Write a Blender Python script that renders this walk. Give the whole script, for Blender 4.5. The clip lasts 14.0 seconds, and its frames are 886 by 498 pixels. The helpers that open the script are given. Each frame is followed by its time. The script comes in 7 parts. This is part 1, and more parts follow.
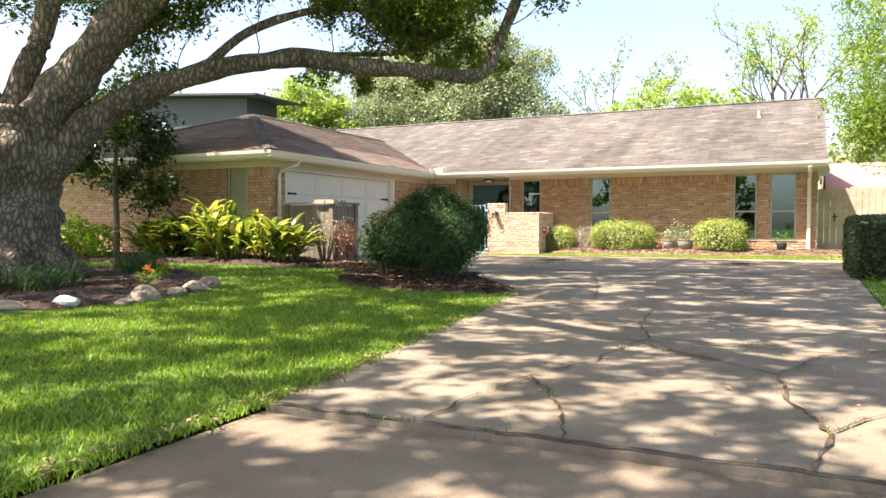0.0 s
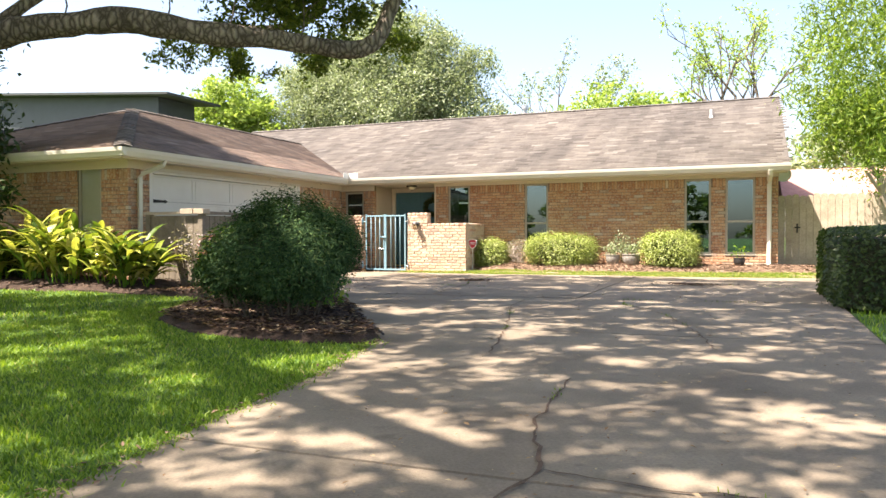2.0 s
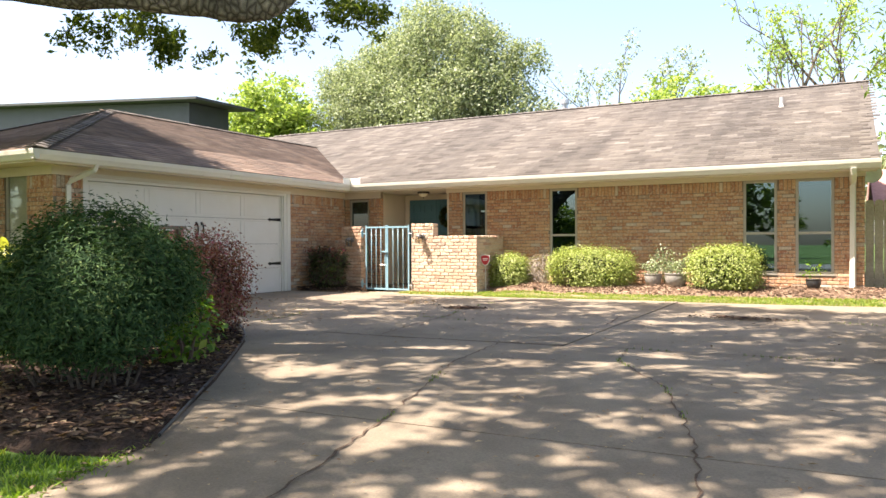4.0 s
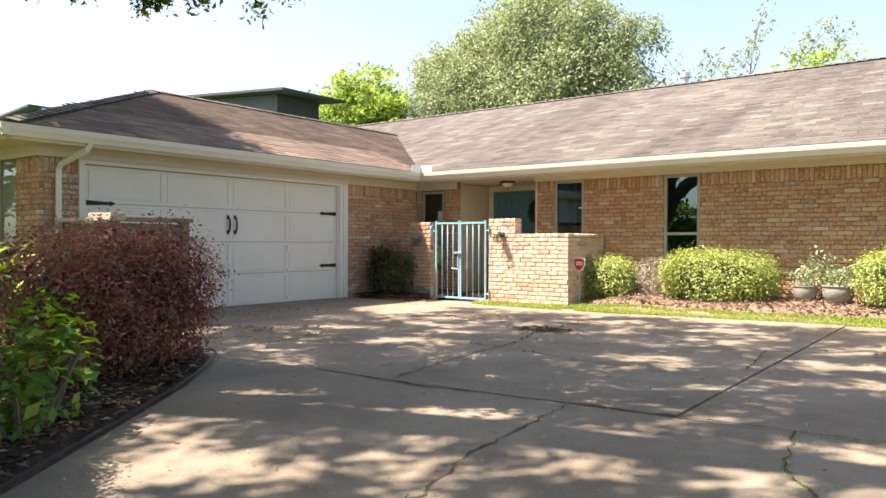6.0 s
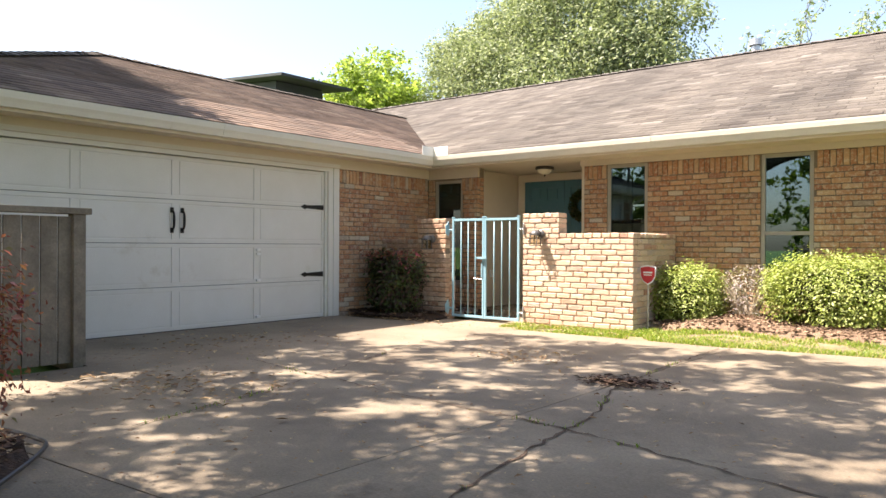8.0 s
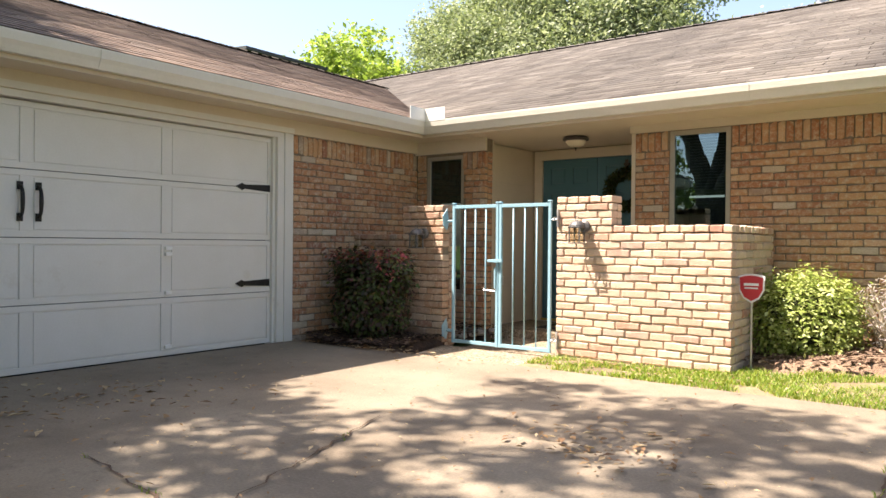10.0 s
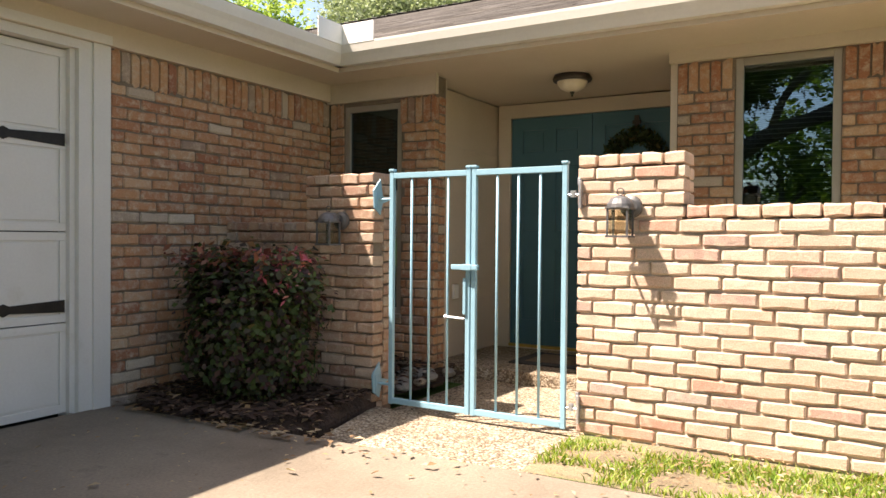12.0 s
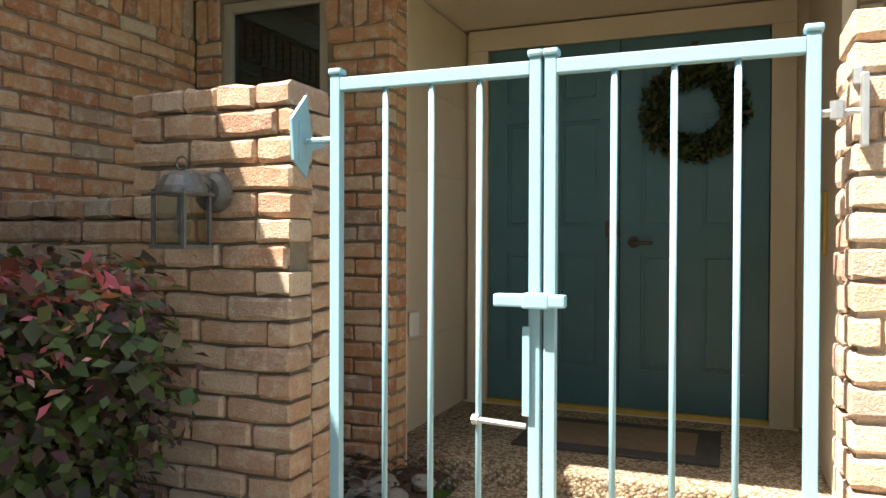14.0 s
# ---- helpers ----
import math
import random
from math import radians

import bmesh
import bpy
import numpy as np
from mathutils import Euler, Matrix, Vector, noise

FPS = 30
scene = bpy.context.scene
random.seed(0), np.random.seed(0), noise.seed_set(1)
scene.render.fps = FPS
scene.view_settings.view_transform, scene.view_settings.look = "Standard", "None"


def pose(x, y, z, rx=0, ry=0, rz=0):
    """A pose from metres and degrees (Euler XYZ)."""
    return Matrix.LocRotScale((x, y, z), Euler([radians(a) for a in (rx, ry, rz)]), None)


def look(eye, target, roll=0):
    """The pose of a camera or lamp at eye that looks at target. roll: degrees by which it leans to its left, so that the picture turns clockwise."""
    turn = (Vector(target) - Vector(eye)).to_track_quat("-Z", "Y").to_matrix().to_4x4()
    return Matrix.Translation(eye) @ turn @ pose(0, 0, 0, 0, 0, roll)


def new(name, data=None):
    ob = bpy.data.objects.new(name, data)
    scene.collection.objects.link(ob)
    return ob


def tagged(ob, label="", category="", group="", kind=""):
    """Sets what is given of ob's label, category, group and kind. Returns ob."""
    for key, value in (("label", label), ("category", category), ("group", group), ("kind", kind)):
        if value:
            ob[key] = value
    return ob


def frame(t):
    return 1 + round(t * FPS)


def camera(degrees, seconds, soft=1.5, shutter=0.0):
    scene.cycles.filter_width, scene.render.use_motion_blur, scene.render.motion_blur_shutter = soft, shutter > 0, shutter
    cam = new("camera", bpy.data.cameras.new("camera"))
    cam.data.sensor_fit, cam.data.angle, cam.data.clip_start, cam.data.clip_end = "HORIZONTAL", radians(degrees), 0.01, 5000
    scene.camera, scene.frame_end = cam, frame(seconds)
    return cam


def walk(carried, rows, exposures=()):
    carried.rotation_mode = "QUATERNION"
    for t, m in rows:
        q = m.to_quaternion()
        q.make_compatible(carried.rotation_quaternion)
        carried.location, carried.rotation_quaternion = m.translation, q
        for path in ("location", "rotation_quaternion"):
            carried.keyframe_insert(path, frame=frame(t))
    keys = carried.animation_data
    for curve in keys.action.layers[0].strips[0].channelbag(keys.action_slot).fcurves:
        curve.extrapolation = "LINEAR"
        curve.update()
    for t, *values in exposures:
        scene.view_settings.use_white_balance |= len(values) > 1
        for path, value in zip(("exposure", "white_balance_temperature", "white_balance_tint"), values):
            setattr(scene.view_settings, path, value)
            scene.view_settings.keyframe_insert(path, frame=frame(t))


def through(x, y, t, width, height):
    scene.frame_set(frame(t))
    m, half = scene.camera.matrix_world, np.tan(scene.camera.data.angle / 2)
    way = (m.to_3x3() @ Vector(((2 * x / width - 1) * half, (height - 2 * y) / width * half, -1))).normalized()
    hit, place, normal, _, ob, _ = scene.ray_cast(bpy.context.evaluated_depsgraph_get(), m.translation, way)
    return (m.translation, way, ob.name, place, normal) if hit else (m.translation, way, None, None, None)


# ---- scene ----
cam = camera(62.2, 14.0)
PATH = [
    (0, (0.138, 0.259, 0.862), (-0.741, 2.054, 0.8), 0.1),
    (0.5, (-0.024, 0.926, 0.875), (-0.822, 2.759, 0.813), 0.1),
    (1, (-0.117, 1.68, 0.896), (-0.896, 3.522, 0.847), 0.1),
    (1.5, (-0.143, 2.385, 0.926), (-0.914, 4.231, 0.886), -0.0),
    (2, (-0.138, 3.099, 0.938), (-0.906, 4.945, 0.903), -0.1),
    (4.5, (0.138, 6.79, 1.116), (-0.902, 8.498, 1.101), -0.2),
    (5, (-0.093, 7.476, 1.11), (-1.216, 9.131, 1.094), -0.1),
    (5.5, (-0.421, 8.121, 1.088), (-1.595, 9.74, 1.071), 0.2),
    (6, (-0.787, 8.744, 1.084), (-2.0, 10.334, 1.068), 0.2),
    (6.5, (-1.257, 9.372, 1.07), (-2.492, 10.945, 1.056), 0.3),
    (7, (-1.72, 9.97, 1.061), (-2.962, 11.537, 1.049), 0.3),
    (7.5, (-2.195, 10.547, 1.075), (-3.437, 12.115, 1.064), 0.4),
    (8, (-2.672, 11.108, 1.081), (-3.916, 12.674, 1.072), 0.3),
    (8.5, (-3.153, 11.615, 1.084), (-4.391, 13.185, 1.081), 0.4),
    (9, (-3.629, 12.145, 1.075), (-4.851, 13.728, 1.068), 0.5),
    (11.5, (-6.036, 15.065, 1.072), (-7.136, 16.736, 1.049), 0.4),
    (12, (-6.44, 15.586, 1.077), (-7.451, 17.311, 1.047), 0.5),
    (12.5, (-6.811, 16.113, 1.075), (-7.763, 17.872, 1.042), 0.5),
    (13, (-7.230, 16.595, 1.055), (-8.110, 18.391, 1.026), 0.2),
    (13.5, (-7.617, 17.080, 1.050), (-8.459, 18.894, 1.020), 0.1),
    (14, (-7.940, 17.517, 1.050), (-8.671, 19.378, 1.027), 0.2),
]
EXPOSURES = [(0, 1.86, 7000, 15), (2.5, 1.86, 7050, 16), (5, 1.78, 7050, 16), (9, 1.74, 7050, 16), (12, 1.56, 7000, 17), (13.2, 1.74, 7050, 17), (14, 1.98, 6900, 9)]
walk(cam, [(t, look(eye, target, roll)) for t, eye, target, roll in PATH], EXPOSURES)
# ---------------------------------------------------------------- world, sun
SUN = Vector((-0.45, -0.40, 1.0)).normalized()
world = bpy.data.worlds.new("sky")
scene.world = world
world.use_nodes = True
wn = world.node_tree.nodes
sky = wn.new("ShaderNodeTexSky")
sky.sky_type = "NISHITA"
sky.sun_disc = False
sky.sun_elevation = math.asin(SUN.z)
sky.sun_rotation = math.atan2(SUN.x, SUN.y)
sky.air_density, sky.dust_density, sky.ozone_density = 1.0, 2.5, 1.0
wn["Background"].inputs["Strength"].default_value = 0.115
world.node_tree.links.new(sky.outputs[0], wn["Background"].inputs["Color"])
sun_data = bpy.data.lights.new("sun", "SUN")
sun_data.energy, sun_data.angle, sun_data.color = 5.0, radians(0.53), (1.0, 0.945, 0.86)
sun = new("sun", sun_data)
sun.matrix_world = look(SUN * 60, (0, 0, 0))

# ---------------------------------------------------------------- materials


def material(name):
    m = bpy.data.materials.new(name)
    m.use_nodes = True
    return m, m.node_tree.nodes, m.node_tree.links, m.node_tree.nodes["Principled BSDF"]


def ramp(nodes, stops):
    r = nodes.new("ShaderNodeValToRGB")
    while len(r.color_ramp.elements) < len(stops):
        r.color_ramp.elements.new(0.5)
    for e, (p, c) in zip(r.color_ramp.elements, stops):
        e.position, e.color = p, (*c, 1)
    return r


def noise_tex(nodes, links, scale, detail=4.0, rough=0.6, coords=None):
    n = nodes.new("ShaderNodeTexNoise")
    n.inputs["Scale"].default_value = scale
    n.inputs["Detail"].default_value = detail
    n.inputs["Roughness"].default_value = rough
    if coords is not None:
        links.new(coords, n.inputs["Vector"])
    return n


def world_coords(nodes):
    return nodes.new("ShaderNodeNewGeometry").outputs["Position"]


def mix_rgb(nodes, links, a, b, fac, blend="MIX"):
    m = nodes.new("ShaderNodeMix")
    m.data_type, m.blend_type = "RGBA", blend
    for sock, v in ((m.inputs[6], a), (m.inputs[7], b), (m.inputs[0], fac)):
        if isinstance(v, bpy.types.NodeSocket):
            links.new(v, sock)
        elif isinstance(v, tuple):
            sock.default_value = (*v, 1)
        else:
            sock.default_value = v
    return m.outputs[2]


def bump(nodes, links, height, strength, distance, bsdf):
    b = nodes.new("ShaderNodeBump")
    b.inputs["Strength"].default_value = strength
    b.inputs["Distance"].default_value = distance
    links.new(height, b.inputs["Height"])
    links.new(b.outputs[0], bsdf.inputs["Normal"])


def surface(name, c1, c2, scale=6.0, fine=80.0, rough=0.7, relief=0.3, depth=0.004, metal=0.0, stain=None, spec=0.5, grain=None):
    """Two colours mixed by a coarse and a fine noise, with relief."""
    m, n, l, b = material(name)
    co = world_coords(n)
    big, small = noise_tex(n, l, scale, 5, 0.65, co), noise_tex(n, l, fine, 3, 0.6, co)
    r = ramp(n, [(0.3, c1), (0.7, c2)])
    l.new(big.outputs["Fac"], r.inputs[0])
    col = r.outputs[0]
    tint = ramp(n, [(0.3, (0.78, 0.78, 0.78)), (0.7, (1.12, 1.12, 1.12))])
    l.new(small.outputs["Fac"], tint.inputs[0])
    col = mix_rgb(n, l, col, tint.outputs[0], grain if grain is not None else (0.15 if relief <= 0.1 else 0.8), "MULTIPLY")
    if stain:
        st = noise_tex(n, l, stain[1], 6, 0.7, co)
        sr = ramp(n, [(stain[2], (0, 0, 0)), (stain[2] + 0.12, (1, 1, 1))])
        l.new(st.outputs["Fac"], sr.inputs[0])
        col = mix_rgb(n, l, col, stain[0], sr.outputs[0])
    l.new(col, b.inputs["Base Color"])
    b.inputs["Roughness"].default_value, b.inputs["Metallic"].default_value = rough, metal
    b.inputs["Specular IOR Level"].default_value = spec
    if relief:
        bump(n, l, small.outputs["Fac"], relief, depth, b)
    return m


def pebble_material(name):
    """Small rounded stones set in cement."""
    m, n, l, b = material(name)
    co = world_coords(n)
    v = n.new("ShaderNodeTexVoronoi")
    v.inputs["Scale"].default_value = 75
    l.new(co, v.inputs["Vector"])
    r = ramp(n, [(0.0, (0.18, 0.13, 0.09)), (0.35, (0.40, 0.31, 0.21)), (0.7, (0.50, 0.42, 0.31)), (1.0, (0.62, 0.55, 0.45))])
    sep = n.new("ShaderNodeSeparateColor")
    l.new(v.outputs["Color"], sep.inputs[0])
    l.new(sep.outputs[0], r.inputs[0])
    gap = ramp(n, [(0.35, (1, 1, 1)), (0.75, (0.45, 0.42, 0.38))])
    l.new(v.outputs["Distance"], gap.inputs[0])
    big = noise_tex(n, l, 2.5, 5, 0.65, co)
    st = ramp(n, [(0.35, (0.75, 0.72, 0.68)), (0.65, (1.05, 1.05, 1.05))])
    l.new(big.outputs["Fac"], st.inputs[0])
    col = mix_rgb(n, l, r.outputs[0], gap.outputs[0], 1.0, "MULTIPLY")
    l.new(mix_rgb(n, l, col, st.outputs[0], 1.0, "MULTIPLY"), b.inputs["Base Color"])
    b.inputs["Roughness"].default_value = 0.85
    inv = n.new("ShaderNodeMath")
    inv.operation, inv.inputs[0].default_value = "SUBTRACT", 1.0
    l.new(v.outputs["Distance"], inv.inputs[1])
    bump(n, l, inv.outputs[0], 0.9, 0.006, b)
    return m


def brick_material(name, stops, island, pale=(0.58, 0.47, 0.35)):
    m, n, l, b = material(name)
    if island:
        rnd = n.new("ShaderNodeNewGeometry").outputs["Random Per Island"]
    else:
        rnd = n.new("ShaderNodeObjectInfo").outputs["Random"]
    r = ramp(n, stops)
    l.new(rnd, r.inputs[0])
    co = world_coords(n)
    big, small = noise_tex(n, l, 22, 5, 0.7, co), noise_tex(n, l, 160, 3, 0.7, co)
    wash = ramp(n, [(0.47, (0, 0, 0)), (0.66, (0.8, 0.8, 0.8))])
    l.new(big.outputs["Fac"], wash.inputs[0])
    col = mix_rgb(n, l, r.outputs[0], pale, wash.outputs[0])
    grit = ramp(n, [(0.3, (0.72, 0.70, 0.68)), (0.65, (1.08, 1.08, 1.08))])
    l.new(small.outputs["Fac"], grit.inputs[0])
    col = mix_rgb(n, l, col, grit.outputs[0], 0.9, "MULTIPLY")
    l.new(col, b.inputs["Base Color"])
    b.inputs["Roughness"].default_value = 0.9
    add = n.new("ShaderNodeMath")
    add.operation = "ADD"
    l.new(big.outputs["Fac"], add.inputs[0])
    l.new(small.outputs["Fac"], add.inputs[1])
    bump(n, l, add.outputs[0], 0.6, 0.008, b)
    return m


HOUSE_BRICK = [(0.0, (0.371, 0.160, 0.086)), (0.16, (0.484, 0.248, 0.127)), (0.34, (0.546, 0.319, 0.172)), (0.5, (0.422, 0.193, 0.103)),
               (0.68, (0.515, 0.292, 0.161)), (0.82, (0.577, 0.385, 0.236)), (0.9, (0.350, 0.154, 0.092)), (0.95, (0.371, 0.286, 0.218)), (1.0, (0.639, 0.550, 0.425))]
WALL_BRICK = [(0.0, (0.60, 0.41, 0.30)), (0.2, (0.72, 0.58, 0.45)), (0.45, (0.62, 0.42, 0.30)),
              (0.65, (0.70, 0.55, 0.42)), (0.82, (0.58, 0.37, 0.265)), (0.92, (0.48, 0.25, 0.18)), (1.0, (0.52, 0.47, 0.40))]
M_brick, M_brick_joined = brick_material("house brick", HOUSE_BRICK, False), brick_material("house brick run", HOUSE_BRICK, True, (0.66, 0.55, 0.41))
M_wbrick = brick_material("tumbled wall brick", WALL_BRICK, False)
# Same tumbled brick, browner and darker: the left wall's shade put into colour.
M_wbrick_shade = brick_material("shaded wall brick", [(0.0, (0.40, 0.22, 0.14)), (0.25, (0.50, 0.33, 0.22)), (0.45, (0.44, 0.26, 0.17)), (0.65, (0.56, 0.43, 0.32)), (0.82, (0.38, 0.20, 0.13)), (1.0, (0.40, 0.32, 0.25))], False)
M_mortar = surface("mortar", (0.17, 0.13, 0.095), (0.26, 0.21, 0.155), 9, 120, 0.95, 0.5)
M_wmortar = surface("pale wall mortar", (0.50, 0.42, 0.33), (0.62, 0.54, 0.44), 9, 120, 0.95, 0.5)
M_trim = surface("beige trim paint", (0.60, 0.52, 0.41), (0.64, 0.56, 0.45), 3, 60, 0.55, 0.06, 0.002)
M_wallpaint = surface("cream wall paint", (0.62, 0.53, 0.41), (0.66, 0.57, 0.45), 3, 60, 0.6, 0.06, 0.002)
M_gutter = surface("cream gutter paint", (0.66, 0.62, 0.54), (0.70, 0.67, 0.59), 4, 50, 0.45, 0.05, 0.002, stain=((0.45, 0.38, 0.28), 2.5, 0.66))
M_white = surface("white flashing", (0.78, 0.77, 0.72), (0.82, 0.81, 0.77), 4, 60, 0.5, 0.05)
M_garage = surface("off-white garage paint", (0.66, 0.64, 0.58), (0.71, 0.69, 0.64), 2.5, 70, 0.5, 0.08, 0.002, stain=((0.58, 0.54, 0.46), 1.6, 0.62))
M_iron = surface("black iron", (0.02, 0.02, 0.02), (0.035, 0.033, 0.03), 20, 120, 0.5, 0.2, metal=0.6)
M_bronze = surface("dark bronze", (0.06, 0.05, 0.045), (0.10, 0.085, 0.075), 25, 140, 0.45, 0.2, metal=0.5)
M_teal = surface("teal gate paint", (0.25, 0.435, 0.52), (0.275, 0.465, 0.555), 5, 40, 0.42, 0.05, 0.002, stain=((0.20, 0.36, 0.43), 14, 0.76))
M_door = surface("teal door paint", (0.06, 0.155, 0.20), (0.07, 0.175, 0.225), 5, 90, 0.4, 0.08, 0.002)
M_pewter = surface("weathered pewter", (0.085, 0.082, 0.082), (0.16, 0.155, 0.15), 25, 140, 0.5, 0.2, metal=0.35)
M_brass = surface("brass threshold", (0.55, 0.38, 0.08), (0.65, 0.45, 0.12), 14, 90, 0.4, 0.1, metal=0.4)
M_alu = surface("taupe window aluminium", (0.36, 0.33, 0.27), (0.41, 0.37, 0.31), 6, 90, 0.45, 0.05, metal=0.3)
M_steel = surface("galvanised steel", (0.50, 0.51, 0.52), (0.60, 0.61, 0.62), 12, 90, 0.4, 0.1, metal=0.8)
# Near-black, so that the darkness of unlit rooms is in the wall colour.
M_dark = surface("unlit room wall", (0.05, 0.05, 0.05), (0.07, 0.065, 0.06), 2, 30, 0.9, 0)
M_blind = surface("blind slat", (0.34, 0.34, 0.32), (0.42, 0.41, 0.39), 6, 60, 0.6, 0)
M_shade = surface("green-grey blind fabric", (0.50, 0.54, 0.49), (0.55, 0.58, 0.53), 6, 90, 0.8, 0.1)
M_siding = surface("dark grey siding", (0.036, 0.045, 0.054), (0.046, 0.056, 0.067), 2, 30, 0.6, 0.05)
M_siding2 = surface("pale blue-grey siding", (0.33, 0.38, 0.43), (0.37, 0.42, 0.47), 2, 30, 0.6, 0.05)
M_greyroof = surface("dark roofing", (0.035, 0.04, 0.042), (0.055, 0.06, 0.062), 2, 30, 0.8, 0.1)
M_redroof = surface("red shingles", (0.36, 0.18, 0.15), (0.45, 0.25, 0.21), 4, 20, 0.9, 0.3)
M_fence = surface("weathered cedar", (0.40, 0.32, 0.24), (0.55, 0.46, 0.36), 3.5, 45, 0.85, 0.4)
M_oldwood = surface("grey old timber", (0.15, 0.125, 0.095), (0.27, 0.225, 0.17), 5, 60, 0.9, 0.5)
M_stone = surface("grey limestone", (0.22, 0.17, 0.12), (0.42, 0.35, 0.27), 5, 60, 0.9, 0.6, 0.01)
M_pale_stone = surface("pale grey stone", (0.50, 0.52, 0.53), (0.62, 0.63, 0.63), 5, 60, 0.9, 0.5, 0.01)
M_pot = surface("grey stone pot", (0.20, 0.19, 0.17), (0.30, 0.28, 0.25), 9, 90, 0.9, 0.5)
M_plastic = surface("black plastic", (0.018, 0.018, 0.018), (0.028, 0.028, 0.028), 9, 90, 0.5, 0.1)
M_red = surface("red enamel", (0.50, 0.03, 0.04), (0.55, 0.04, 0.05), 9, 90, 0.4, 0)
M_signwhite = surface("white enamel", (0.75, 0.75, 0.75), (0.8, 0.8, 0.8), 9, 90, 0.4, 0)
M_mat = surface("charcoal coir mat", (0.05, 0.05, 0.05), (0.08, 0.075, 0.07), 20, 200, 0.95, 0.8)
M_mat2 = surface("brown coir mat", (0.17, 0.12, 0.08), (0.24, 0.17, 0.11), 16, 200, 0.95, 0.8)
M_bark = surface("oak bark", (0.05, 0.038, 0.028), (0.20, 0.16, 0.12), 7, 26, 0.95, 1.0, 0.06)


def bark_material(name, deep, ridge):
    """Blocky ridges drawn out along the trunk, with lichen-grey crests."""
    m, n, l, b = material(name)
    co = world_coords(n)
    mp = n.new("ShaderNodeMapping")
    mp.inputs["Scale"].default_value = (1.0, 1.0, 0.32)
    l.new(co, mp.inputs["Vector"])
    warp = noise_tex(n, l, 3.0, 3, 0.6, co)
    bent = mix_rgb(n, l, mp.outputs[0], warp.outputs["Color"], 0.12, "ADD")
    v = n.new("ShaderNodeTexVoronoi")
    v.feature = "DISTANCE_TO_EDGE"
    v.inputs["Scale"].default_value = 15.0
    l.new(bent, v.inputs["Vector"])
    fine = noise_tex(n, l, 60, 4, 0.65, co)
    r = ramp(n, [(0.0, deep), (0.16, tuple((p + q) / 2 for p, q in zip(deep, ridge))), (0.42, ridge)])
    l.new(v.outputs["Distance"], r.inputs[0])
    big = noise_tex(n, l, 1.4, 5, 0.65, co)
    tone = ramp(n, [(0.32, (0.68, 0.66, 0.64)), (0.68, (1.25, 1.24, 1.22))])
    l.new(big.outputs["Fac"], tone.inputs[0])
    col = mix_rgb(n, l, r.outputs[0], tone.outputs[0], 1.0, "MULTIPLY")
    grit = ramp(n, [(0.3, (0.7, 0.7, 0.7)), (0.7, (1.15, 1.15, 1.15))])
    l.new(fine.outputs["Fac"], grit.inputs[0])
    l.new(mix_rgb(n, l, col, grit.outputs[0], 0.9, "MULTIPLY"), b.inputs["Base Color"])
    b.inputs["Roughness"].default_value = 0.95
    high = ramp(n, [(0.0, (0, 0, 0)), (0.35, (0.8, 0.8, 0.8)), (1.0, (1, 1, 1))])
    l.new(v.outputs["Distance"], high.inputs[0])
    bump(n, l, mix_rgb(n, l, high.outputs[0], fine.outputs["Color"], 0.25), 0.9, 0.035, b)
    return m


M_oakbark = bark_material("fissured oak bark", (0.065, 0.05, 0.038), (0.33, 0.28, 0.225))
M_twig = surface("brown twig", (0.12, 0.09, 0.065), (0.20, 0.16, 0.12), 20, 90, 0.95, 0.3)
M_palebark = surface("pale smooth bark", (0.36, 0.29, 0.22), (0.50, 0.42, 0.33), 5, 40, 0.85, 0.3)
M_soil = surface("soil", (0.07, 0.045, 0.03), (0.14, 0.09, 0.06), 6, 60, 1.0, 0.8, 0.02)
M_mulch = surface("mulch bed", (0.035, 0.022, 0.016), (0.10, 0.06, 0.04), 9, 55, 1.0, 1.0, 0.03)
M_mulch_pale = surface("pale bark mulch", (0.17, 0.105, 0.07), (0.34, 0.23, 0.155), 7, 55, 1.0, 1.0, 0.03)
M_pebble = pebble_material("exposed aggregate")
M_asphalt = surface("street concrete", (0.20, 0.19, 0.17), (0.27, 0.25, 0.23), 1.5, 90, 0.9, 0.4)
M_concrete = surface("old driveway concrete", (0.165, 0.129, 0.091), (0.29, 0.238, 0.175), 1.1, 70, 0.88, 0.55, 0.006, stain=((0.145, 0.112, 0.080), 2.2, 0.60))
M_apron = surface("brown-stained apron concrete", (0.165, 0.125, 0.085), (0.255, 0.202, 0.145), 1.4, 80, 0.88, 0.55, 0.006, stain=((0.13, 0.10, 0.07), 2.6, 0.58))
M_opal = surface("opal lamp glass", (0.78, 0.70, 0.55), (0.82, 0.75, 0.60), 9, 60, 0.3, 0)


SHINGLE = [(0.0, (0.075, 0.065, 0.058)), (0.3, (0.106, 0.095, 0.085)), (0.7, (0.139, 0.126, 0.112)), (0.9, (0.097, 0.087, 0.080)), (1.0, (0.187, 0.172, 0.156))]
SHINGLE_GARAGE = [(0.0, (0.104, 0.072, 0.054)), (0.35, (0.140, 0.097, 0.072)), (0.7, (0.177, 0.124, 0.093)), (0.9, (0.122, 0.090, 0.071)), (1.0, (0.226, 0.172, 0.132))]


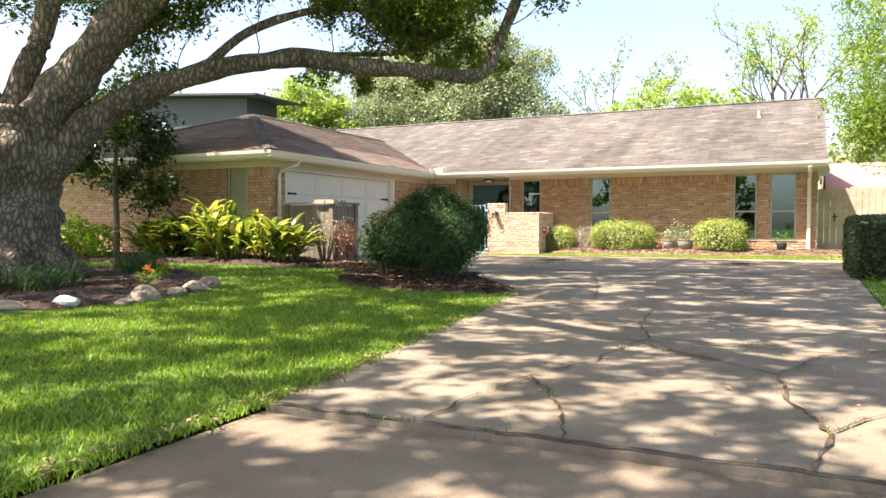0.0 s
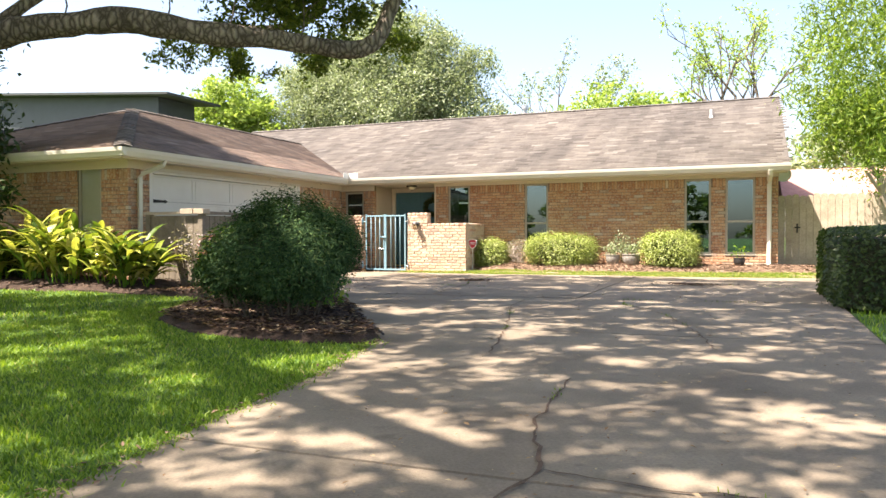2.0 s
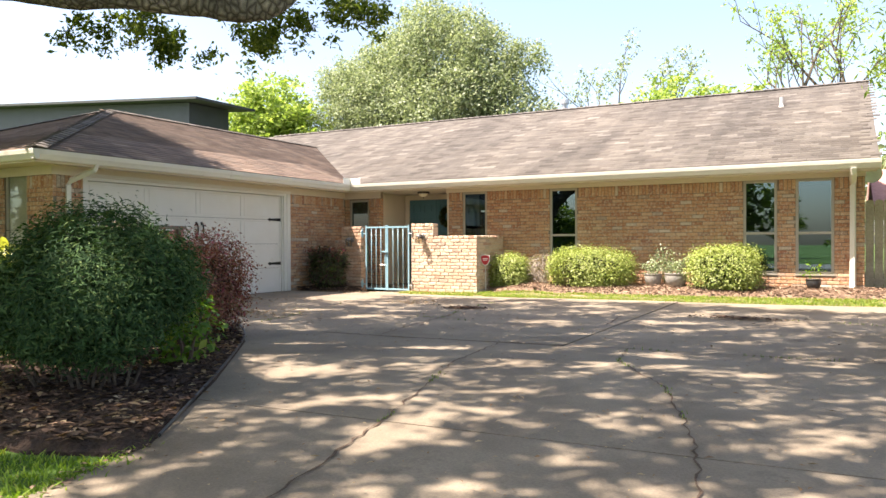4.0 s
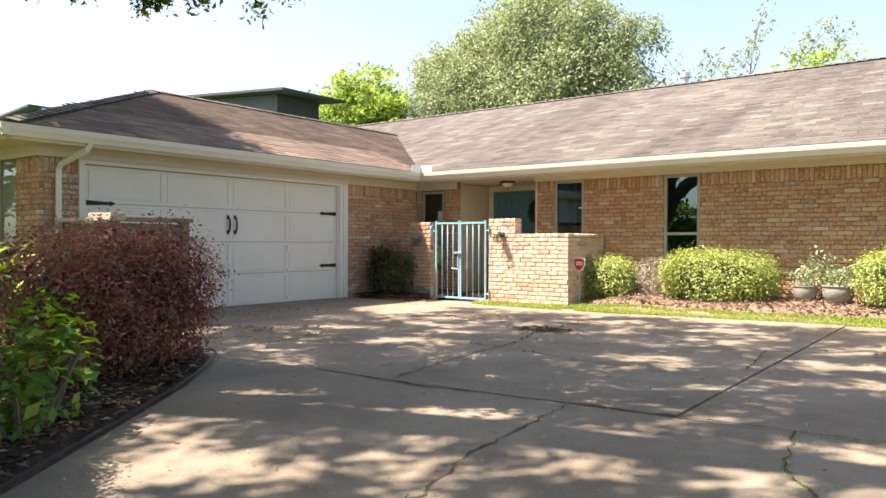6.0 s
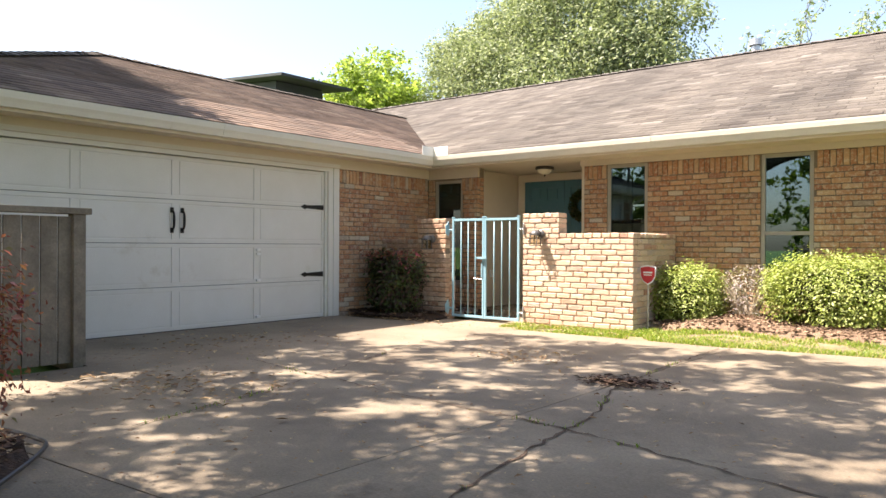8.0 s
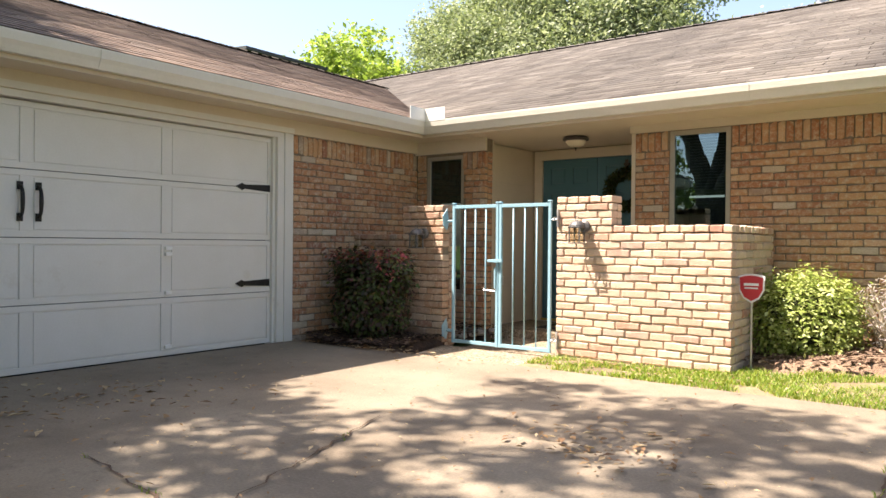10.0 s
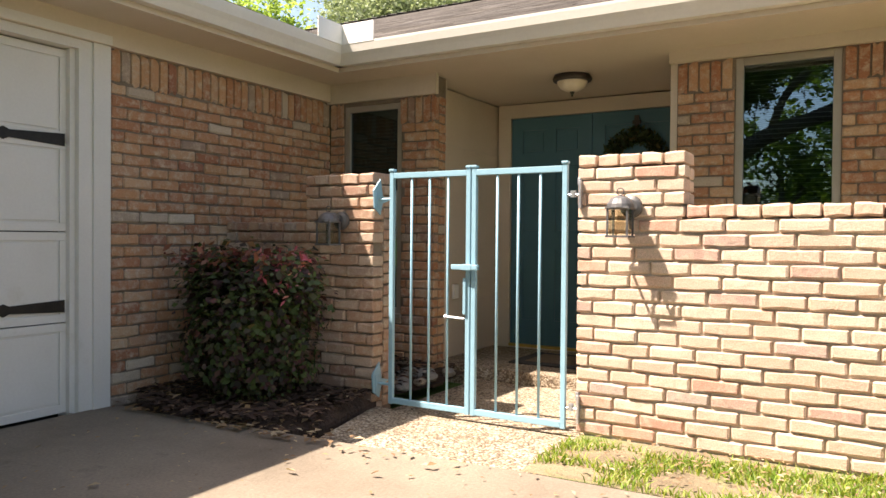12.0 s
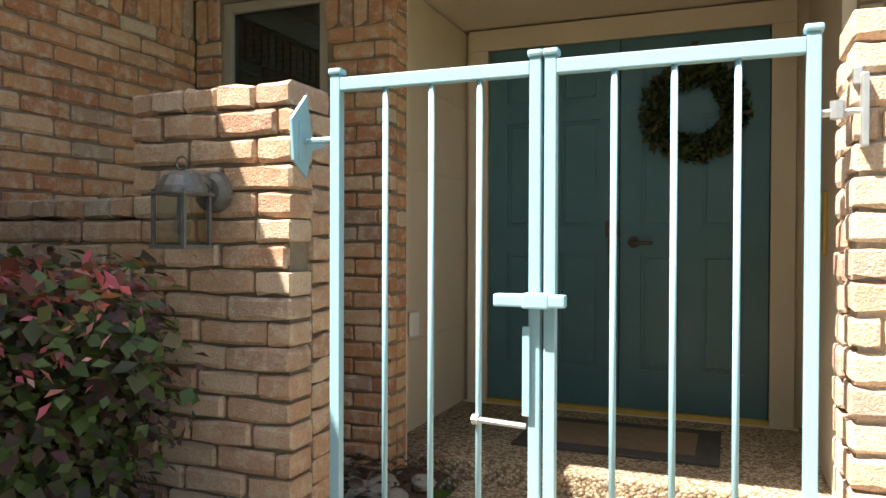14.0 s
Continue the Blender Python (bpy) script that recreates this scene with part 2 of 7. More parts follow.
def shingle_material(name, stops, island=True, run=(1.3, 0.16, 0.3)):
    m, n, l, b = material(name)
    co = world_coords(n)
    r = ramp(n, stops)
    l.new(n.new("ShaderNodeNewGeometry").outputs["Random Per Island"] if island else n.new("ShaderNodeObjectInfo").outputs["Random"], r.inputs[0])
    big, small = noise_tex(n, l, 0.55, 6, 0.7, co), noise_tex(n, l, 120, 2, 0.6, co)
    st = ramp(n, [(0.32, (0.80, 0.79, 0.79)), (0.68, (1.10, 1.08, 1.06))])
    l.new(big.outputs["Fac"], st.inputs[0])
    col = mix_rgb(n, l, r.outputs[0], st.outputs[0], 1.0, "MULTIPLY")
    # rain streaks down the slope
    mp = n.new("ShaderNodeMapping")
    mp.inputs["Scale"].default_value = run
    l.new(co, mp.inputs["Vector"])
    streak = noise_tex(n, l, 1.0, 4, 0.6, mp.outputs[0])
    sr = ramp(n, [(0.35, (0.74, 0.74, 0.75)), (0.62, (1.14, 1.13, 1.12))])
    l.new(streak.outputs["Fac"], sr.inputs[0])
    col = mix_rgb(n, l, col, sr.outputs[0], 1.0, "MULTIPLY")
    gr = ramp(n, [(0.3, (0.7, 0.7, 0.7)), (0.7, (1.2, 1.2, 1.2))])
    l.new(small.outputs["Fac"], gr.inputs[0])
    col = mix_rgb(n, l, col, gr.outputs[0], 0.8, "MULTIPLY")
    l.new(col, b.inputs["Base Color"])
    b.inputs["Roughness"].default_value = 0.95
    bump(n, l, small.outputs["Fac"], 0.5, 0.004, b)
    return m


M_shingle = shingle_material("brown asphalt shingle", SHINGLE)
M_shingle_garage = shingle_material("dark brown asphalt shingle", SHINGLE_GARAGE, True, (0.16, 1.3, 0.3))
M_shingle_tab = shingle_material("dark brown shingle tab", SHINGLE_GARAGE, False, (0.16, 1.3, 0.3))


def leaf_material(name, stops, through=0.45, rough=0.5, glow=(1.25, 1.25, 0.5)):
    m, n, l, b = material(name)
    r = ramp(n, stops)
    l.new(n.new("ShaderNodeNewGeometry").outputs["Random Per Island"], r.inputs[0])
    l.new(r.outputs[0], b.inputs["Base Color"])
    b.inputs["Roughness"].default_value = rough
    b.inputs["Specular IOR Level"].default_value = 0.35
    tr = n.new("ShaderNodeBsdfTranslucent")
    l.new(mix_rgb(n, l, r.outputs[0], glow, 1.0, "MULTIPLY"), tr.inputs[0])
    mx = n.new("ShaderNodeMixShader")
    mx.inputs[0].default_value = through
    l.new(b.outputs[0], mx.inputs[1])
    l.new(tr.outputs[0], mx.inputs[2])
    l.new(mx.outputs[0], n["Material Output"].inputs["Surface"])
    return m


M_oakleaf = leaf_material("live oak leaf", [(0, (0.055, 0.09, 0.02)), (0.5, (0.10, 0.15, 0.03)), (1, (0.20, 0.25, 0.05))], 0.5)
M_backleaf = leaf_material("grey-green leaf", [(0, (0.11, 0.14, 0.07)), (0.35, (0.24, 0.29, 0.15)), (0.7, (0.34, 0.39, 0.23)), (1, (0.48, 0.52, 0.36))], 0.35, 0.6, (1.1, 1.15, 0.8))
M_lime = leaf_material("lime leaf", [(0, (0.16, 0.24, 0.05)), (0.5, (0.28, 0.38, 0.09)), (1, (0.42, 0.50, 0.16))], 0.5, 0.5, (1.15, 1.2, 0.7))
M_bamboo = leaf_material("bamboo leaf", [(0, (0.10, 0.18, 0.03)), (0.5, (0.20, 0.30, 0.05)), (1, (0.36, 0.44, 0.11))], 0.5, 0.45, (1.2, 1.25, 0.6))
M_box = leaf_material("clipped hedge leaf", [(0, (0.025, 0.05, 0.014)), (0.6, (0.05, 0.085, 0.022)), (1, (0.09, 0.13, 0.035))], 0.3)
M_juniper = leaf_material("juniper needle", [(0, (0.016, 0.044, 0.016)), (0.5, (0.034, 0.082, 0.028)), (0.85, (0.07, 0.135, 0.042)), (1, (0.12, 0.17, 0.06))], 0.2, 0.9)
M_ilex = leaf_material("pittosporum leaf", [(0, (0.14, 0.20, 0.04)), (0.5, (0.31, 0.37, 0.09)), (1, (0.54, 0.58, 0.25))], 0.3, 0.4, (1.15, 1.2, 0.6))
M_purple = leaf_material("purple leaf", [(0, (0.10, 0.03, 0.03)), (0.4, (0.26, 0.095, 0.06)), (0.72, (0.36, 0.18, 0.10)), (0.85, (0.17, 0.17, 0.06)), (1, (0.58, 0.22, 0.20))], 0.4, 0.45, (1.3, 1.0, 0.8))
M_darkpurple = leaf_material("dark purple-green leaf", [(0, (0.03, 0.04, 0.02)), (0.3, (0.09, 0.04, 0.045)), (0.45, (0.055, 0.085, 0.03)), (0.85, (0.10, 0.14, 0.04)), (1, (0.17, 0.065, 0.07))], 0.3)
M_pinktip = leaf_material("pink new leaf", [(0, (0.36, 0.06, 0.09)), (0.6, (0.48, 0.12, 0.16)), (1, (0.55, 0.32, 0.28))], 0.12)
M_ginger = leaf_material("variegated ginger leaf", [(0, (0.04, 0.08, 0.015)), (0.3, (0.12, 0.19, 0.025)), (0.55, (0.34, 0.38, 0.06)), (0.8, (0.58, 0.57, 0.14)), (1, (0.74, 0.70, 0.34))], 0.35, 0.3, (1.1, 1.1, 0.6))
M_nandina = leaf_material("bright shrub leaf", [(0, (0.10, 0.24, 0.02)), (0.6, (0.17, 0.33, 0.03)), (1, (0.34, 0.40, 0.05))], 0.5)
M_greenshrub = leaf_material("shrub leaf", [(0, (0.06, 0.14, 0.015)), (0.7, (0.12, 0.24, 0.03)), (1, (0.30, 0.36, 0.06))], 0.4)
M_magnolia = leaf_material("glossy dark leaf", [(0, (0.02, 0.045, 0.012)), (0.7, (0.045, 0.08, 0.022)), (1, (0.09, 0.13, 0.04))], 0.25, 0.3)
M_fern = leaf_material("blue-green lily leaf", [(0, (0.03, 0.08, 0.035)), (1, (0.08, 0.16, 0.065))], 0.3)
M_greyplant = leaf_material("grey-lilac sprig", [(0, (0.22, 0.20, 0.17)), (0.6, (0.36, 0.33, 0.30)), (1, (0.45, 0.36, 0.40))], 0.3)
M_grass = leaf_material("lawn blade", [(0, (0.07, 0.15, 0.015)), (0.5, (0.17, 0.28, 0.03)), (0.9, (0.32, 0.44, 0.07)), (0.97, (0.32, 0.36, 0.07)), (1, (0.44, 0.37, 0.16))], 0.4)
M_drygrass = leaf_material("dry lawn blade", [(0, (0.11, 0.19, 0.025)), (0.5, (0.24, 0.34, 0.05)), (0.8, (0.38, 0.43, 0.10)), (1, (0.52, 0.44, 0.22))], 0.4)
M_thatch = surface("bare soil and thatch", (0.17, 0.125, 0.075), (0.30, 0.24, 0.14), 3.0, 60, 1.0, 0.8, 0.02, stain=((0.16, 0.20, 0.05), 2.4, 0.52))
M_lawn = surface("lawn soil", (0.05, 0.11, 0.014), (0.085, 0.16, 0.02), 2.2, 40, 1.0, 0.8, 0.02, stain=((0.20, 0.15, 0.06), 1.3, 0.66))
M_litter = leaf_material("dry leaf", [(0, (0.16, 0.09, 0.05)), (0.5, (0.30, 0.19, 0.10)), (1, (0.48, 0.38, 0.25))], 0.15, 0.8)
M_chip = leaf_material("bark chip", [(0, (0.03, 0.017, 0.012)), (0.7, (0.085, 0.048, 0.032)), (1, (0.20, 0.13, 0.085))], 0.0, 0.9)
M_palechip = leaf_material("pale bark chip", [(0, (0.09, 0.055, 0.037)), (0.6, (0.22, 0.14, 0.095)), (1, (0.40, 0.29, 0.20))], 0.0, 0.9)
M_wreath = leaf_material("wreath leaf", [(0, (0.02, 0.045, 0.015)), (0.7, (0.05, 0.075, 0.025)), (1, (0.13, 0.10, 0.04))], 0.2)
M_flower = leaf_material("orange flower", [(0, (0.6, 0.16, 0.03)), (1, (0.7, 0.3, 0.06))], 0.4)


def glass_material(name, ior, tint):
    m, n, l, b = material(name)
    # the gloss of each face rises with the angle in the same way from both sides
    base = ((ior - 1) / (ior + 1)) ** 2
    lw = n.new("ShaderNodeLayerWeight")
    lw.inputs["Blend"].default_value = 0.5
    steep, fr = n.new("ShaderNodeMath"), n.new("ShaderNodeMath")
    steep.operation, steep.inputs[1].default_value = "POWER", 5.0
    fr.operation, fr.inputs[1].default_value, fr.inputs[2].default_value = "MULTIPLY_ADD", 1.0 - base, base
    l.new(lw.outputs["Facing"], steep.inputs[0])
    l.new(steep.outputs[0], fr.inputs[0])
    tr, gl = n.new("ShaderNodeBsdfTransparent"), n.new("ShaderNodeBsdfGlossy")
    tr.inputs[0].default_value = (*tint, 1)
    gl.inputs["Roughness"].default_value = 0.0
    # Blue painted into the gloss so that the hazy sky mirrors as blue.
    gl.inputs["Color"].default_value = (0.62, 0.86, 1.0, 1)
    mx = n.new("ShaderNodeMixShader")
    l.new(fr.outputs[0], mx.inputs[0])
    l.new(tr.outputs[0], mx.inputs[1])
    l.new(gl.outputs[0], mx.inputs[2])
    l.new(mx.outputs[0], n["Material Output"].inputs["Surface"])
    return m


M_glass = glass_material("window glass", 2.1, (0.50, 0.56, 0.56))
M_screen = glass_material("screened glass", 1.9, (0.35, 0.37, 0.37))
M_lampglass = glass_material("lamp glass", 1.5, (0.9, 0.88, 0.82))

# ---------------------------------------------------------------- mesh helpers


def part(name, bm, mat, parent=None, label=""):
    """Links a bmesh as one mesh object under a thing or a part."""
    me = bpy.data.meshes.new(name)
    bm.to_mesh(me)
    bm.free()
    me.materials.append(mat)
    ob = new(name, me)
    ob.parent = parent
    if label:
        ob["label"] = label
    return ob


def thing(name, x, y, z, label, category, group="", rz=0):
    ob = new(name)
    ob.empty_display_size = 0.1
    ob.matrix_world = pose(x, y, z, 0, 0, rz)
    return tagged(ob, label, category, group)


def structure(ob, label, category):
    return tagged(ob, label, category, kind="structure")


def box(bm, x0, x1, y0, y1, z0, z1, bevel=0.0):
    m = Matrix.Translation(((x0 + x1) / 2, (y0 + y1) / 2, (z0 + z1) / 2)) @ Matrix.Diagonal((x1 - x0, y1 - y0, z1 - z0, 1))
    made = bmesh.ops.create_cube(bm, size=1.0, matrix=m)
    if bevel:
        edges = {e for v in made["verts"] for e in v.link_edges}
        bmesh.ops.bevel(bm, geom=list(edges), offset=bevel, segments=2, affect="EDGES", profile=0.6)
    return bm


def boxes(*rows, bevel=0.0):
    bm = bmesh.new()
    for r in rows:
        box(bm, *r, bevel=bevel)
    return bm


def tube(bm, pts, radii, sides=8, caps=True, rough=0.0, seed=0):
    """A tapered tube along points."""
    pts = [Vector(p) for p in pts]
    rings, up = [], Vector((0.31, 0.17, 0.93))
    for i, p in enumerate(pts):
        d = (pts[min(i + 1, len(pts) - 1)] - pts[max(i - 1, 0)]).normalized()
        a = d.cross(up)
        if a.length < 0.05:
            a = d.cross(Vector((1, 0, 0)))
        a.normalize()
        b = d.cross(a)
        ring = []
        for k in range(sides):
            t = 2 * math.pi * k / sides
            q = p + (a * math.cos(t) + b * math.sin(t)) * radii[i]
            if rough:
                q += (q - p) * rough * noise.noise(q * 2.6 + Vector((seed, 0, 0))) * 2
                q += (q - p) * rough * 0.6 * noise.noise(q * 8.0)
            ring.append(bm.verts.new(q))
        rings.append(ring)
    for r0, r1 in zip(rings, rings[1:]):
        for k in range(sides):
            bm.faces.new((r0[k], r0[(k + 1) % sides], r1[(k + 1) % sides], r1[k]))
    if caps:
        bm.faces.new(rings[0][::-1])
        bm.faces.new(rings[-1])
    return bm


def smooth_line(pts, radii, steps=6):
    """Catmull-Rom points and radii through a few given ones."""
    P = [Vector(p) for p in pts]
    out, rad = [], []
    for i in range(len(P) - 1):
        p0, p1, p2, p3 = P[max(i - 1, 0)], P[i], P[i + 1], P[min(i + 2, len(P) - 1)]
        for k in range(steps):
            t = k / steps
            out.append(0.5 * ((2 * p1) + (p2 - p0) * t + (2 * p0 - 5 * p1 + 4 * p2 - p3) * t * t + (3 * p1 - p0 - 3 * p2 + p3) * t ** 3))
            rad.append(radii[i] * (1 - t) + radii[i + 1] * t)
    return out + [P[-1]], rad + [radii[-1]]


def lathe(bm, profile, sides=20, centre=(0, 0)):
    rings = [[bm.verts.new((centre[0] + r * math.cos(2 * math.pi * k / sides), centre[1] + r * math.sin(2 * math.pi * k / sides), z)) for k in range(sides)] for r, z in profile]
    for r0, r1 in zip(rings, rings[1:]):
        for k in range(sides):
            bm.faces.new((r0[k], r0[(k + 1) % sides], r1[(k + 1) % sides], r1[k]))
    return bm


def shade_smooth(ob):
    ob.data.polygons.foreach_set("use_smooth", [True] * len(ob.data.polygons))
    return ob


def raw_mesh(name, verts, faces, mat, parent=None):
    """One mesh from numpy arrays: verts n x 3, faces m x k."""
    me = bpy.data.meshes.new(name)
    k = faces.shape[1]
    me.vertices.add(len(verts))
    me.vertices.foreach_set("co", verts.astype(np.float32).ravel())
    me.loops.add(faces.size)
    me.loops.foreach_set("vertex_index", faces.astype(np.int32).ravel())
    me.polygons.add(len(faces))
    me.polygons.foreach_set("loop_start", np.arange(0, faces.size, k, dtype=np.int32))
    me.polygons.foreach_set("loop_total", np.full(len(faces), k, dtype=np.int32))
    me.update(calc_edges=True)
    me.materials.append(mat)
    ob = new(name, me)
    ob.parent = parent
    return ob


def leaves(name, centres, size, mat, parent=None, rng=None, aspect=0.5, up=0.3, spread=0.35, out=None, droop=0.0):
    """A folded diamond leaf at each centre, turned at random; up bends them to face the sky, out away from a point."""
    rng = rng or np.random.default_rng(1)
    n = len(centres)
    axis = rng.normal(size=(n, 3))
    axis[:, 2] -= droop
    nrm = rng.normal(size=(n, 3))
    nrm[:, 2] += up * 3
    if out is not None:
        d = centres - np.array(out)
        nrm += 2.0 * d / np.maximum(np.linalg.norm(d, axis=1, keepdims=True), 1e-6)
    nrm /= np.linalg.norm(nrm, axis=1, keepdims=True)
    axis -= nrm * np.sum(axis * nrm, axis=1, keepdims=True)
    axis /= np.linalg.norm(axis, axis=1, keepdims=True)
    side = np.cross(nrm, axis)
    s = size * (1 + spread * rng.normal(size=(n, 1))).clip(0.4, 1.8)
    a, w, f = axis * s * 0.5, side * s * 0.5 * aspect, nrm * s * 0.10
    verts = np.stack([centres - a, centres + w + f, centres + a, centres - w + f], axis=1).reshape(-1, 3)
    i = np.arange(n)[:, None] * 4
    # two triangles sharing the midrib
    faces = np.concatenate([i + [[0, 1, 2]], i + [[0, 2, 3]]], axis=1).reshape(-1, 3)
    return raw_mesh(name, verts, faces, mat, parent)


def shell_points(rng, n, centre, radii, lumps=7, depth=0.25, lump=0.22, flat=0.0):
    """Points in the outer layer of a lumpy ellipsoid; flat above 2 squares it off."""
    d = rng.normal(size=(n, 3))
    d /= np.linalg.norm(d, axis=1, keepdims=True)
    square = 1.0
    if flat:
        square = np.sum(np.abs(d) ** flat, axis=1) ** (-1 / flat)
    bumps = rng.normal(size=(lumps, 3))
    bumps /= np.linalg.norm(bumps, axis=1, keepdims=True)
    h = np.max(d @ bumps.T, axis=1)
    r = (1 - lump) + lump * h - depth * rng.random(n) ** 1.6
    return np.array(centre) + d * np.array(radii) * (r * square)[:, None]


def clump_points(rng, n, clumps, spread):
    c = np.array(clumps)
    k = rng.integers(0, len(c), n)
    return c[k] + rng.normal(size=(n, 3)) * np.array(spread)


def ground_z(x, y):
    """The height of the ground: a slow rise from the street, a low bank along the front beds."""
    rise = np.interp(y, [-60, 0, 3, 6, 12, 60], [-0.10, -0.06, -0.02, 0.03, 0.10, 0.10])
    bank = 0.15 * np.clip((y - 18.9) / 0.9, 0, 1) * np.clip((x + 6.4) / 1.2, 0, 1)
    bank2 = 0.08 * np.clip((y - 10.8) / 1.2, 0, 1) * np.clip((-8.6 - x) / 0.6, 0, 1) * np.clip((13.0 - y) / 0.3, 0, 1)
    return rise + bank + bank2


def draped(name, outline, lift, mat, parent=None, step=0.8, skirt=0.0, wobble=0.0, mound=0.0):
    """A sheet over the ground with a given outline, and a skirt down its edge."""
    bm = bmesh.new()
    bm.faces.new([bm.verts.new((x, y, 0)) for x, y in outline])
    xs, ys = [p[0] for p in outline], [p[1] for p in outline]
    for lo, hi, axis in ((min(xs), max(xs), 0), (min(ys), max(ys), 1)):
        k = math.floor(lo / step) * step + step
        while k < hi:
            co, no = [0, 0, 0], [0, 0, 0]
            co[axis], no[axis] = k, 1
            bmesh.ops.bisect_plane(bm, geom=bm.verts[:] + bm.edges[:] + bm.faces[:], plane_co=co, plane_no=no)
            k += step
    rim = {v for v in bm.verts if v.is_boundary}
    if skirt:
        edges = [e for e in bm.edges if e.is_boundary]
        made = bmesh.ops.extrude_edge_only(bm, edges=edges)["geom"]
        low = {v for v in made if isinstance(v, bmesh.types.BMVert)}
    else:
        low = set()
    for v in bm.verts:
        z = float(ground_z(v.co.x, v.co.y)) + lift
        if wobble:
            z += wobble * noise.noise(Vector((v.co.x * 1.3, v.co.y * 1.3, 0)))
        v.co.z = z + (0 if v in rim or v in low else mound) - (skirt if v in low else 0)
    bmesh.ops.recalc_face_normals(bm, faces=bm.faces)
    ob = part(name, bm, mat, parent)
    if len(ob.data.polygons) and ob.data.polygons[0].normal.z < -0.5:
        ob.data.flip_normals()
    return ob


def inside(poly, x, y):
    """Which of the points lie in the polygon."""
    hit = np.zeros(len(x), bool)
    px, py = np.array(poly).T
    j = len(poly) - 1
    for i in range(len(poly)):
        cross = ((py[i] > y) != (py[j] > y)) & (x < (px[j] - px[i]) * (y - py[i]) / (py[j] - py[i] + 1e-12) + px[i])
        hit ^= cross
        j = i
    return hit


def scatter(rng, poly, n):
    px, py = np.array(poly).T
    x, y = rng.uniform(px.min(), px.max(), n), rng.uniform(py.min(), py.max(), n)
    k = inside(poly, x, y)
    return x[k], y[k]


def blades(name, x, y, z, height, width, mat, rng, lean=0.5, parent=None):
    """Grass blades: one bent strip of two triangles pairs each."""
    n = len(x)
    t = rng.uniform(0, 2 * math.pi, n)
    h = height * rng.uniform(0.5, 1.25, n)
    w = width * rng.uniform(0.6, 1.2, n) / 2
    l = lean * h * rng.uniform(0.3, 1.4, n)
    u = rng.uniform(0, 2 * math.pi, n)
    base = np.stack([x, y, z], 1)
    side = np.stack([np.cos(t) * w, np.sin(t) * w, 0 * w], 1)
    mid = base + np.stack([np.cos(u) * l * 0.3, np.sin(u) * l * 0.3, h * 0.6], 1)
    tip = base + np.stack([np.cos(u) * l, np.sin(u) * l, h], 1)
    verts = np.stack([base - side, base + side, mid + side * 0.8, mid - side * 0.8, tip], 1).reshape(-1, 3)
    i = np.arange(n)[:, None] * 5
    faces = np.concatenate([i + [[0, 1, 2]], i + [[0, 2, 3]], i + [[3, 2, 4]]], 1).reshape(-1, 3)
    return raw_mesh(name, verts, faces, mat, parent)

# ---------------------------------------------------------------- ground
DRIVE_LEFT = [(-2.24, 3.12), (-2.32, 3.9), (-2.5, 5.3), (-2.72, 7.2), (-3.02, 8.66), (-3.98, 10.05), (-5.25, 11.7), (-6.2, 12.55), (-6.5, 12.64), (-6.95, 12.6), (-7.9, 12.85), (-8.56, 13.12), (-8.56, 13.95), (-10.2, 14.1)]
DRIVE_RIGHT = [(1.15, 19.0), (1.05, 16.5), (0.88, 13.2), (0.86, 8.5), (0.95, 6.0), (1.1, 3.16)]
xs = sorted(set([-260, -140, -80, -50, -36] + [-28 + 2 * k for k in range(23)] + [30, 50, 90, 160, 260]))
ys = sorted(set([-260, -140, -80, -50, -30, -16, -8] + [-4 + 2 * k for k in range(20)] + [44, 60, 90, 160, 320]))
bm = bmesh.new()
grid = [[bm.verts.new((x, y, float(ground_z(x, y)) - 0.13)) for x in xs] for y in ys]
for r0, r1 in zip(grid, grid[1:]):
    for i in range(len(xs) - 1):
        bm.faces.new((r0[i], r0[i + 1], r1[i + 1], r1[i]))
structure(part("ground", bm, M_lawn), "grassy ground round the house and street", "ground")

apron = [(-3.3, -1.2), (2.4, -1.2), (1.4, 1.2), (1.1, 3.13), (-2.24, 3.10), (-2.26, 1.8), (-2.6, 0.3)]
structure(draped("road_apron", apron, -0.034, M_apron, skirt=0.1), "stained concrete driveway apron at the street", "driveway")
structure(draped("road", [(-60, -9.5), (60, -9.5), (60, -1.22), (-60, -1.22)], -0.06, M_asphalt, step=6.0), "grey concrete street with stains", "road")


def clip_half(poly, point, normal):
    """The part of a polygon on the side of a line to which the normal points."""
    out = []
    d = [(p[0] - point[0]) * normal[0] + (p[1] - point[1]) * normal[1] for p in poly]
    for i, p in enumerate(poly):
        q, a, b = poly[(i + 1) % len(poly)], d[i], d[(i + 1) % len(poly)]
        if a >= 0:
            out.append(p)
        if a * b < 0:
            t = a / (a - b)
            out.append((p[0] + t * (q[0] - p[0]), p[1] + t * (q[1] - p[1])))
    return out


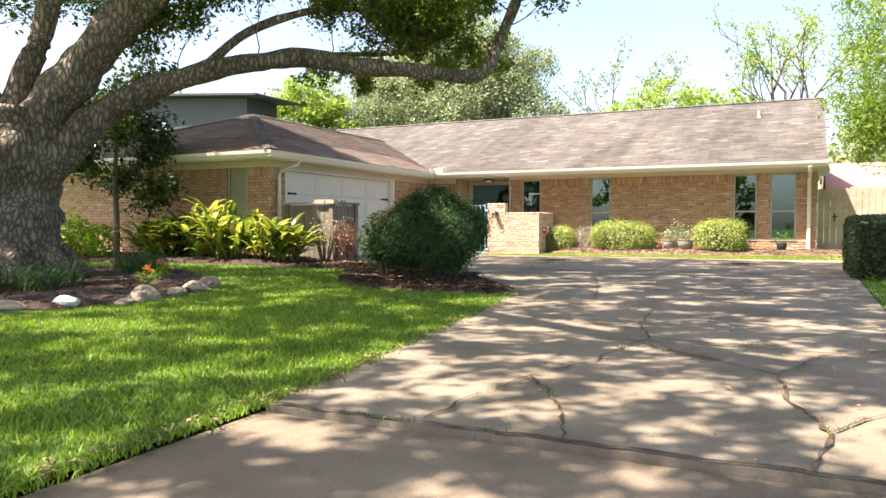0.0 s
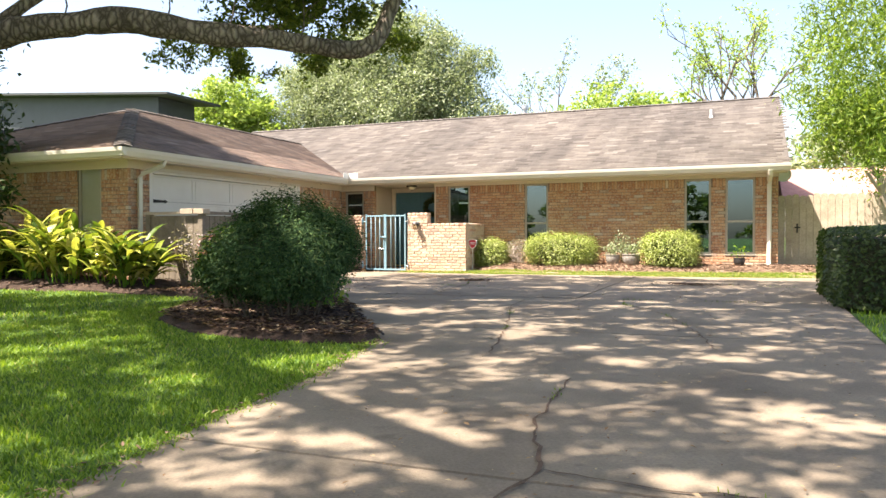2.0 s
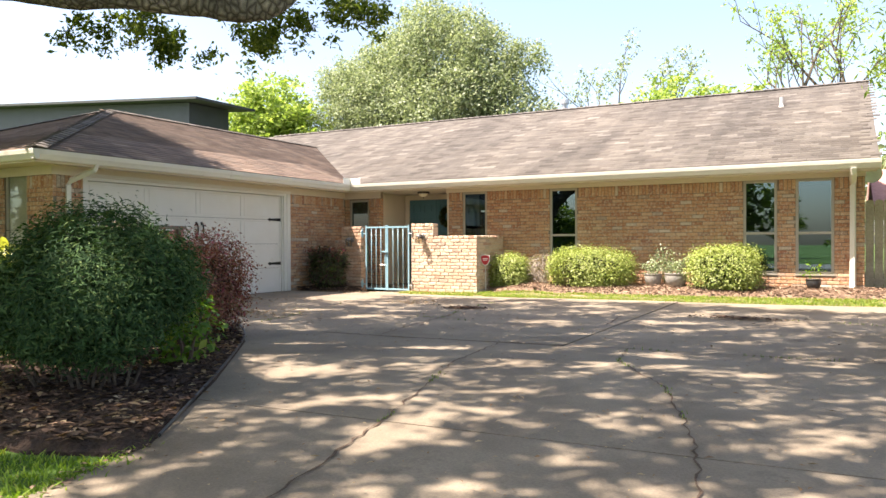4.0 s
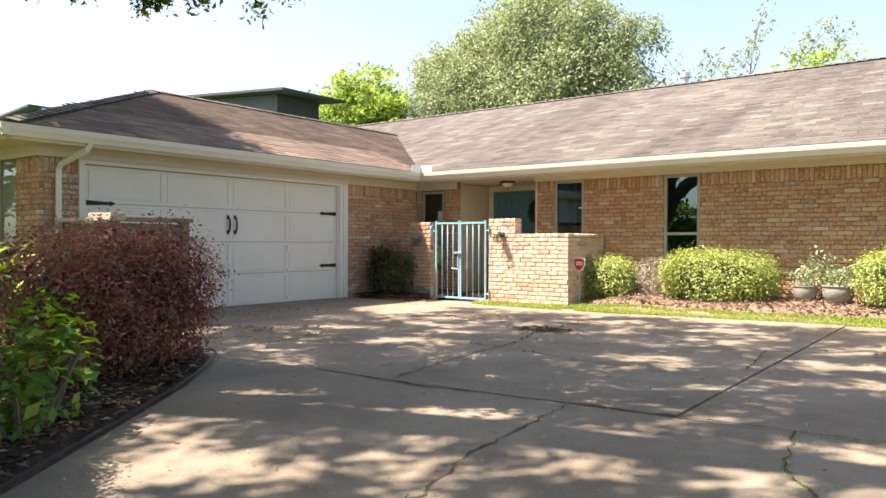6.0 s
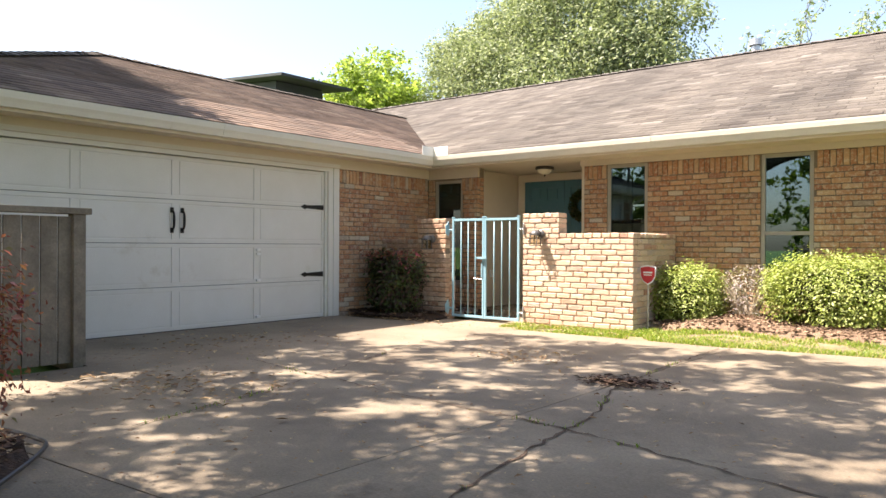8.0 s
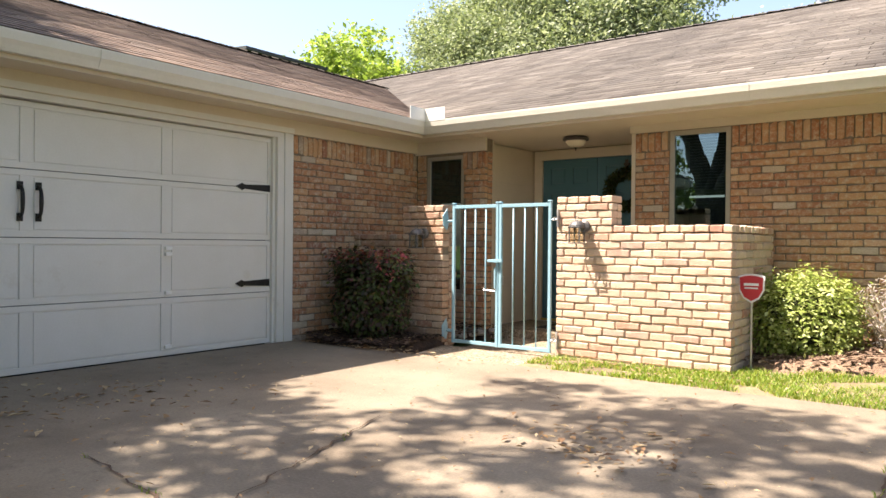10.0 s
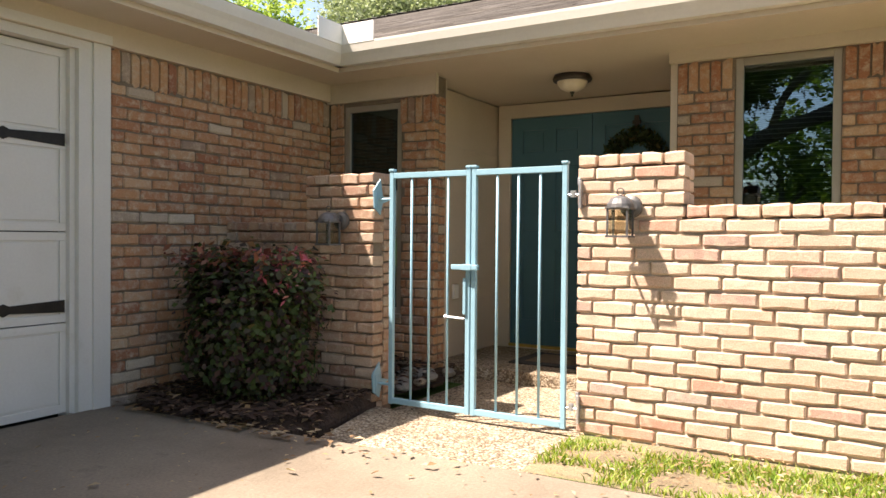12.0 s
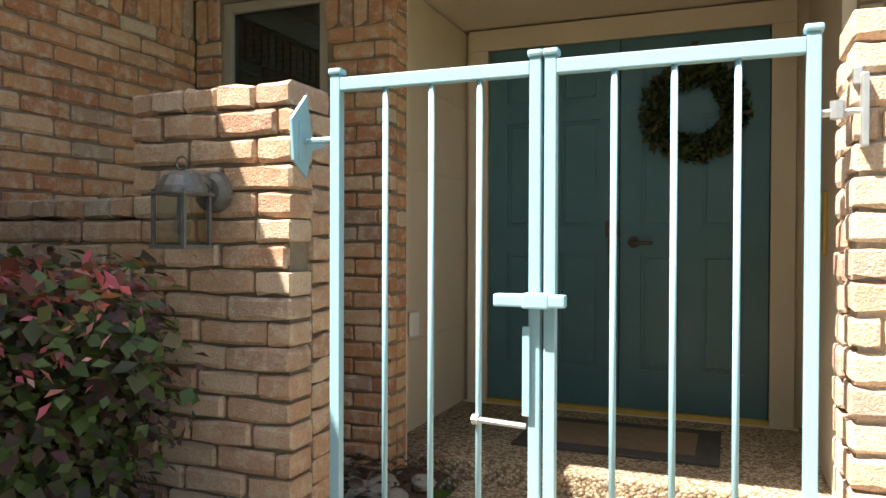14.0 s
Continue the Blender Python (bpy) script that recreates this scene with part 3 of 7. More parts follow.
drive_outline = DRIVE_LEFT + [(-10.2, 18.28), (-8.8, 18.34), (-7.72, 18.40), (-5.0, 18.42), (-3.0, 18.72)] + DRIVE_RIGHT
drive = structure(new("driveway"), "cracked old concrete driveway with dappled shade", "driveway")
slabs = [drive_outline]
for point, along in (((-2.8, 12.8), (1.0, 0.06)), ((-2.27, 14.0), (-0.005, 1.0)), ((-4.95, 16.0), (0.02, 1.0)), ((0, 5.75), (1.0, 0.02)), ((-2.6, 9.6), (1.0, 0.05))):
    cut = []
    n = (-along[1], along[0])
    for s in slabs:
        ys_ = [p[1] for p in s]
        if along[1] > 0.5 and max(ys_) < 14.0:
            cut.append(s)
            continue
        for sign in (1, -1):
            shift = (point[0] + n[0] * 0.007 * sign, point[1] + n[1] * 0.007 * sign)
            half = clip_half(s, shift, (n[0] * sign, n[1] * sign))
            if len(half) > 2:
                cut.append(half)
    slabs = cut
for k, s in enumerate(slabs):
    draped("slab", s, 0.004 * math.sin(k * 2.3), M_concrete, drive, skirt=0.09)

LAWN = [(-22, 0.2), (-2.8, 0.2), (-2.3, 1.8), (-2.27, 3.1)] + DRIVE_LEFT[1:4] + [(-2.98, 8.5), (-3.5, 8.3), (-4.0, 8.28), (-4.9, 8.45), (-5.9, 9.1), (-6.4, 9.9), (-6.9, 11.2), (-8.2, 11.3), (-11, 11.15), (-14, 11.0), (-22, 11)]
LAWN_FRONT = [(-7.72, 18.43), (-5.0, 18.45), (-3.0, 18.68), (1.1, 19.0), (1.16, 19.42), (-1.5, 19.28), (-3.2, 19.22), (-4.6, 19.25), (-6.18, 19.34), (-6.2, 19.11), (-7.70, 19.13)]
LAWN_RIGHT = [(1.0, 3.2), (0.97, 6.0), (0.88, 8.5), (0.9, 12.2), (1.9, 12.0), (6, 12), (9, 3.2)]
LAWN_RIGHT2 = [(1.07, 16.8), (1.17, 19.05), (1.17, 20.8), (6, 20.8), (6, 16.8)]
lawn = structure(draped("lawn", LAWN, -0.012, M_lawn, wobble=0.02), "green lawn with dappled sun and shade", "lawn")
structure(draped("lawn_strip", LAWN_FRONT, -0.008, M_thatch), "narrow strip of thin dry grass by the drive", "lawn")
structure(draped("lawn_side", LAWN_RIGHT, -0.012, M_lawn), "green lawn beside the driveway", "lawn")
structure(draped("lawn_corner", LAWN_RIGHT2, -0.012, M_lawn), "small patch of grass by the fence", "lawn")
BED_ISLAND = [(-3.0, 8.53), (-3.5, 8.32), (-4.0, 8.30), (-4.9, 8.47), (-5.9, 9.12), (-6.4, 9.92), (-6.9, 11.2), (-8.2, 11.3), (-8.7, 13.0), (-8.6, 13.1)] + DRIVE_LEFT[4:11][::-1]
BED_GARAGE = [(-17.4, 11.0), (-14, 11.02), (-11, 11.17), (-8.2, 11.32), (-8.7, 12.95), (-17.4, 12.95)]
BED_FRONT = [(-6.2, 19.35), (-4.6, 19.26), (-3.2, 19.23), (-1.5, 19.29), (1.16, 19.43), (1.16, 20.6), (-6.2, 20.6)]
BED_PIER = [(-10.2, 18.42), (-10.0, 18.27), (-9.7, 18.2), (-9.4, 18.22), (-9.1, 18.34), (-8.92, 18.55), (-8.95, 18.85), (-8.98, 19.15), (-10.2, 19.15)]
BED_OAK = [(-6.5, 5.2), (-6.35, 6.1), (-6.6, 7.3), (-7.4, 8.3), (-9.4, 9.6), (-12, 9.7), (-13.5, 8), (-13, 5.5), (-10, 4.6), (-7.8, 4.7)]
for nm, poly, lift in (("bed_island", BED_ISLAND, 0.0), ("bed_garage", BED_GARAGE, 0.0), ("bed_front", BED_FRONT, -0.01), ("bed_pier", BED_PIER, -0.012), ("bed_oak", BED_OAK, 0.0)):
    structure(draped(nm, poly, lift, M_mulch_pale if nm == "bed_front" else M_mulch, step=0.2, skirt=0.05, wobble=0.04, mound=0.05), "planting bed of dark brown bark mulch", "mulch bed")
structure(draped("path_court", [(-9.0, 19.16), (-7.68, 19.16), (-7.68, 20.5), (-9.0, 20.5)], -0.085, M_pebble, step=0.5, skirt=0.03), "pebbly sunken court path before the porch step", "path")
structure(draped("path", [(-8.80, 18.35), (-7.71, 18.41), (-7.70, 19.158), (-8.99, 19.158), (-8.98, 19.1)], -0.03, M_pebble, step=0.5, skirt=0.08), "pebbly exposed-aggregate entrance path", "path")
structure(draped("bed_court", [(-10.2, 19.1), (-9.0, 19.1), (-9.0, 20.3), (-10.2, 20.3)], 0.0, M_mulch, step=0.4, wobble=0.04), "mulched corner behind the gate", "mulch bed")
structure(part("porch_floor", boxes((-9.42, -7.58, 20.47, 21.7, -0.1, 0.108), bevel=0.012), M_pebble), "pebbly exposed-aggregate porch slab", "porch floor")

# ---------------------------------------------------------------- house shell
EAVE_Y, EAVE_X, ROOF_Z, SOFFIT = 19.74, -9.73, 2.44, 2.28
SL_MAIN, SL_GAR = 0.385, 0.375
RIDGE_Y, RIDGE_Z = 26.0, ROOF_Z + 0.385 * (26.0 - 19.74)
GX, GY = -13.86, 16.62
GZ = ROOF_Z + SL_GAR * (EAVE_X - GX)


def wall_boxes(a0, a1, z0, z1, holes):
    """Rectangles of a wall with holes (a0, a1, z0, z1) cut out of it."""
    cuts = sorted({a0, a1, *(h[0] for h in holes), *(h[1] for h in holes)})
    rows = []
    for u0, u1 in zip(cuts, cuts[1:]):
        inside_ = [h for h in holes if h[0] < (u0 + u1) / 2 < h[1]]
        z = z0
        for h in sorted(inside_, key=lambda q: q[2]):
            if h[2] > z:
                rows.append((u0, u1, z, h[2]))
            z = h[3]
        if z < z1:
            rows.append((u0, u1, z, z1))
    return rows


def wall_y(name, y0, y1, x0, x1, z0, z1, holes, mat):
    return part(name, boxes(*[(a, b, y0, y1, c, d) for a, b, c, d in wall_boxes(x0, x1, z0, z1, holes)]), mat)


def wall_x(name, x0, x1, y0, y1, z0, z1, holes, mat):
    return part(name, boxes(*[(x0, x1, a, b, c, d) for a, b, c, d in wall_boxes(y0, y1, z0, z1, holes)]), mat)


WINDOWS = {"window_1": (-7.19, -6.61), "window_2": (-5.18, -4.60), "window_3": (-1.47, -0.91), "window_4": (-0.61, -0.01)}
WTOP, WBOT, WMID = 2.20, 0.53, 1.25
front_holes = [(a, b, WBOT, WTOP) for a, b in WINDOWS.values()]
wall_front = structure(wall_y("wall_front", 20.422, 20.60, -7.54, 0.45, -0.1, 2.27, front_holes, M_mortar), "orange-brown brick front wall of the house", "wall")
wall_entry = structure(wall_y("wall_entry", 20.212, 20.36, -10.2, -9.225, -0.1, 2.27, [(-10.06, -9.52, 0.5, 2.10)], M_mortar), "brick wall with a narrow window beside the entry", "wall")
wall_garage = structure(wall_x("wall_garage", -10.36, -10.212, 12.93, 20.21, -0.1, 2.27, [(13.46, 18.06, -0.1, 2.10)], M_mortar), "brick garage wall around a wide door", "wall")
wall_garage_front = structure(wall_y("wall_garage_front", 12.912, 13.06, -17.4, -10.21, -0.1, 2.27, [(-11.42, -10.85, 0.55, 2.21)], M_mortar), "brick end wall of the garage", "wall")
structure(part("wall_garage_west", boxes((-17.4, -17.25, 13.07, 30.0, -0.1, 2.27)), M_mortar), "plain brick side wall of the garage", "wall")
bm = bmesh.new()
for x in (0.28, 0.44):
    bm.faces.new([bm.verts.new((x, y, z)) for y, z in ((20.61, -0.1), (32.2, -0.1), (32.2, 2.3), (26.0, RIDGE_Z - 0.05), (20.61, 2.62))])
bmesh.ops.bridge_loops(bm, edges=bm.edges[:])
structure(part("wall_gable", bm, M_mortar), "brick gable wall at the end of the house", "wall")
structure(part("wall_back", boxes((-17.2, 0.27, 32.05, 32.2, -0.1, 2.3)), M_mortar), "plain back wall of the house", "wall")
# Walls added behind the glass, coloured near-black for the unlit rooms.
structure(part("wall_rooms", boxes((-7.4, 0.27, 23.0, 23.1, 0, 2.25), (-10.35, -7.65, 22.2, 22.3, 0, 2.25)), M_dark), "added near-black walls standing for unlit rooms behind the windows", "wall")
structure(part("wall_porch_left", boxes((-9.55, -9.41, 20.37, 21.7, 0.0, 2.27)), M_wallpaint), "cream painted panel wall of the porch", "wall")
structure(part("wall_porch_right", boxes((-7.585, -7.54, 20.43, 21.7, 0.0, 2.27)), M_wallpaint), "cream painted panel wall of the porch", "wall")
structure(part("wall_porch_back", boxes((-9.55, -9.36, 21.64, 21.8, 0, 2.27), (-7.66, -7.45, 21.64, 21.8, 0, 2.27), (-9.36, -7.66, 21.64, 21.8, 2.19, 2.27)), M_wallpaint), "cream painted wall round the front door", "wall")
for nm, rows in (("trim_porch_left", [(-9.415, -9.404, 20.36, 21.6, z, z + 0.008) for z in (0.55, 0.98, 1.4, 1.82)]), ("trim_entry_corner", [(-9.42, -9.235, 20.362, 20.40, 0.0, 2.27)])):
    structure(part(nm, boxes(*rows), M_trim), "thin trim strips on the porch wall", "trim")

# ceilings of the eaves and porch
structure(part("ceiling", boxes((-9.80, 0.62, 19.80, 20.43, SOFFIT, SOFFIT + 0.02), (-9.8, -7.5, 20.43, 21.8, SOFFIT + 0.001, SOFFIT + 0.021), (-10.24, -9.80, 12.40, 20.43, SOFFIT, SOFFIT + 0.02), (-17.9, -10.24, 12.40, 12.95, SOFFIT, SOFFIT + 0.02)), M_trim), "beige painted soffit and porch ceiling", "ceiling")
structure(part("trim_frieze", boxes((-7.585, 0.46, 20.385, 20.421, 2.205, 2.28), (-10.24, -9.2, 20.175, 20.211, 2.13, 2.28), (-10.211, -10.17, 12.9, 20.17, 2.145, 2.28), (-17.4, -10.17, 12.865, 12.899, 2.145, 2.28)), M_trim), "beige frieze board under the soffit", "trim")
structure(part("trim_fascia", boxes((-9.79, 0.64, 19.78, 19.799, 2.26, 2.45), (-9.80, -9.78, 12.38, 19.79, 2.26, 2.45), (-17.95, -9.78, 12.37, 12.39, 2.26, 2.45)), M_trim), "beige fascia board", "trim")


def gutter(name, p0, p1, out, label):
    """A K-style gutter from p0 to p1; out points away from the house."""
    p0, p1, o = Vector(p0), Vector(p1), Vector(out)
    prof = [(0.0, 0.14), (0.0, 0.0), (0.055, 0.0), (0.075, 0.045), (0.092, 0.075), (0.10, 0.125), (0.10, 0.14), (0.09, 0.14), (0.088, 0.125), (0.08, 0.08), (0.062, 0.05), (0.048, 0.012), (0.012, 0.012), (0.012, 0.14)]
    g = tagged(new(name), label, "gutter", "eaves gutters")
    length, run = (p1 - p0).length, (p1 - p0).normalized()

    def sweep(a, b, outline):
        bm = bmesh.new()
        rings = [[bm.verts.new(p0 + run * q + o * u + Vector((0, 0, v))) for u, v in outline] for q in (a, b)]
        for k in range(len(outline)):
            n = (k + 1) % len(outline)
            bm.faces.new((rings[0][k], rings[0][n], rings[1][n], rings[1][k]))
        bm.faces.new(rings[0][::-1])
        bm.faces.new(rings[1])
        bmesh.ops.recalc_face_normals(bm, faces=bm.faces)
        return bm

    # lengths of trough with lapped seams between them, and closed ends
    count = max(1, round(length / 3.4))
    for k in range(count):
        part("trough", sweep(length * k / count, length * (k + 1) / count - 0.001, prof), M_gutter, g)
    for k in range(1, count):
        q = length * k / count
        part("seam", sweep(q - 0.03, q + 0.03, [(u * 1.02 + (0.002 if u > 0.02 else 0), v - 0.002) for u, v in prof[1:7]] + [(u, v) for u, v in prof[7:13]]), M_gutter, g)
    solid = prof[:7]
    for q in (-0.004, length + 0.001):
        part("end_cap", sweep(q, q + 0.003, solid), M_gutter, g)
    return g


gutter("gutter", (-9.77, 19.775, 2.29), (0.66, 19.775, 2.29), (0, -1, 0), "cream metal gutter along the front eave")
gutter("gutter", (-9.775, 12.30, 2.29), (-9.775, 19.77, 2.29), (1, 0, 0), "cream metal gutter along the garage eave")
gutter("gutter", (-17.9, 12.365, 2.29), (-9.68, 12.365, 2.29), (0, -1, 0), "cream metal gutter over the garage end")
guard = tagged(part("splash_guard", boxes((-9.668, -9.40, 19.672, 19.68, 2.42, 2.56), (-9.676, -9.668, 19.42, 19.68, 2.42, 2.56), bevel=0.002), M_white), "white metal splash guard where two gutters meet", "splash guard")

# roofs: deck, then shingle tabs in courses


def shingles(name, origin, u, v, n, ulen, vlen, keep, mat, parent, tab=0.31, exposure=0.142, seed=3, single=None):
    """Courses of shingle tabs on a plane; keep(u, v) says where."""
    rng = np.random.default_rng(seed)
    O, U, V, N = (np.array(q, float) for q in (origin, u, v, n))
    us, vs = [], []
    for r in range(int(vlen / exposure)):
        off = (r % 2) * tab / 2 + rng.uniform(-0.05, 0.05)
        a = np.arange(-tab, ulen + tab, tab) + off
        us.append(a)
        vs.append(np.full(len(a), r * exposure))
    us, vs = np.concatenate(us), np.concatenate(vs)
    k = keep(us + tab / 2, vs + exposure / 2)
    us, vs = us[k], vs[k]
    w = tab - 0.006
    if single:
        # the courses that are passed nearest: each tab an object on one shared mesh
        one = single(us, vs)
        me = bpy.data.meshes.new("shingle")
        me.from_pydata([(0, 0, 0.009), (w, 0, 0.009), (w, exposure * 1.15, 0.004), (0, exposure * 1.15, 0.004), (0, 0, 0), (w, 0, 0)], [], [(0, 1, 2, 3), (4, 5, 1, 0)])
        me.materials.append(M_shingle_tab)
        turn = Matrix((Vector(U), Vector(V), Vector(N))).transposed().to_4x4()
        for a, b in zip(us[one], vs[one]):
            t = new("shingle", me)
            t.parent = parent
            t.matrix_basis = Matrix.Translation(Vector(O + U * a + V * (b + rng.uniform(-0.006, 0.006)) + N * rng.uniform(0, 0.003))) @ turn
        us, vs = us[~one], vs[~one]
    m = len(us)
    lift = 0.008 + rng.uniform(-0.002, 0.003, m)
    drop = rng.uniform(-0.006, 0.006, m)
    P = lambda a, b, c: O + U * a[:, None] + V * b[:, None] + N * c[:, None]
    z0 = np.zeros(m)
    verts = np.stack([P(us, vs + drop, lift), P(us + w, vs + drop, lift), P(us + w, vs + exposure * 1.15, z0 + 0.004), P(us, vs + exposure * 1.15, z0 + 0.004), P(us, vs + drop, z0), P(us + w, vs + drop, z0)], 1).reshape(-1, 3)
    i = np.arange(m)[:, None] * 6
    faces = np.concatenate([i + [[0, 1, 2, 3]], i + [[4, 5, 1, 0]]], 1).reshape(-1, 4)
    return tagged(raw_mesh(name, verts, faces, mat, parent), kind="stuff")


def deck(name, polys, label):
    bm = bmesh.new()
    for poly in polys:
        top = [bm.verts.new(p) for p in poly]
        low = [bm.verts.new((p[0], p[1], p[2] - 0.06)) for p in poly]
        bm.faces.new(top)
        bm.faces.new(low[::-1])
        for i in range(len(poly)):
            bm.faces.new((top[i], low[i], low[(i + 1) % len(poly)], top[(i + 1) % len(poly)]))
    bmesh.ops.recalc_face_normals(bm, faces=bm.faces)
    return structure(part(name, bm, M_shingle), label, "roof")


def caps(name, p0, p1, parent, width=0.15, step=0.2, fall=0.36):
    """Bent cap shingles along a ridge or hip."""
    p0, p1 = Vector(p0), Vector(p1)
    d = (p1 - p0).normalized()
    s = d.cross(Vector((0, 0, 1))).normalized()
    bm = bmesh.new()
    rnd = random.Random(5)
    k, length = 0.0, (p1 - p0).length
    while k < length:
        a, b = p0 + d * k, p0 + d * min(k + step * 1.2, length + 0.02)
        h0, h1 = 0.045 + rnd.uniform(-0.004, 0.004), 0.03
        q = [bm.verts.new(a + s * e * width + Vector((0, 0, h0 - abs(e) * width * fall))) for e in (-1, 0, 1)]
        r = [bm.verts.new(b + s * e * width + Vector((0, 0, h1 - abs(e) * width * fall))) for e in (-1, 0, 1)]
        f = [bm.verts.new(v.co - Vector((0, 0, 0.02))) for v in q]
        for i in (0, 1):
            bm.faces.new((q[i], q[i + 1], r[i + 1], r[i]))
            bm.faces.new((f[i], f[i + 1], q[i + 1], q[i]))
        k += step
    return part(name, bm, M_shingle, parent)


XL, XR = -23.0, 0.64
main_roof = deck("roof_main", [[(XL, EAVE_Y, ROOF_Z), (XR, EAVE_Y, ROOF_Z), (XR, RIDGE_Y, RIDGE_Z), (-17.4, RIDGE_Y, RIDGE_Z)],
                               [(XR, RIDGE_Y, RIDGE_Z), (XR, 32.4, ROOF_Z), (XL, 32.4, ROOF_Z), (-17.4, RIDGE_Y, RIDGE_Z)],
                               [(XL, EAVE_Y, ROOF_Z), (-17.4, RIDGE_Y, RIDGE_Z), (XL, 32.4, ROOF_Z)]], "low brown shingle roof of the house")
vlen = math.hypot(RIDGE_Y - EAVE_Y, RIDGE_Z - ROOF_Z)
vv = Vector((0, RIDGE_Y - EAVE_Y, RIDGE_Z - ROOF_Z)).normalized()
shingles("shingles", (XL, EAVE_Y - 0.01, ROOF_Z), (1, 0, 0), vv, Vector((1, 0, 0)).cross(vv), XR - XL, vlen,
         lambda a, b: (a < XR - XL - 0.1) & ((XL + a) > -13.9 + 0.0 * b) | ((a > 5.0) & (b > 3.0) & (a < XR - XL)), M_shingle, main_roof, seed=3)
caps("ridge_cap", (-17.4, RIDGE_Y, RIDGE_Z), (XR, RIDGE_Y, RIDGE_Z), main_roof)
GFY = 12.33
garage_roof = deck("roof_garage", [[(EAVE_X, GFY, ROOF_Z), (EAVE_X, 24.2, ROOF_Z), (GX, 24.2, GZ), (GX, GY, GZ)],
                                   [(-17.99, GFY, ROOF_Z), (EAVE_X, GFY, ROOF_Z), (GX, GY, GZ)],
                                   [(-17.99, GFY, ROOF_Z), (GX, GY, GZ), (GX, 24.2, GZ), (-17.99, 24.2, ROOF_Z)]], "hipped brown shingle roof of the garage")
gl = math.hypot(EAVE_X - GX, GZ - ROOF_Z)
gv = Vector((GX - EAVE_X, 0, GZ - ROOF_Z)).normalized()
hipk = (GY - GFY) / gl
# the east slope is kept clear of the main roof beyond the valley
val = lambda a, b: (GFY + a - EAVE_Y) * SL_MAIN < b * (GZ - ROOF_Z) / gl + 0.06
shingles("shingles", (EAVE_X + 0.01, GFY, ROOF_Z), (0, 1, 0), gv, Vector((0, 1, 0)).cross(gv), 11.9, gl, lambda a, b: (a > b * hipk - 0.05) & (a < 11.8) & val(a, b), M_shingle_garage, garage_roof, seed=4, single=lambda a, b: (b < 1.42) & (a < 7.4))
fl = math.hypot(GY - GFY, GZ - ROOF_Z)
fv = Vector((0, GY - GFY, GZ - ROOF_Z)).normalized()
shingles("shingles", (-17.99, GFY - 0.01, ROOF_Z), (1, 0, 0), fv, Vector((1, 0, 0)).cross(fv), 8.26, fl, lambda a, b: (a > b / fl * 4.13) & (a < 8.26 - b / fl * 4.13), M_shingle_garage, garage_roof, seed=5)
caps("ridge_cap", (GX, GY, GZ), (GX, 23.75, GZ), garage_roof)
caps("hip_cap", (EAVE_X + 0.01, GFY - 0.01, ROOF_Z), (GX, GY, GZ), garage_roof, fall=0.26)
caps("hip_cap", (-17.99, GFY, ROOF_Z), (GX, GY, GZ), garage_roof, fall=0.26)


# ---------------------------------------------------------------- windows and doors


def window(name, x0, x1, y, z0, z1, mid, label, glass, blind=False, facing="y"):
    w = structure(new(name), label, "window")
    t, d = 0.045, 0.05
    rows = [(x0, x0 + t, y, y + d, z0, z1), (x1 - t, x1, y, y + d, z0, z1), (x0 + t, x1 - t, y, y + d, z1 - t, z1), (x0 + t, x1 - t, y, y + d, z0, z0 + t)]
    part("window_frame", boxes(*rows, bevel=0.004), M_alu, w)
    if mid:
        part("meeting_rail", boxes((x0 + t, x1 - t, y - 0.004, y + d - 0.01, mid - 0.022, mid + 0.022), bevel=0.004), M_alu, w)
    for a, b in (((z0 + t, mid - 0.022), (mid + 0.022, z1 - t)) if mid else ((z0 + t, z1 - t),)):
        p = part("pane", boxes((x0 + t, x1 - t, y + 0.022, y + 0.027, a, b)), glass, w)
        p.visible_shadow = False
    part("window_sill", boxes((x0 - 0.01, x1 + 0.01, y - 0.035, y + 0.1, z0 - 0.03, z0), bevel=0.004), M_alu, w)
    if blind:
        n = int((z1 - z0 - 0.1) / 0.028)
        bl = boxes(*[(x0 + 0.06, x1 - 0.06, y + 0.09, y + 0.112, z1 - 0.07 - k * 0.028, z1 - 0.068 - k * 0.028) for k in range(n)])
        part("blind", bl, M_blind, w, "closed grey slatted blind")
    return w


for nm, (a, b) in WINDOWS.items():
    window(nm, a, b, 20.43, WBOT, WTOP, WMID if nm != "window_1" else 0.95, "tall narrow aluminium sash window reflecting trees", M_glass, nm in ("window_1", "window_3"))
window("window_5", -10.06, -9.52, 20.22, 0.5, 2.10, 0, "narrow dark window with a fine screen", M_screen, True)
w6 = window("window_6", -11.42, -10.85, 12.93, 0.55, 2.21, 1.0, "narrow grey window in the garage end wall", M_lampglass)
part("shade", boxes((-11.37, -10.9, 12.961, 12.966, 1.03, 2.16)), M_shade, w6, "drawn pale green-grey fabric shade")


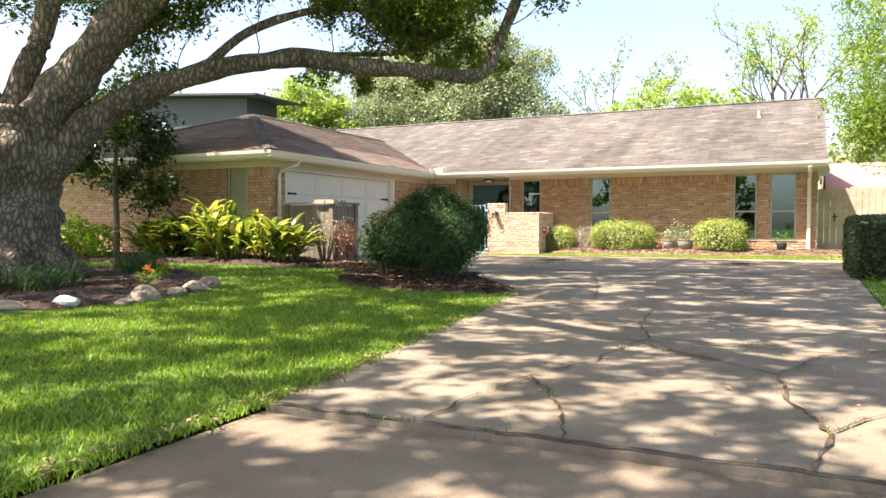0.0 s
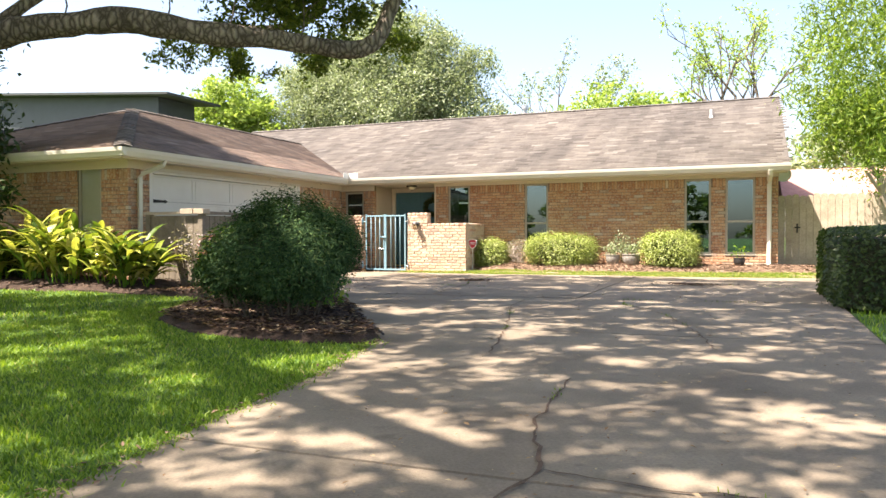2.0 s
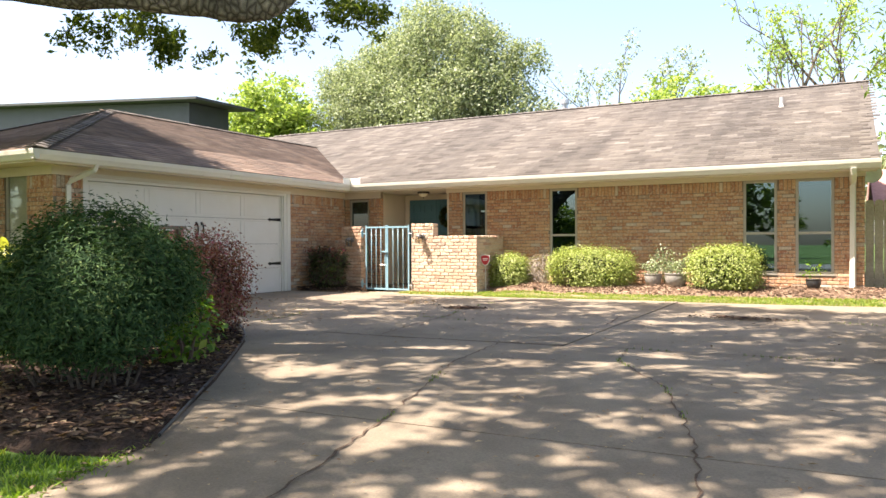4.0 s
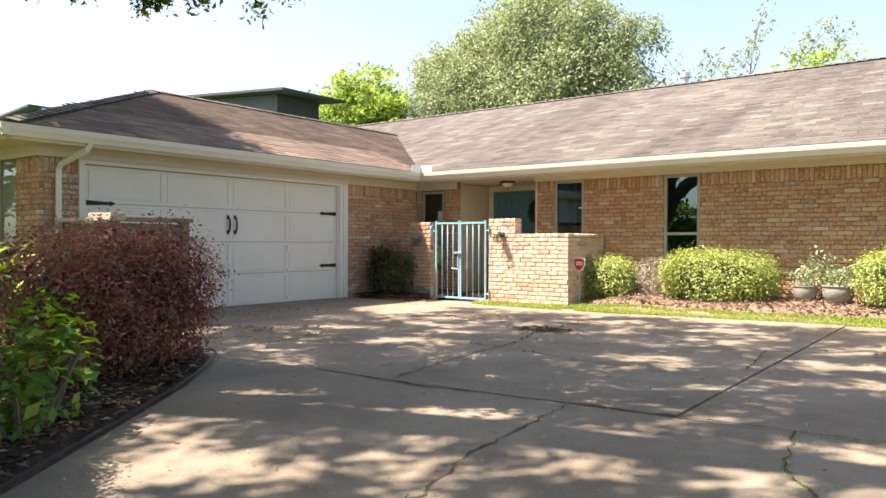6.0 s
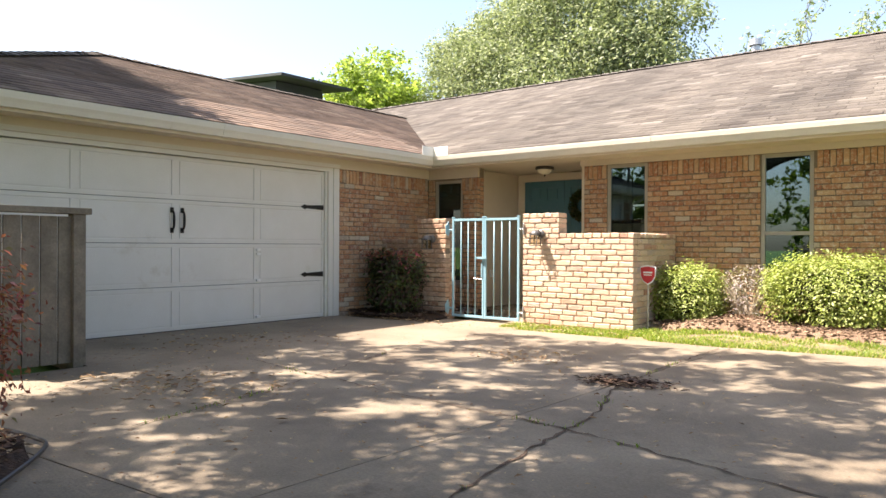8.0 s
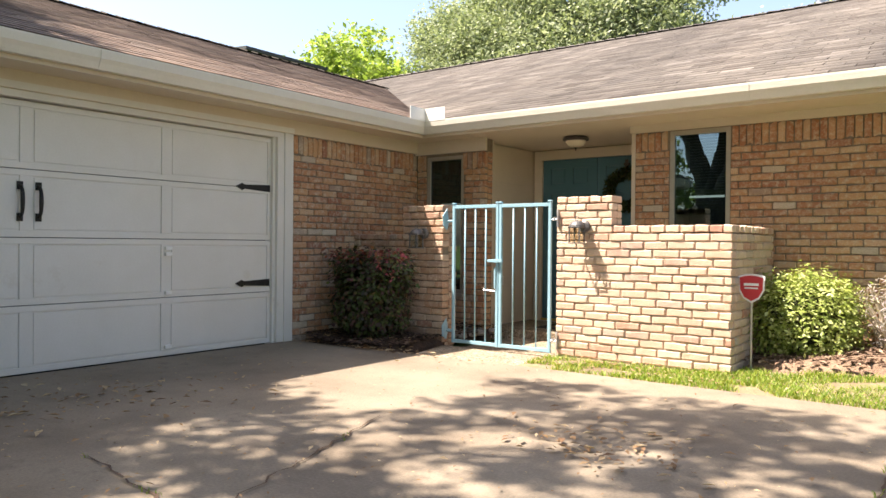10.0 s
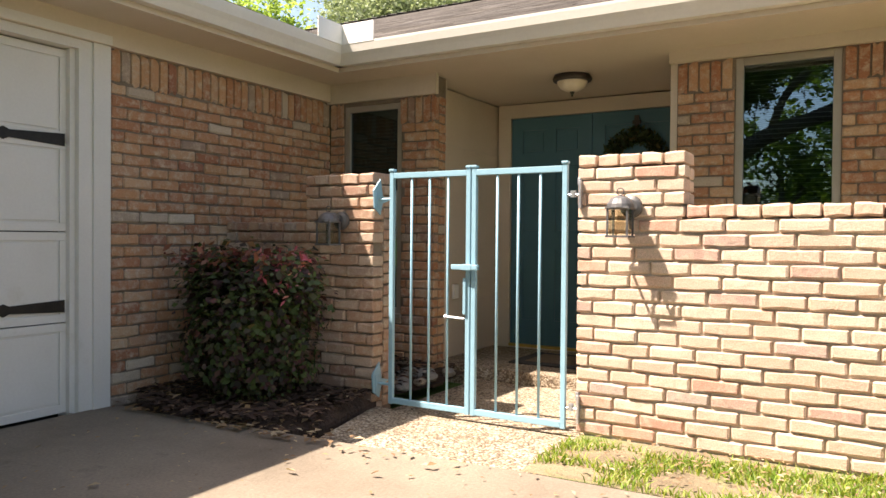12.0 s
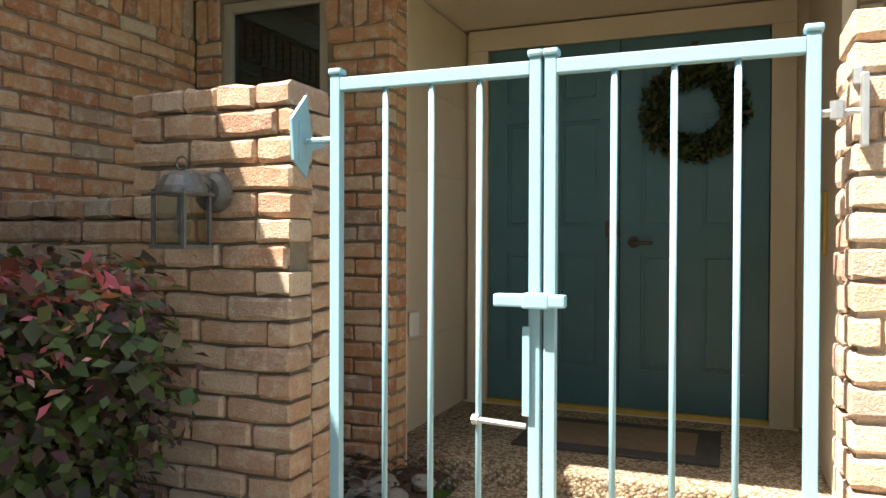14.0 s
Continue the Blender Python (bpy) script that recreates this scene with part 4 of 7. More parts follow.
def garage_door():
    d = structure(new("door_garage"), "wide off-white panelled sectional garage door, closed", "garage door")
    y0, y1, z0, z1, x = 13.50, 18.03, 0.095, 2.09, -10.30
    cols, h = 4, (2.09 - 0.095) / 4
    cw = (y1 - y0) / cols
    for r in range(4):
        a, b = z0 + r * h + 0.003, z0 + (r + 1) * h - 0.003
        bm = boxes((x, x + 0.02, y0, y1, a, b))
        st = 0.045
        box(bm, x + 0.02, x + 0.030, y0, y1, a, a + st, 0.003)
        box(bm, x + 0.02, x + 0.030, y0, y1, b - st, b, 0.003)
        for c in range(cols + 1):
            yy = y0 + c * cw
            box(bm, x + 0.02, x + 0.030, max(y0, yy - st), min(y1, yy + st), a + st, b - st, 0.003)
        sec = part("section", bm, M_garage, d)
        for c in range(cols):
            part("panel", boxes((x + 0.02, x + 0.027, y0 + c * cw + st + 0.012, y0 + (c + 1) * cw - st - 0.012, a + st + 0.012, b - st - 0.012), bevel=0.003), M_garage, sec)
    f = x + 0.030
    for yy in (15.72, 15.85):
        bm = bmesh.new()
        tube(bm, *smooth_line([(f, yy, 1.24), (f + 0.04, yy, 1.27), (f + 0.05, yy, 1.355), (f + 0.04, yy, 1.44), (f, yy, 1.47)], [0.012, 0.013, 0.016, 0.013, 0.012], 3), 8)
        box(bm, f, f + 0.008, yy - 0.022, yy + 0.022, 1.21, 1.27, 0.003)
        box(bm, f, f + 0.008, yy - 0.022, yy + 0.022, 1.44, 1.50, 0.003)
        part("handle", bm, M_iron, d, "black iron pull handle")
    for side, z in ((1, 1.595), (1, 0.685), (-1, 1.595), (-1, 0.685)):
        ya = y1 - 0.02 if side > 0 else y0 + 0.02
        bm = bmesh.new()
        pts = [(0.0, 0.034), (0.30, 0.020), (0.33, 0.034), (0.40, 0.0)]
        loop = [(ya - side * a, z + b) for a, b in pts] + [(ya - side * a, z - b) for a, b in pts[-2::-1]]
        lo, hi = [bm.verts.new((f, p, q)) for p, q in loop], [bm.verts.new((f + 0.007, p, q)) for p, q in loop]
        bm.faces.new(lo)
        bm.faces.new(hi[::-1])
        for i in range(len(loop)):
            bm.faces.new((lo[i], hi[i], hi[(i + 1) % len(loop)], lo[(i + 1) % len(loop)]))
        bmesh.ops.recalc_face_normals(bm, faces=bm.faces)
        part("strap_hinge", bm, M_iron, d, "black arrow-tipped strap hinge")
    for z in (0.16, 0.62, 1.0, 0.95):
        part("bracket", boxes((f, f + 0.03, 16.88, 16.94, z, z + 0.03), bevel=0.004), M_white, d)
    structure(part("trim_garage_jamb", boxes((-10.34, -10.20, 18.05, 18.13, 0.06, 2.145), (-10.34, -10.235, 18.02, 18.05, 0.06, 2.11), (-10.215, -10.185, 18.13, 18.235, 0.06, 2.145), (-10.34, -10.20, 13.40, 13.48, 0.06, 2.145), (-10.34, -10.20, 13.48, 18.05, 2.095, 2.145), (-10.21, -10.17, 13.4, 18.235, 2.15, 2.2)), M_garage), "off-white jambs and head of the garage door", "trim")
    # Unseen block added behind the door, in the same near-black.
    structure(part("wall_garage_inside", boxes((-10.9, -10.5, 13.1, 18.4, 0, 2.2)), M_dark), "added near-black block behind the closed garage door", "wall")


garage_door()


def front_door():
    d = structure(new("door_front"), "teal panelled double front door, closed", "door")
    y, z0, z1 = 21.60, 0.14, 2.145
    for k, (a, b) in enumerate(((-9.255, -8.512), (-8.506, -7.763))):
        st = 0.11
        bm = boxes((a, b, y + 0.012, y + 0.045, z0, z1))
        mid = (a + b) / 2
        zs = [z0 + 0.22, 0.98, 1.13, 1.72, 1.83, z1 - 0.11]
        box(bm, a, a + st, y, y + 0.012, z0, z1)
        box(bm, b - st, b, y, y + 0.012, z0, z1)
        box(bm, mid - 0.05, mid + 0.05, y, y + 0.012, z0, z1)
        for p, q in ((z0, zs[0]), (zs[1], zs[2]), (zs[3], zs[4]), (zs[5], z1)):
            box(bm, a + st, mid - 0.05, y, y + 0.012, p, q)
            box(bm, mid + 0.05, b - st, y, y + 0.012, p, q)
        leaf = part("door_leaf", bm, M_door, d)
        for p, q in ((zs[0], zs[1]), (zs[2], zs[3]), (zs[4], zs[5])):
            for u0, u1 in ((a + st, mid - 0.05), (mid + 0.05, b - st)):
                part("panel", boxes((u0 + 0.02, u1 - 0.02, y + 0.004, y + 0.014, p + 0.02, q - 0.02), bevel=0.006), M_door, leaf)
    part("handleset", boxes((-8.57, -8.525, y - 0.008, y, 0.78, 1.16), (-8.56, -8.535, y - 0.05, y - 0.03, 0.80, 1.04), (-8.56, -8.535, y - 0.05, y, 0.80, 0.825), (-8.56, -8.535, y - 0.05, y, 1.015, 1.04), (-8.585, -8.51, y - 0.012, y - 0.004, 1.07, 1.16), bevel=0.003), M_bronze, d, "dark bronze thumb-latch handle set")
    bm = bmesh.new()
    tube(bm, [(-8.435, y, 1.045), (-8.435, y - 0.012, 1.045)], [0.032, 0.03], 14)
    tube(bm, [(-8.435, y - 0.01, 1.045), (-8.435, y - 0.05, 1.045)], [0.011, 0.011], 8)
    tube(bm, [(-8.44, y - 0.05, 1.045), (-8.33, y - 0.05, 1.04)], [0.011, 0.008], 8)
    part("lever", bm, M_bronze, d, "dark bronze lever handle")
    part("threshold", boxes((-9.26, -7.76, 21.57, 21.66, 0.112, 0.138), bevel=0.004), M_brass, d, "yellow brass threshold strip")
    structure(part("trim_door_casing", boxes((-9.38, -9.262, 21.585, 21.64, 0.09, 2.15), (-7.757, -7.64, 21.585, 21.64, 0.09, 2.15), (-9.38, -7.64, 21.585, 21.64, 2.15, 2.27), (-9.40, -7.62, 21.56, 21.66, 0.1, 0.116), bevel=0.004), M_trim), "beige door casing and sill", "trim")


front_door()

# ---------------------------------------------------------------- trees
rng = np.random.default_rng(11)


def limb(bm, pts, radii, steps=6, sides=10, rough=0.10, seed=0):
    p, r = smooth_line(pts, radii, steps)
    tube(bm, p, r, sides, True, rough, seed)


def grow(bm, start, direction, length, radius, depth, rnd, tips, bend=0.35, up=0.15):
    """A branch that forks into thinner ones; the ends go to tips."""
    pts, p, d = [Vector(start)], Vector(start), Vector(direction).normalized()
    for _ in range(4):
        d = (d + Vector((rnd.uniform(-1, 1), rnd.uniform(-1, 1), rnd.uniform(-0.6, 1) * 1.0 + up)) * bend * 0.5).normalized()
        p = p + d * length / 4
        pts.append(p.copy())
    tube(bm, pts, [radius * (1 - 0.12 * k) for k in range(5)], 6 if depth > 1 else 4, True)
    if depth == 0:
        tips.extend(pts[2:])
        return
    for k in range(3 if depth > 1 else 3):
        q = pts[2 + k % 3]
        dd = (d + Vector((rnd.uniform(-1, 1), rnd.uniform(-1, 1), rnd.uniform(-0.4, 0.8))) * 0.95).normalized()
        grow(bm, q, dd, length * rnd.uniform(0.55, 0.8), radius * 0.55, depth - 1, rnd, tips, bend, up)


oak = thing("oak_tree", -10.82, 7.35, 0.0, "massive live oak with rough grey-brown bark and spreading limbs", "tree")
o = Vector((-10.82, 7.35, 0.0))
R = lambda *pts: [Vector(p) - o for p in pts]
bm = bmesh.new()
limb(bm, R((-10.62, 7.35, -0.15), (-10.62, 7.35, 0.15), (-10.60, 7.38, 0.6), (-10.58, 7.42, 1.3), (-10.55, 7.45, 2.0), (-10.5, 7.5, 2.6)), [1.0, 0.74, 0.62, 0.59, 0.64, 0.54], 7, 30, 0.16, 1)
for a in range(7):
    t = a * 0.9 + 0.3
    limb(bm, R((-10.62 + 0.6 * math.cos(t), 7.35 + 0.6 * math.sin(t), 0.45), (-10.62 + 0.95 * math.cos(t), 7.35 + 0.95 * math.sin(t), 0.10), (-10.62 + 1.35 * math.cos(t), 7.35 + 1.35 * math.sin(t), -0.08)), [0.22, 0.20, 0.08], 4, 8, 0.15, a)
trunk = shade_smooth(part("trunk", bm, M_oakbark, oak))
bm = bmesh.new()
limb(bm, R((-10.45, 7.5, 1.6), (-9.75, 7.95, 2.33), (-9.2, 8.35, 2.80), (-8.6, 8.75, 3.12), (-7.9, 9.2, 3.36), (-7.0, 9.75, 3.50), (-6.1, 10.3, 3.40), (-5.4, 10.85, 3.36), (-4.85, 11.3, 3.30), (-4.6, 11.55, 3.45), (-4.45, 11.75, 3.95), (-4.25, 11.95, 4.6), (-4.0, 12.2, 5.6)),
     [0.42, 0.26, 0.215, 0.18, 0.16, 0.145, 0.13, 0.12, 0.11, 0.105, 0.10, 0.09, 0.06], 7, 16, 0.16, 3)
shade_smooth(part("limb", bm, M_oakbark, oak))
bm = bmesh.new()
limb(bm, R((-10.45, 7.5, 1.9), (-10.1, 7.75, 2.75), (-9.55, 8.1, 3.6), (-8.8, 8.5, 4.5), (-7.6, 9.0, 5.5), (-5.8, 9.4, 6.5), (-3.8, 9.6, 7.2), (-1.5, 9.6, 7.6)), [0.46, 0.37, 0.32, 0.29, 0.25, 0.20, 0.15, 0.08], 7, 16, 0.16, 4)
shade_smooth(part("limb", bm, M_oakbark, oak))
bm = bmesh.new()
limb(bm, R((-10.75, 7.35, 1.9), (-11.05, 7.2, 2.9), (-11.4, 7.0, 3.8), (-11.9, 6.7, 5.2), (-12.6, 6.0, 6.8)), [0.38, 0.27, 0.23, 0.20, 0.14], 6, 14, 0.16, 5)
shade_smooth(part("limb", bm, M_oakbark, oak))
bm = bmesh.new()
limb(bm, R((-10.7, 7.45, 2.5), (-10.55, 7.6, 3.2), (-10.3, 7.75, 4.0), (-10.1, 7.7, 5.2), (-9.2, 6.6, 6.9), (-7.5, 4.6, 7.6), (-4.5, 2.6, 7.9), (-1.5, 1.2, 8.0)), [0.26, 0.19, 0.17, 0.20, 0.2, 0.17, 0.12, 0.06], 5, 10, 0.08, 6)
shade_smooth(part("limb", bm, M_oakbark, oak))
# boughs that leave the horizontal limb and carry the low foliage
bm, rnd, low = bmesh.new(), random.Random(4), []
limb(bm, R((-8.3, 8.95, 3.28), (-7.9, 9.6, 4.0), (-7.1, 10.4, 4.45), (-6.3, 11.2, 4.5), (-5.6, 11.9, 4.35)), [0.09, 0.075, 0.06, 0.05, 0.03], 5, 8, 0.1, 7)
for p, d, ln in (((-7.6, 9.4, 3.45), (0.2, 0.5, 0.8), 0.9), ((-6.6, 10.0, 3.5), (0.1, 0.4, 0.9), 0.9), ((-6.0, 10.4, 3.45), (0.4, 0.2, 0.8), 0.8), ((-5.3, 10.9, 3.4), (-0.2, 0.5, 0.8), 0.8), ((-4.4, 11.8, 4.2), (0.8, 0.3, 0.2), 0.8),
                 ((-6.3, 11.2, 4.5), (-0.3, 0.8, -0.1), 1.2), ((-5.6, 11.9, 4.35), (-0.5, 0.8, -0.2), 1.2), ((-7.1, 10.4, 4.45), (-0.7, 0.6, 0.0), 1.2), ((-9.2, 8.4, 2.9), (-0.2, 0.8, 0.6), 0.8), ((-8.6, 8.75, 3.2), (0, 0.2, 1), 0.8),
                 ((-11.3, 7.1, 3.6), (-0.3, 0.9, 0.3), 1.0), ((-11.6, 6.9, 4.4), (-0.9, 0.5, 0.1), 1.2), ((-9.6, 8.1, 3.6), (-0.3, 0.9, 0.3), 1.0)):
    grow(bm, Vector(p) - o, d, ln, 0.012, 2, rnd, low, 0.7)
tagged(part("bough_mass", bm, M_oakbark, oak), kind="stuff")
pts = clump_points(rng, 24000, [tuple(v) for v in low], (0.16, 0.16, 0.12))
heads = rng.uniform([-6.7, 10.5, 3.8], [-4.5, 12.3, 5.2], (60, 3)) - np.array(o)
pts = np.concatenate([pts, clump_points(rng, 15000, heads, (0.13, 0.13, 0.11))])
tagged(leaves("low_leaves", pts, 0.08, M_oakleaf, oak, rng, 0.45, 0.3), kind="stuff")
# hanging sprays above the garage corner
sprays = [(-8.3, 12.6, 3.85), (-7.9, 13.1, 3.72), (-7.4, 13.5, 3.80), (-6.9, 13.8, 3.9), (-8.7, 12.2, 3.9), (-7.6, 13.0, 4.0), (-6.4, 14.1, 4.1), (-5.9, 14.3, 4.25), (-7.1, 13.2, 4.15), (-8.2, 12.9, 4.1), (-7.0, 13.6, 3.75), (-8.6, 12.6, 4.1), (-6.6, 13.9, 4.2), (-5.6, 14.5, 4.3)]
heads = []
for k, (a, b, c) in enumerate(sprays):
    if k % 3 != 2:
        heads += [(a - o.x + q[0], b - o.y + q[1], c + q[2]) for q in rng.normal(0, 1, (7 + 5 * (k % 2), 3)) * [0.20, 0.20, 0.13]]
pts = clump_points(rng, 5600, heads, (0.075, 0.075, 0.06))
tagged(leaves("hanging_leaves", pts, 0.075, M_oakleaf, oak, rng, 0.45, 0.2), kind="stuff")
bm = bmesh.new()
limb(bm, R((-5.6, 11.9, 4.35), (-6.3, 12.9, 4.4), (-7.2, 13.2, 4.35), (-8.2, 12.7, 4.3), (-8.8, 12.1, 4.25)), [0.06, 0.07, 0.06, 0.05, 0.03], 5, 7, 0.1, 8)
tagged(part("bough_mass", bm, M_oakbark, oak), kind="stuff")
# the crown: clumps of leaves over lawn and drive
CROWN = [(-17, -4), (2.2, -4), (3.4, 5), (2.2, 12.0), (-1.0, 14.5), (-6.0, 15.0), (-8.6, 14.7), (-10.3, 14.5), (-12.5, 15.2), (-17, 15.0), (-18, 9)]
cx, cy = scatter(rng, CROWN, 12500)
gap = np.array([0.35 * noise.noise(Vector((a * 0.5, b * 0.5, 3.0))) + noise.noise(Vector((a * 2.7, b * 2.7, 8.0))) for a, b in zip(cx, cy)])
thin = np.where((cx < -5.0) & (cy < 5.5), -0.10, np.where((cy < 3.0) & (cx > -3.5), -0.30, -0.22))
thin = np.where((cx > -8.2) & (cx < -4.6) & (cy > 7.4) & (cy < 10.6), -0.14, thin)
thin = np.where((cx > -8.0) & (cx < -5.6) & (cy > 4.6) & (cy < 7.0), -0.34, thin)
k = gap > thin
k &= ~((cx < -10.9) & (cy > 12.0))
k &= ((cx + 13.2) / 2.4) ** 2 + ((cy - 9.2) / 1.5) ** 2 > 1
cx, cy = cx[k], cy[k]
cz = 6.7 + 0.9 * rng.random(len(cx)) + 1.2 * np.exp(-((cx + 7) ** 2 + (cy - 6) ** 2) / 60) + 0.8 * np.clip((cy - 12.5) / 1.5, 0, 1)
crown = np.stack([cx - o.x, cy - o.y, cz], 1)
pts = clump_points(rng, 270000, crown, (0.095, 0.095, 0.11))
fx, fy = scatter(rng, [(-11.0, 11.6), (-11.3, 13.2), (-13.4, 14.4), (-19.5, 14.6), (-19.5, 10.4), (-13, 10.6)], 1000)
dense = np.stack([fx - o.x, fy - o.y, 7.2 + rng.random(len(fx))], 1)
pts = np.concatenate([pts, clump_points(rng, 90000, dense, (0.17, 0.17, 0.16))])
tagged(leaves("crown_leaves", pts, 0.12, M_oakleaf, oak, rng, 0.5, 0.5), kind="stuff")


def back_tree(name, x, y, base, crowns, n, size, mat, label, rng, trunk_r=0.3, lump=0.35, bark=None):
    t = thing(name, x, y, base, label, "tree")
    bm = bmesh.new()
    top = max(c[2] for c, r in crowns)
    tube(bm, *smooth_line([(0, 0, -0.2), (0.1, 0.1, top * 0.35), (0, 0, top * 0.7), (0.1, 0, top)], [trunk_r, trunk_r * 0.8, trunk_r * 0.5, trunk_r * 0.15], 4), 8, True, 0.08)
    for c, r in crowns:
        tube(bm, *smooth_line([(0, 0, top * 0.3), (c[0] * 0.5, c[1] * 0.5, c[2] * 0.75), (c[0], c[1], c[2])], [trunk_r * 0.5, trunk_r * 0.3, 0.04], 4), 6)
    part("trunk", bm, bark or M_bark, t)
    total = sum(r[0] * r[1] for c, r in crowns)
    pts = []
    for c, r in crowns:
        m = int(n * r[0] * r[1] / total)
        heads = shell_points(rng, max(20, m // 40), c, r, 9, 0.5, lump)
        pts.append(clump_points(rng, m, heads, (0.13 + r[0] * 0.06, 0.13 + r[1] * 0.06, 0.10 + r[2] * 0.04)))
    tagged(leaves("crown", np.concatenate(pts), size, mat, t, rng, 0.55, 0.35), kind="stuff")
    return t


back_tree("background_tree", -17.0, 36.0, 0.0, [((0, 0, 7.2), (3.6, 3, 2.8)), ((-4.6, 0, 6.6), (2.4, 2.4, 2.2)), ((-3.4, -0.5, 8.2), (2.0, 2, 1.8)), ((4.4, 0, 6.2), (2.2, 2.4, 2.0)), ((3.4, -0.6, 8.0), (2.0, 2, 1.7)), ((0.6, -1, 9.6), (2.2, 2.2, 1.9)), ((-1.9, 0.5, 10.0), (1.8, 1.8, 1.6)), ((2.0, 0, 10.4), (1.6, 1.6, 1.5)), ((0.1, 0, 11.4), (1.5, 1.5, 1.3)), ((-6.2, 0, 5.6), (1.6, 1.6, 1.6)), ((5.9, 0, 5.4), (1.5, 1.5, 1.5)), ((-4.9, 0, 9.2), (1.2, 1.2, 1.1)), ((4.9, 0, 9.0), (1.1, 1.1, 1.0)), ((1.0, -2, 6.4), (2.4, 2, 2.0)), ((-2.4, -0.5, 9.0), (2.0, 2, 1.7)), ((3.0, -0.4, 9.2), (1.7, 2, 1.5)), ((-1.8, -1.5, 7.6), (2.0, 2, 1.7)), ((2.2, -1.5, 7.4), (2.0, 2, 1.7))], 150000, 0.125, M_backleaf, "tall round grey-green tree behind the roof", rng, 0.4)
back_tree("background_tree", -25.9, 34.0, 0.0, [((0, 0, 6.9), (2.2, 2.2, 2.0)), ((1.6, 0, 7.6), (1.8, 2, 1.9)), ((2.6, 0, 6.0), (2.2, 2, 2.2)), ((-1.7, 0, 6.3), (1.3, 1.3, 1.3))], 15000, 0.22, M_lime, "bright lime-green young tree behind the roof", rng, 0.2)
back_tree("background_tree", -6.0, 42.0, 0.0, [((0, 0, 7.2), (3.4, 2.5, 1.8)), ((3.2, 0, 6.6), (2.2, 2, 1.6)), ((-3.2, 0, 6.4), (2.2, 2, 1.5))], 7000, 0.22, M_lime, "thin pale green tree beyond the roof ridge", rng, 0.15)
back_tree("background_tree", -46, 46.0, 0.0, [((0, 0, 8), (5, 4, 4)), ((5, 0, 7), (4, 3, 3))], 12000, 0.4, M_backleaf, "round tree beyond the grey house", rng, 0.3)
for bx, by, s in ((9, 44, 1.0), (16, 40, 1.1), (4.5, 34, 0.75)):
    back_tree("background_tree", bx, by, 0.0, [((0, 0, 5.0 * s), (3.4, 3, 2.8 * s)), ((-2, 0, 3.6 * s), (2.6, 2.4, 2.4 * s)), ((2, 0, 3.8 * s), (2.6, 2.4, 2.4 * s))], 9000, 0.28, M_backleaf, "hazy green tree beyond the side fence", rng, 0.25)


def bare_tree(name, x, y, base, trunks, label, leaf_n, mat, size, depth=3, seed=2, bark=None):
    t = thing(name, x, y, base, label, "tree")
    bm, rnd, tips = bmesh.new(), random.Random(seed), []
    for d, ln, r in trunks:
        grow(bm, (0, 0, -0.1), d, ln, r, depth, rnd, tips, 0.25, 0.3)
    part("trunk", bm, bark or M_bark, t)
    tagged(leaves("crown", clump_points(rng, leaf_n, [tuple(p) for p in tips], (0.2, 0.2, 0.16)), size, mat, t, rng, 0.5, 0.3), kind="stuff")
    return t


bare_tree("sparse_tree", -0.9, 40.0, 4.2, [((-0.22, 0, 1), 3.4, 0.13), ((0.4, 0, 1), 3.2, 0.12), ((0.05, 0.2, 1), 3.6, 0.12)], "half-bare pecan tree with thin spring leaves", 2600, M_lime, 0.17, 3, 2)
bm = bmesh.new()
tube(bm, [(-0.9, 40.0, -0.1), (-0.9, 40.0, 4.3)], [0.3, 0.2], 8)
tagged(part("tree_trunk", bm, M_bark), "straight grey trunk behind the house", "tree trunk")
bare_tree("sparse_tree", -9.3, 44.0, 3.4, [((-0.5, 0, 1), 3.8, 0.09), ((0.5, 0, 1), 3.8, 0.09), ((0.0, 0, 1), 3.4, 0.08)], "thin half-bare tree behind the ridge", 2600, M_backleaf, 0.17, 3, 5)
# trees by the side fence
bamboo = thing("feathery_tree", 2.0, 18.6, 0.08, "feathery bright green evergreen tree by the fence", "tree")
bm, rnd, tips = bmesh.new(), random.Random(8), []
for k in range(7):
    a = k * 0.9
    grow(bm, (0.9 + 0.2 * math.cos(a), 0.25 * math.sin(a), -0.1), (0.10 * math.cos(a), 0.10 * math.sin(a), 1), 3.2, 0.05, 0, rnd, tips, 0.08, 0.3)
part("trunk", bm, M_palebark, bamboo)
heads = np.concatenate([shell_points(rng, 260, (0, 0, 4.2), (1.5, 1.7, 2.6), 8, 0.5, 0.35), shell_points(rng, 90, (-0.3, 0.3, 3.0), (0.9, 1.1, 0.8), 6, 0.6, 0.4), shell_points(rng, 140, (0.8, 2.0, 3.8), (1.2, 1.4, 2.2), 6, 0.5, 0.4)])
tagged(leaves("crown", clump_points(rng, 30000, heads, (0.15, 0.15, 0.2)), 0.105, M_bamboo, bamboo, rng, 0.26, 0.1, droop=1.0), kind="stuff")
myrtle = thing("crape_myrtle", 2.75, 18.3, 0.08, "hard-pruned crape myrtle with pale knobbly branches", "tree")
bm, rnd = bmesh.new(), random.Random(12)
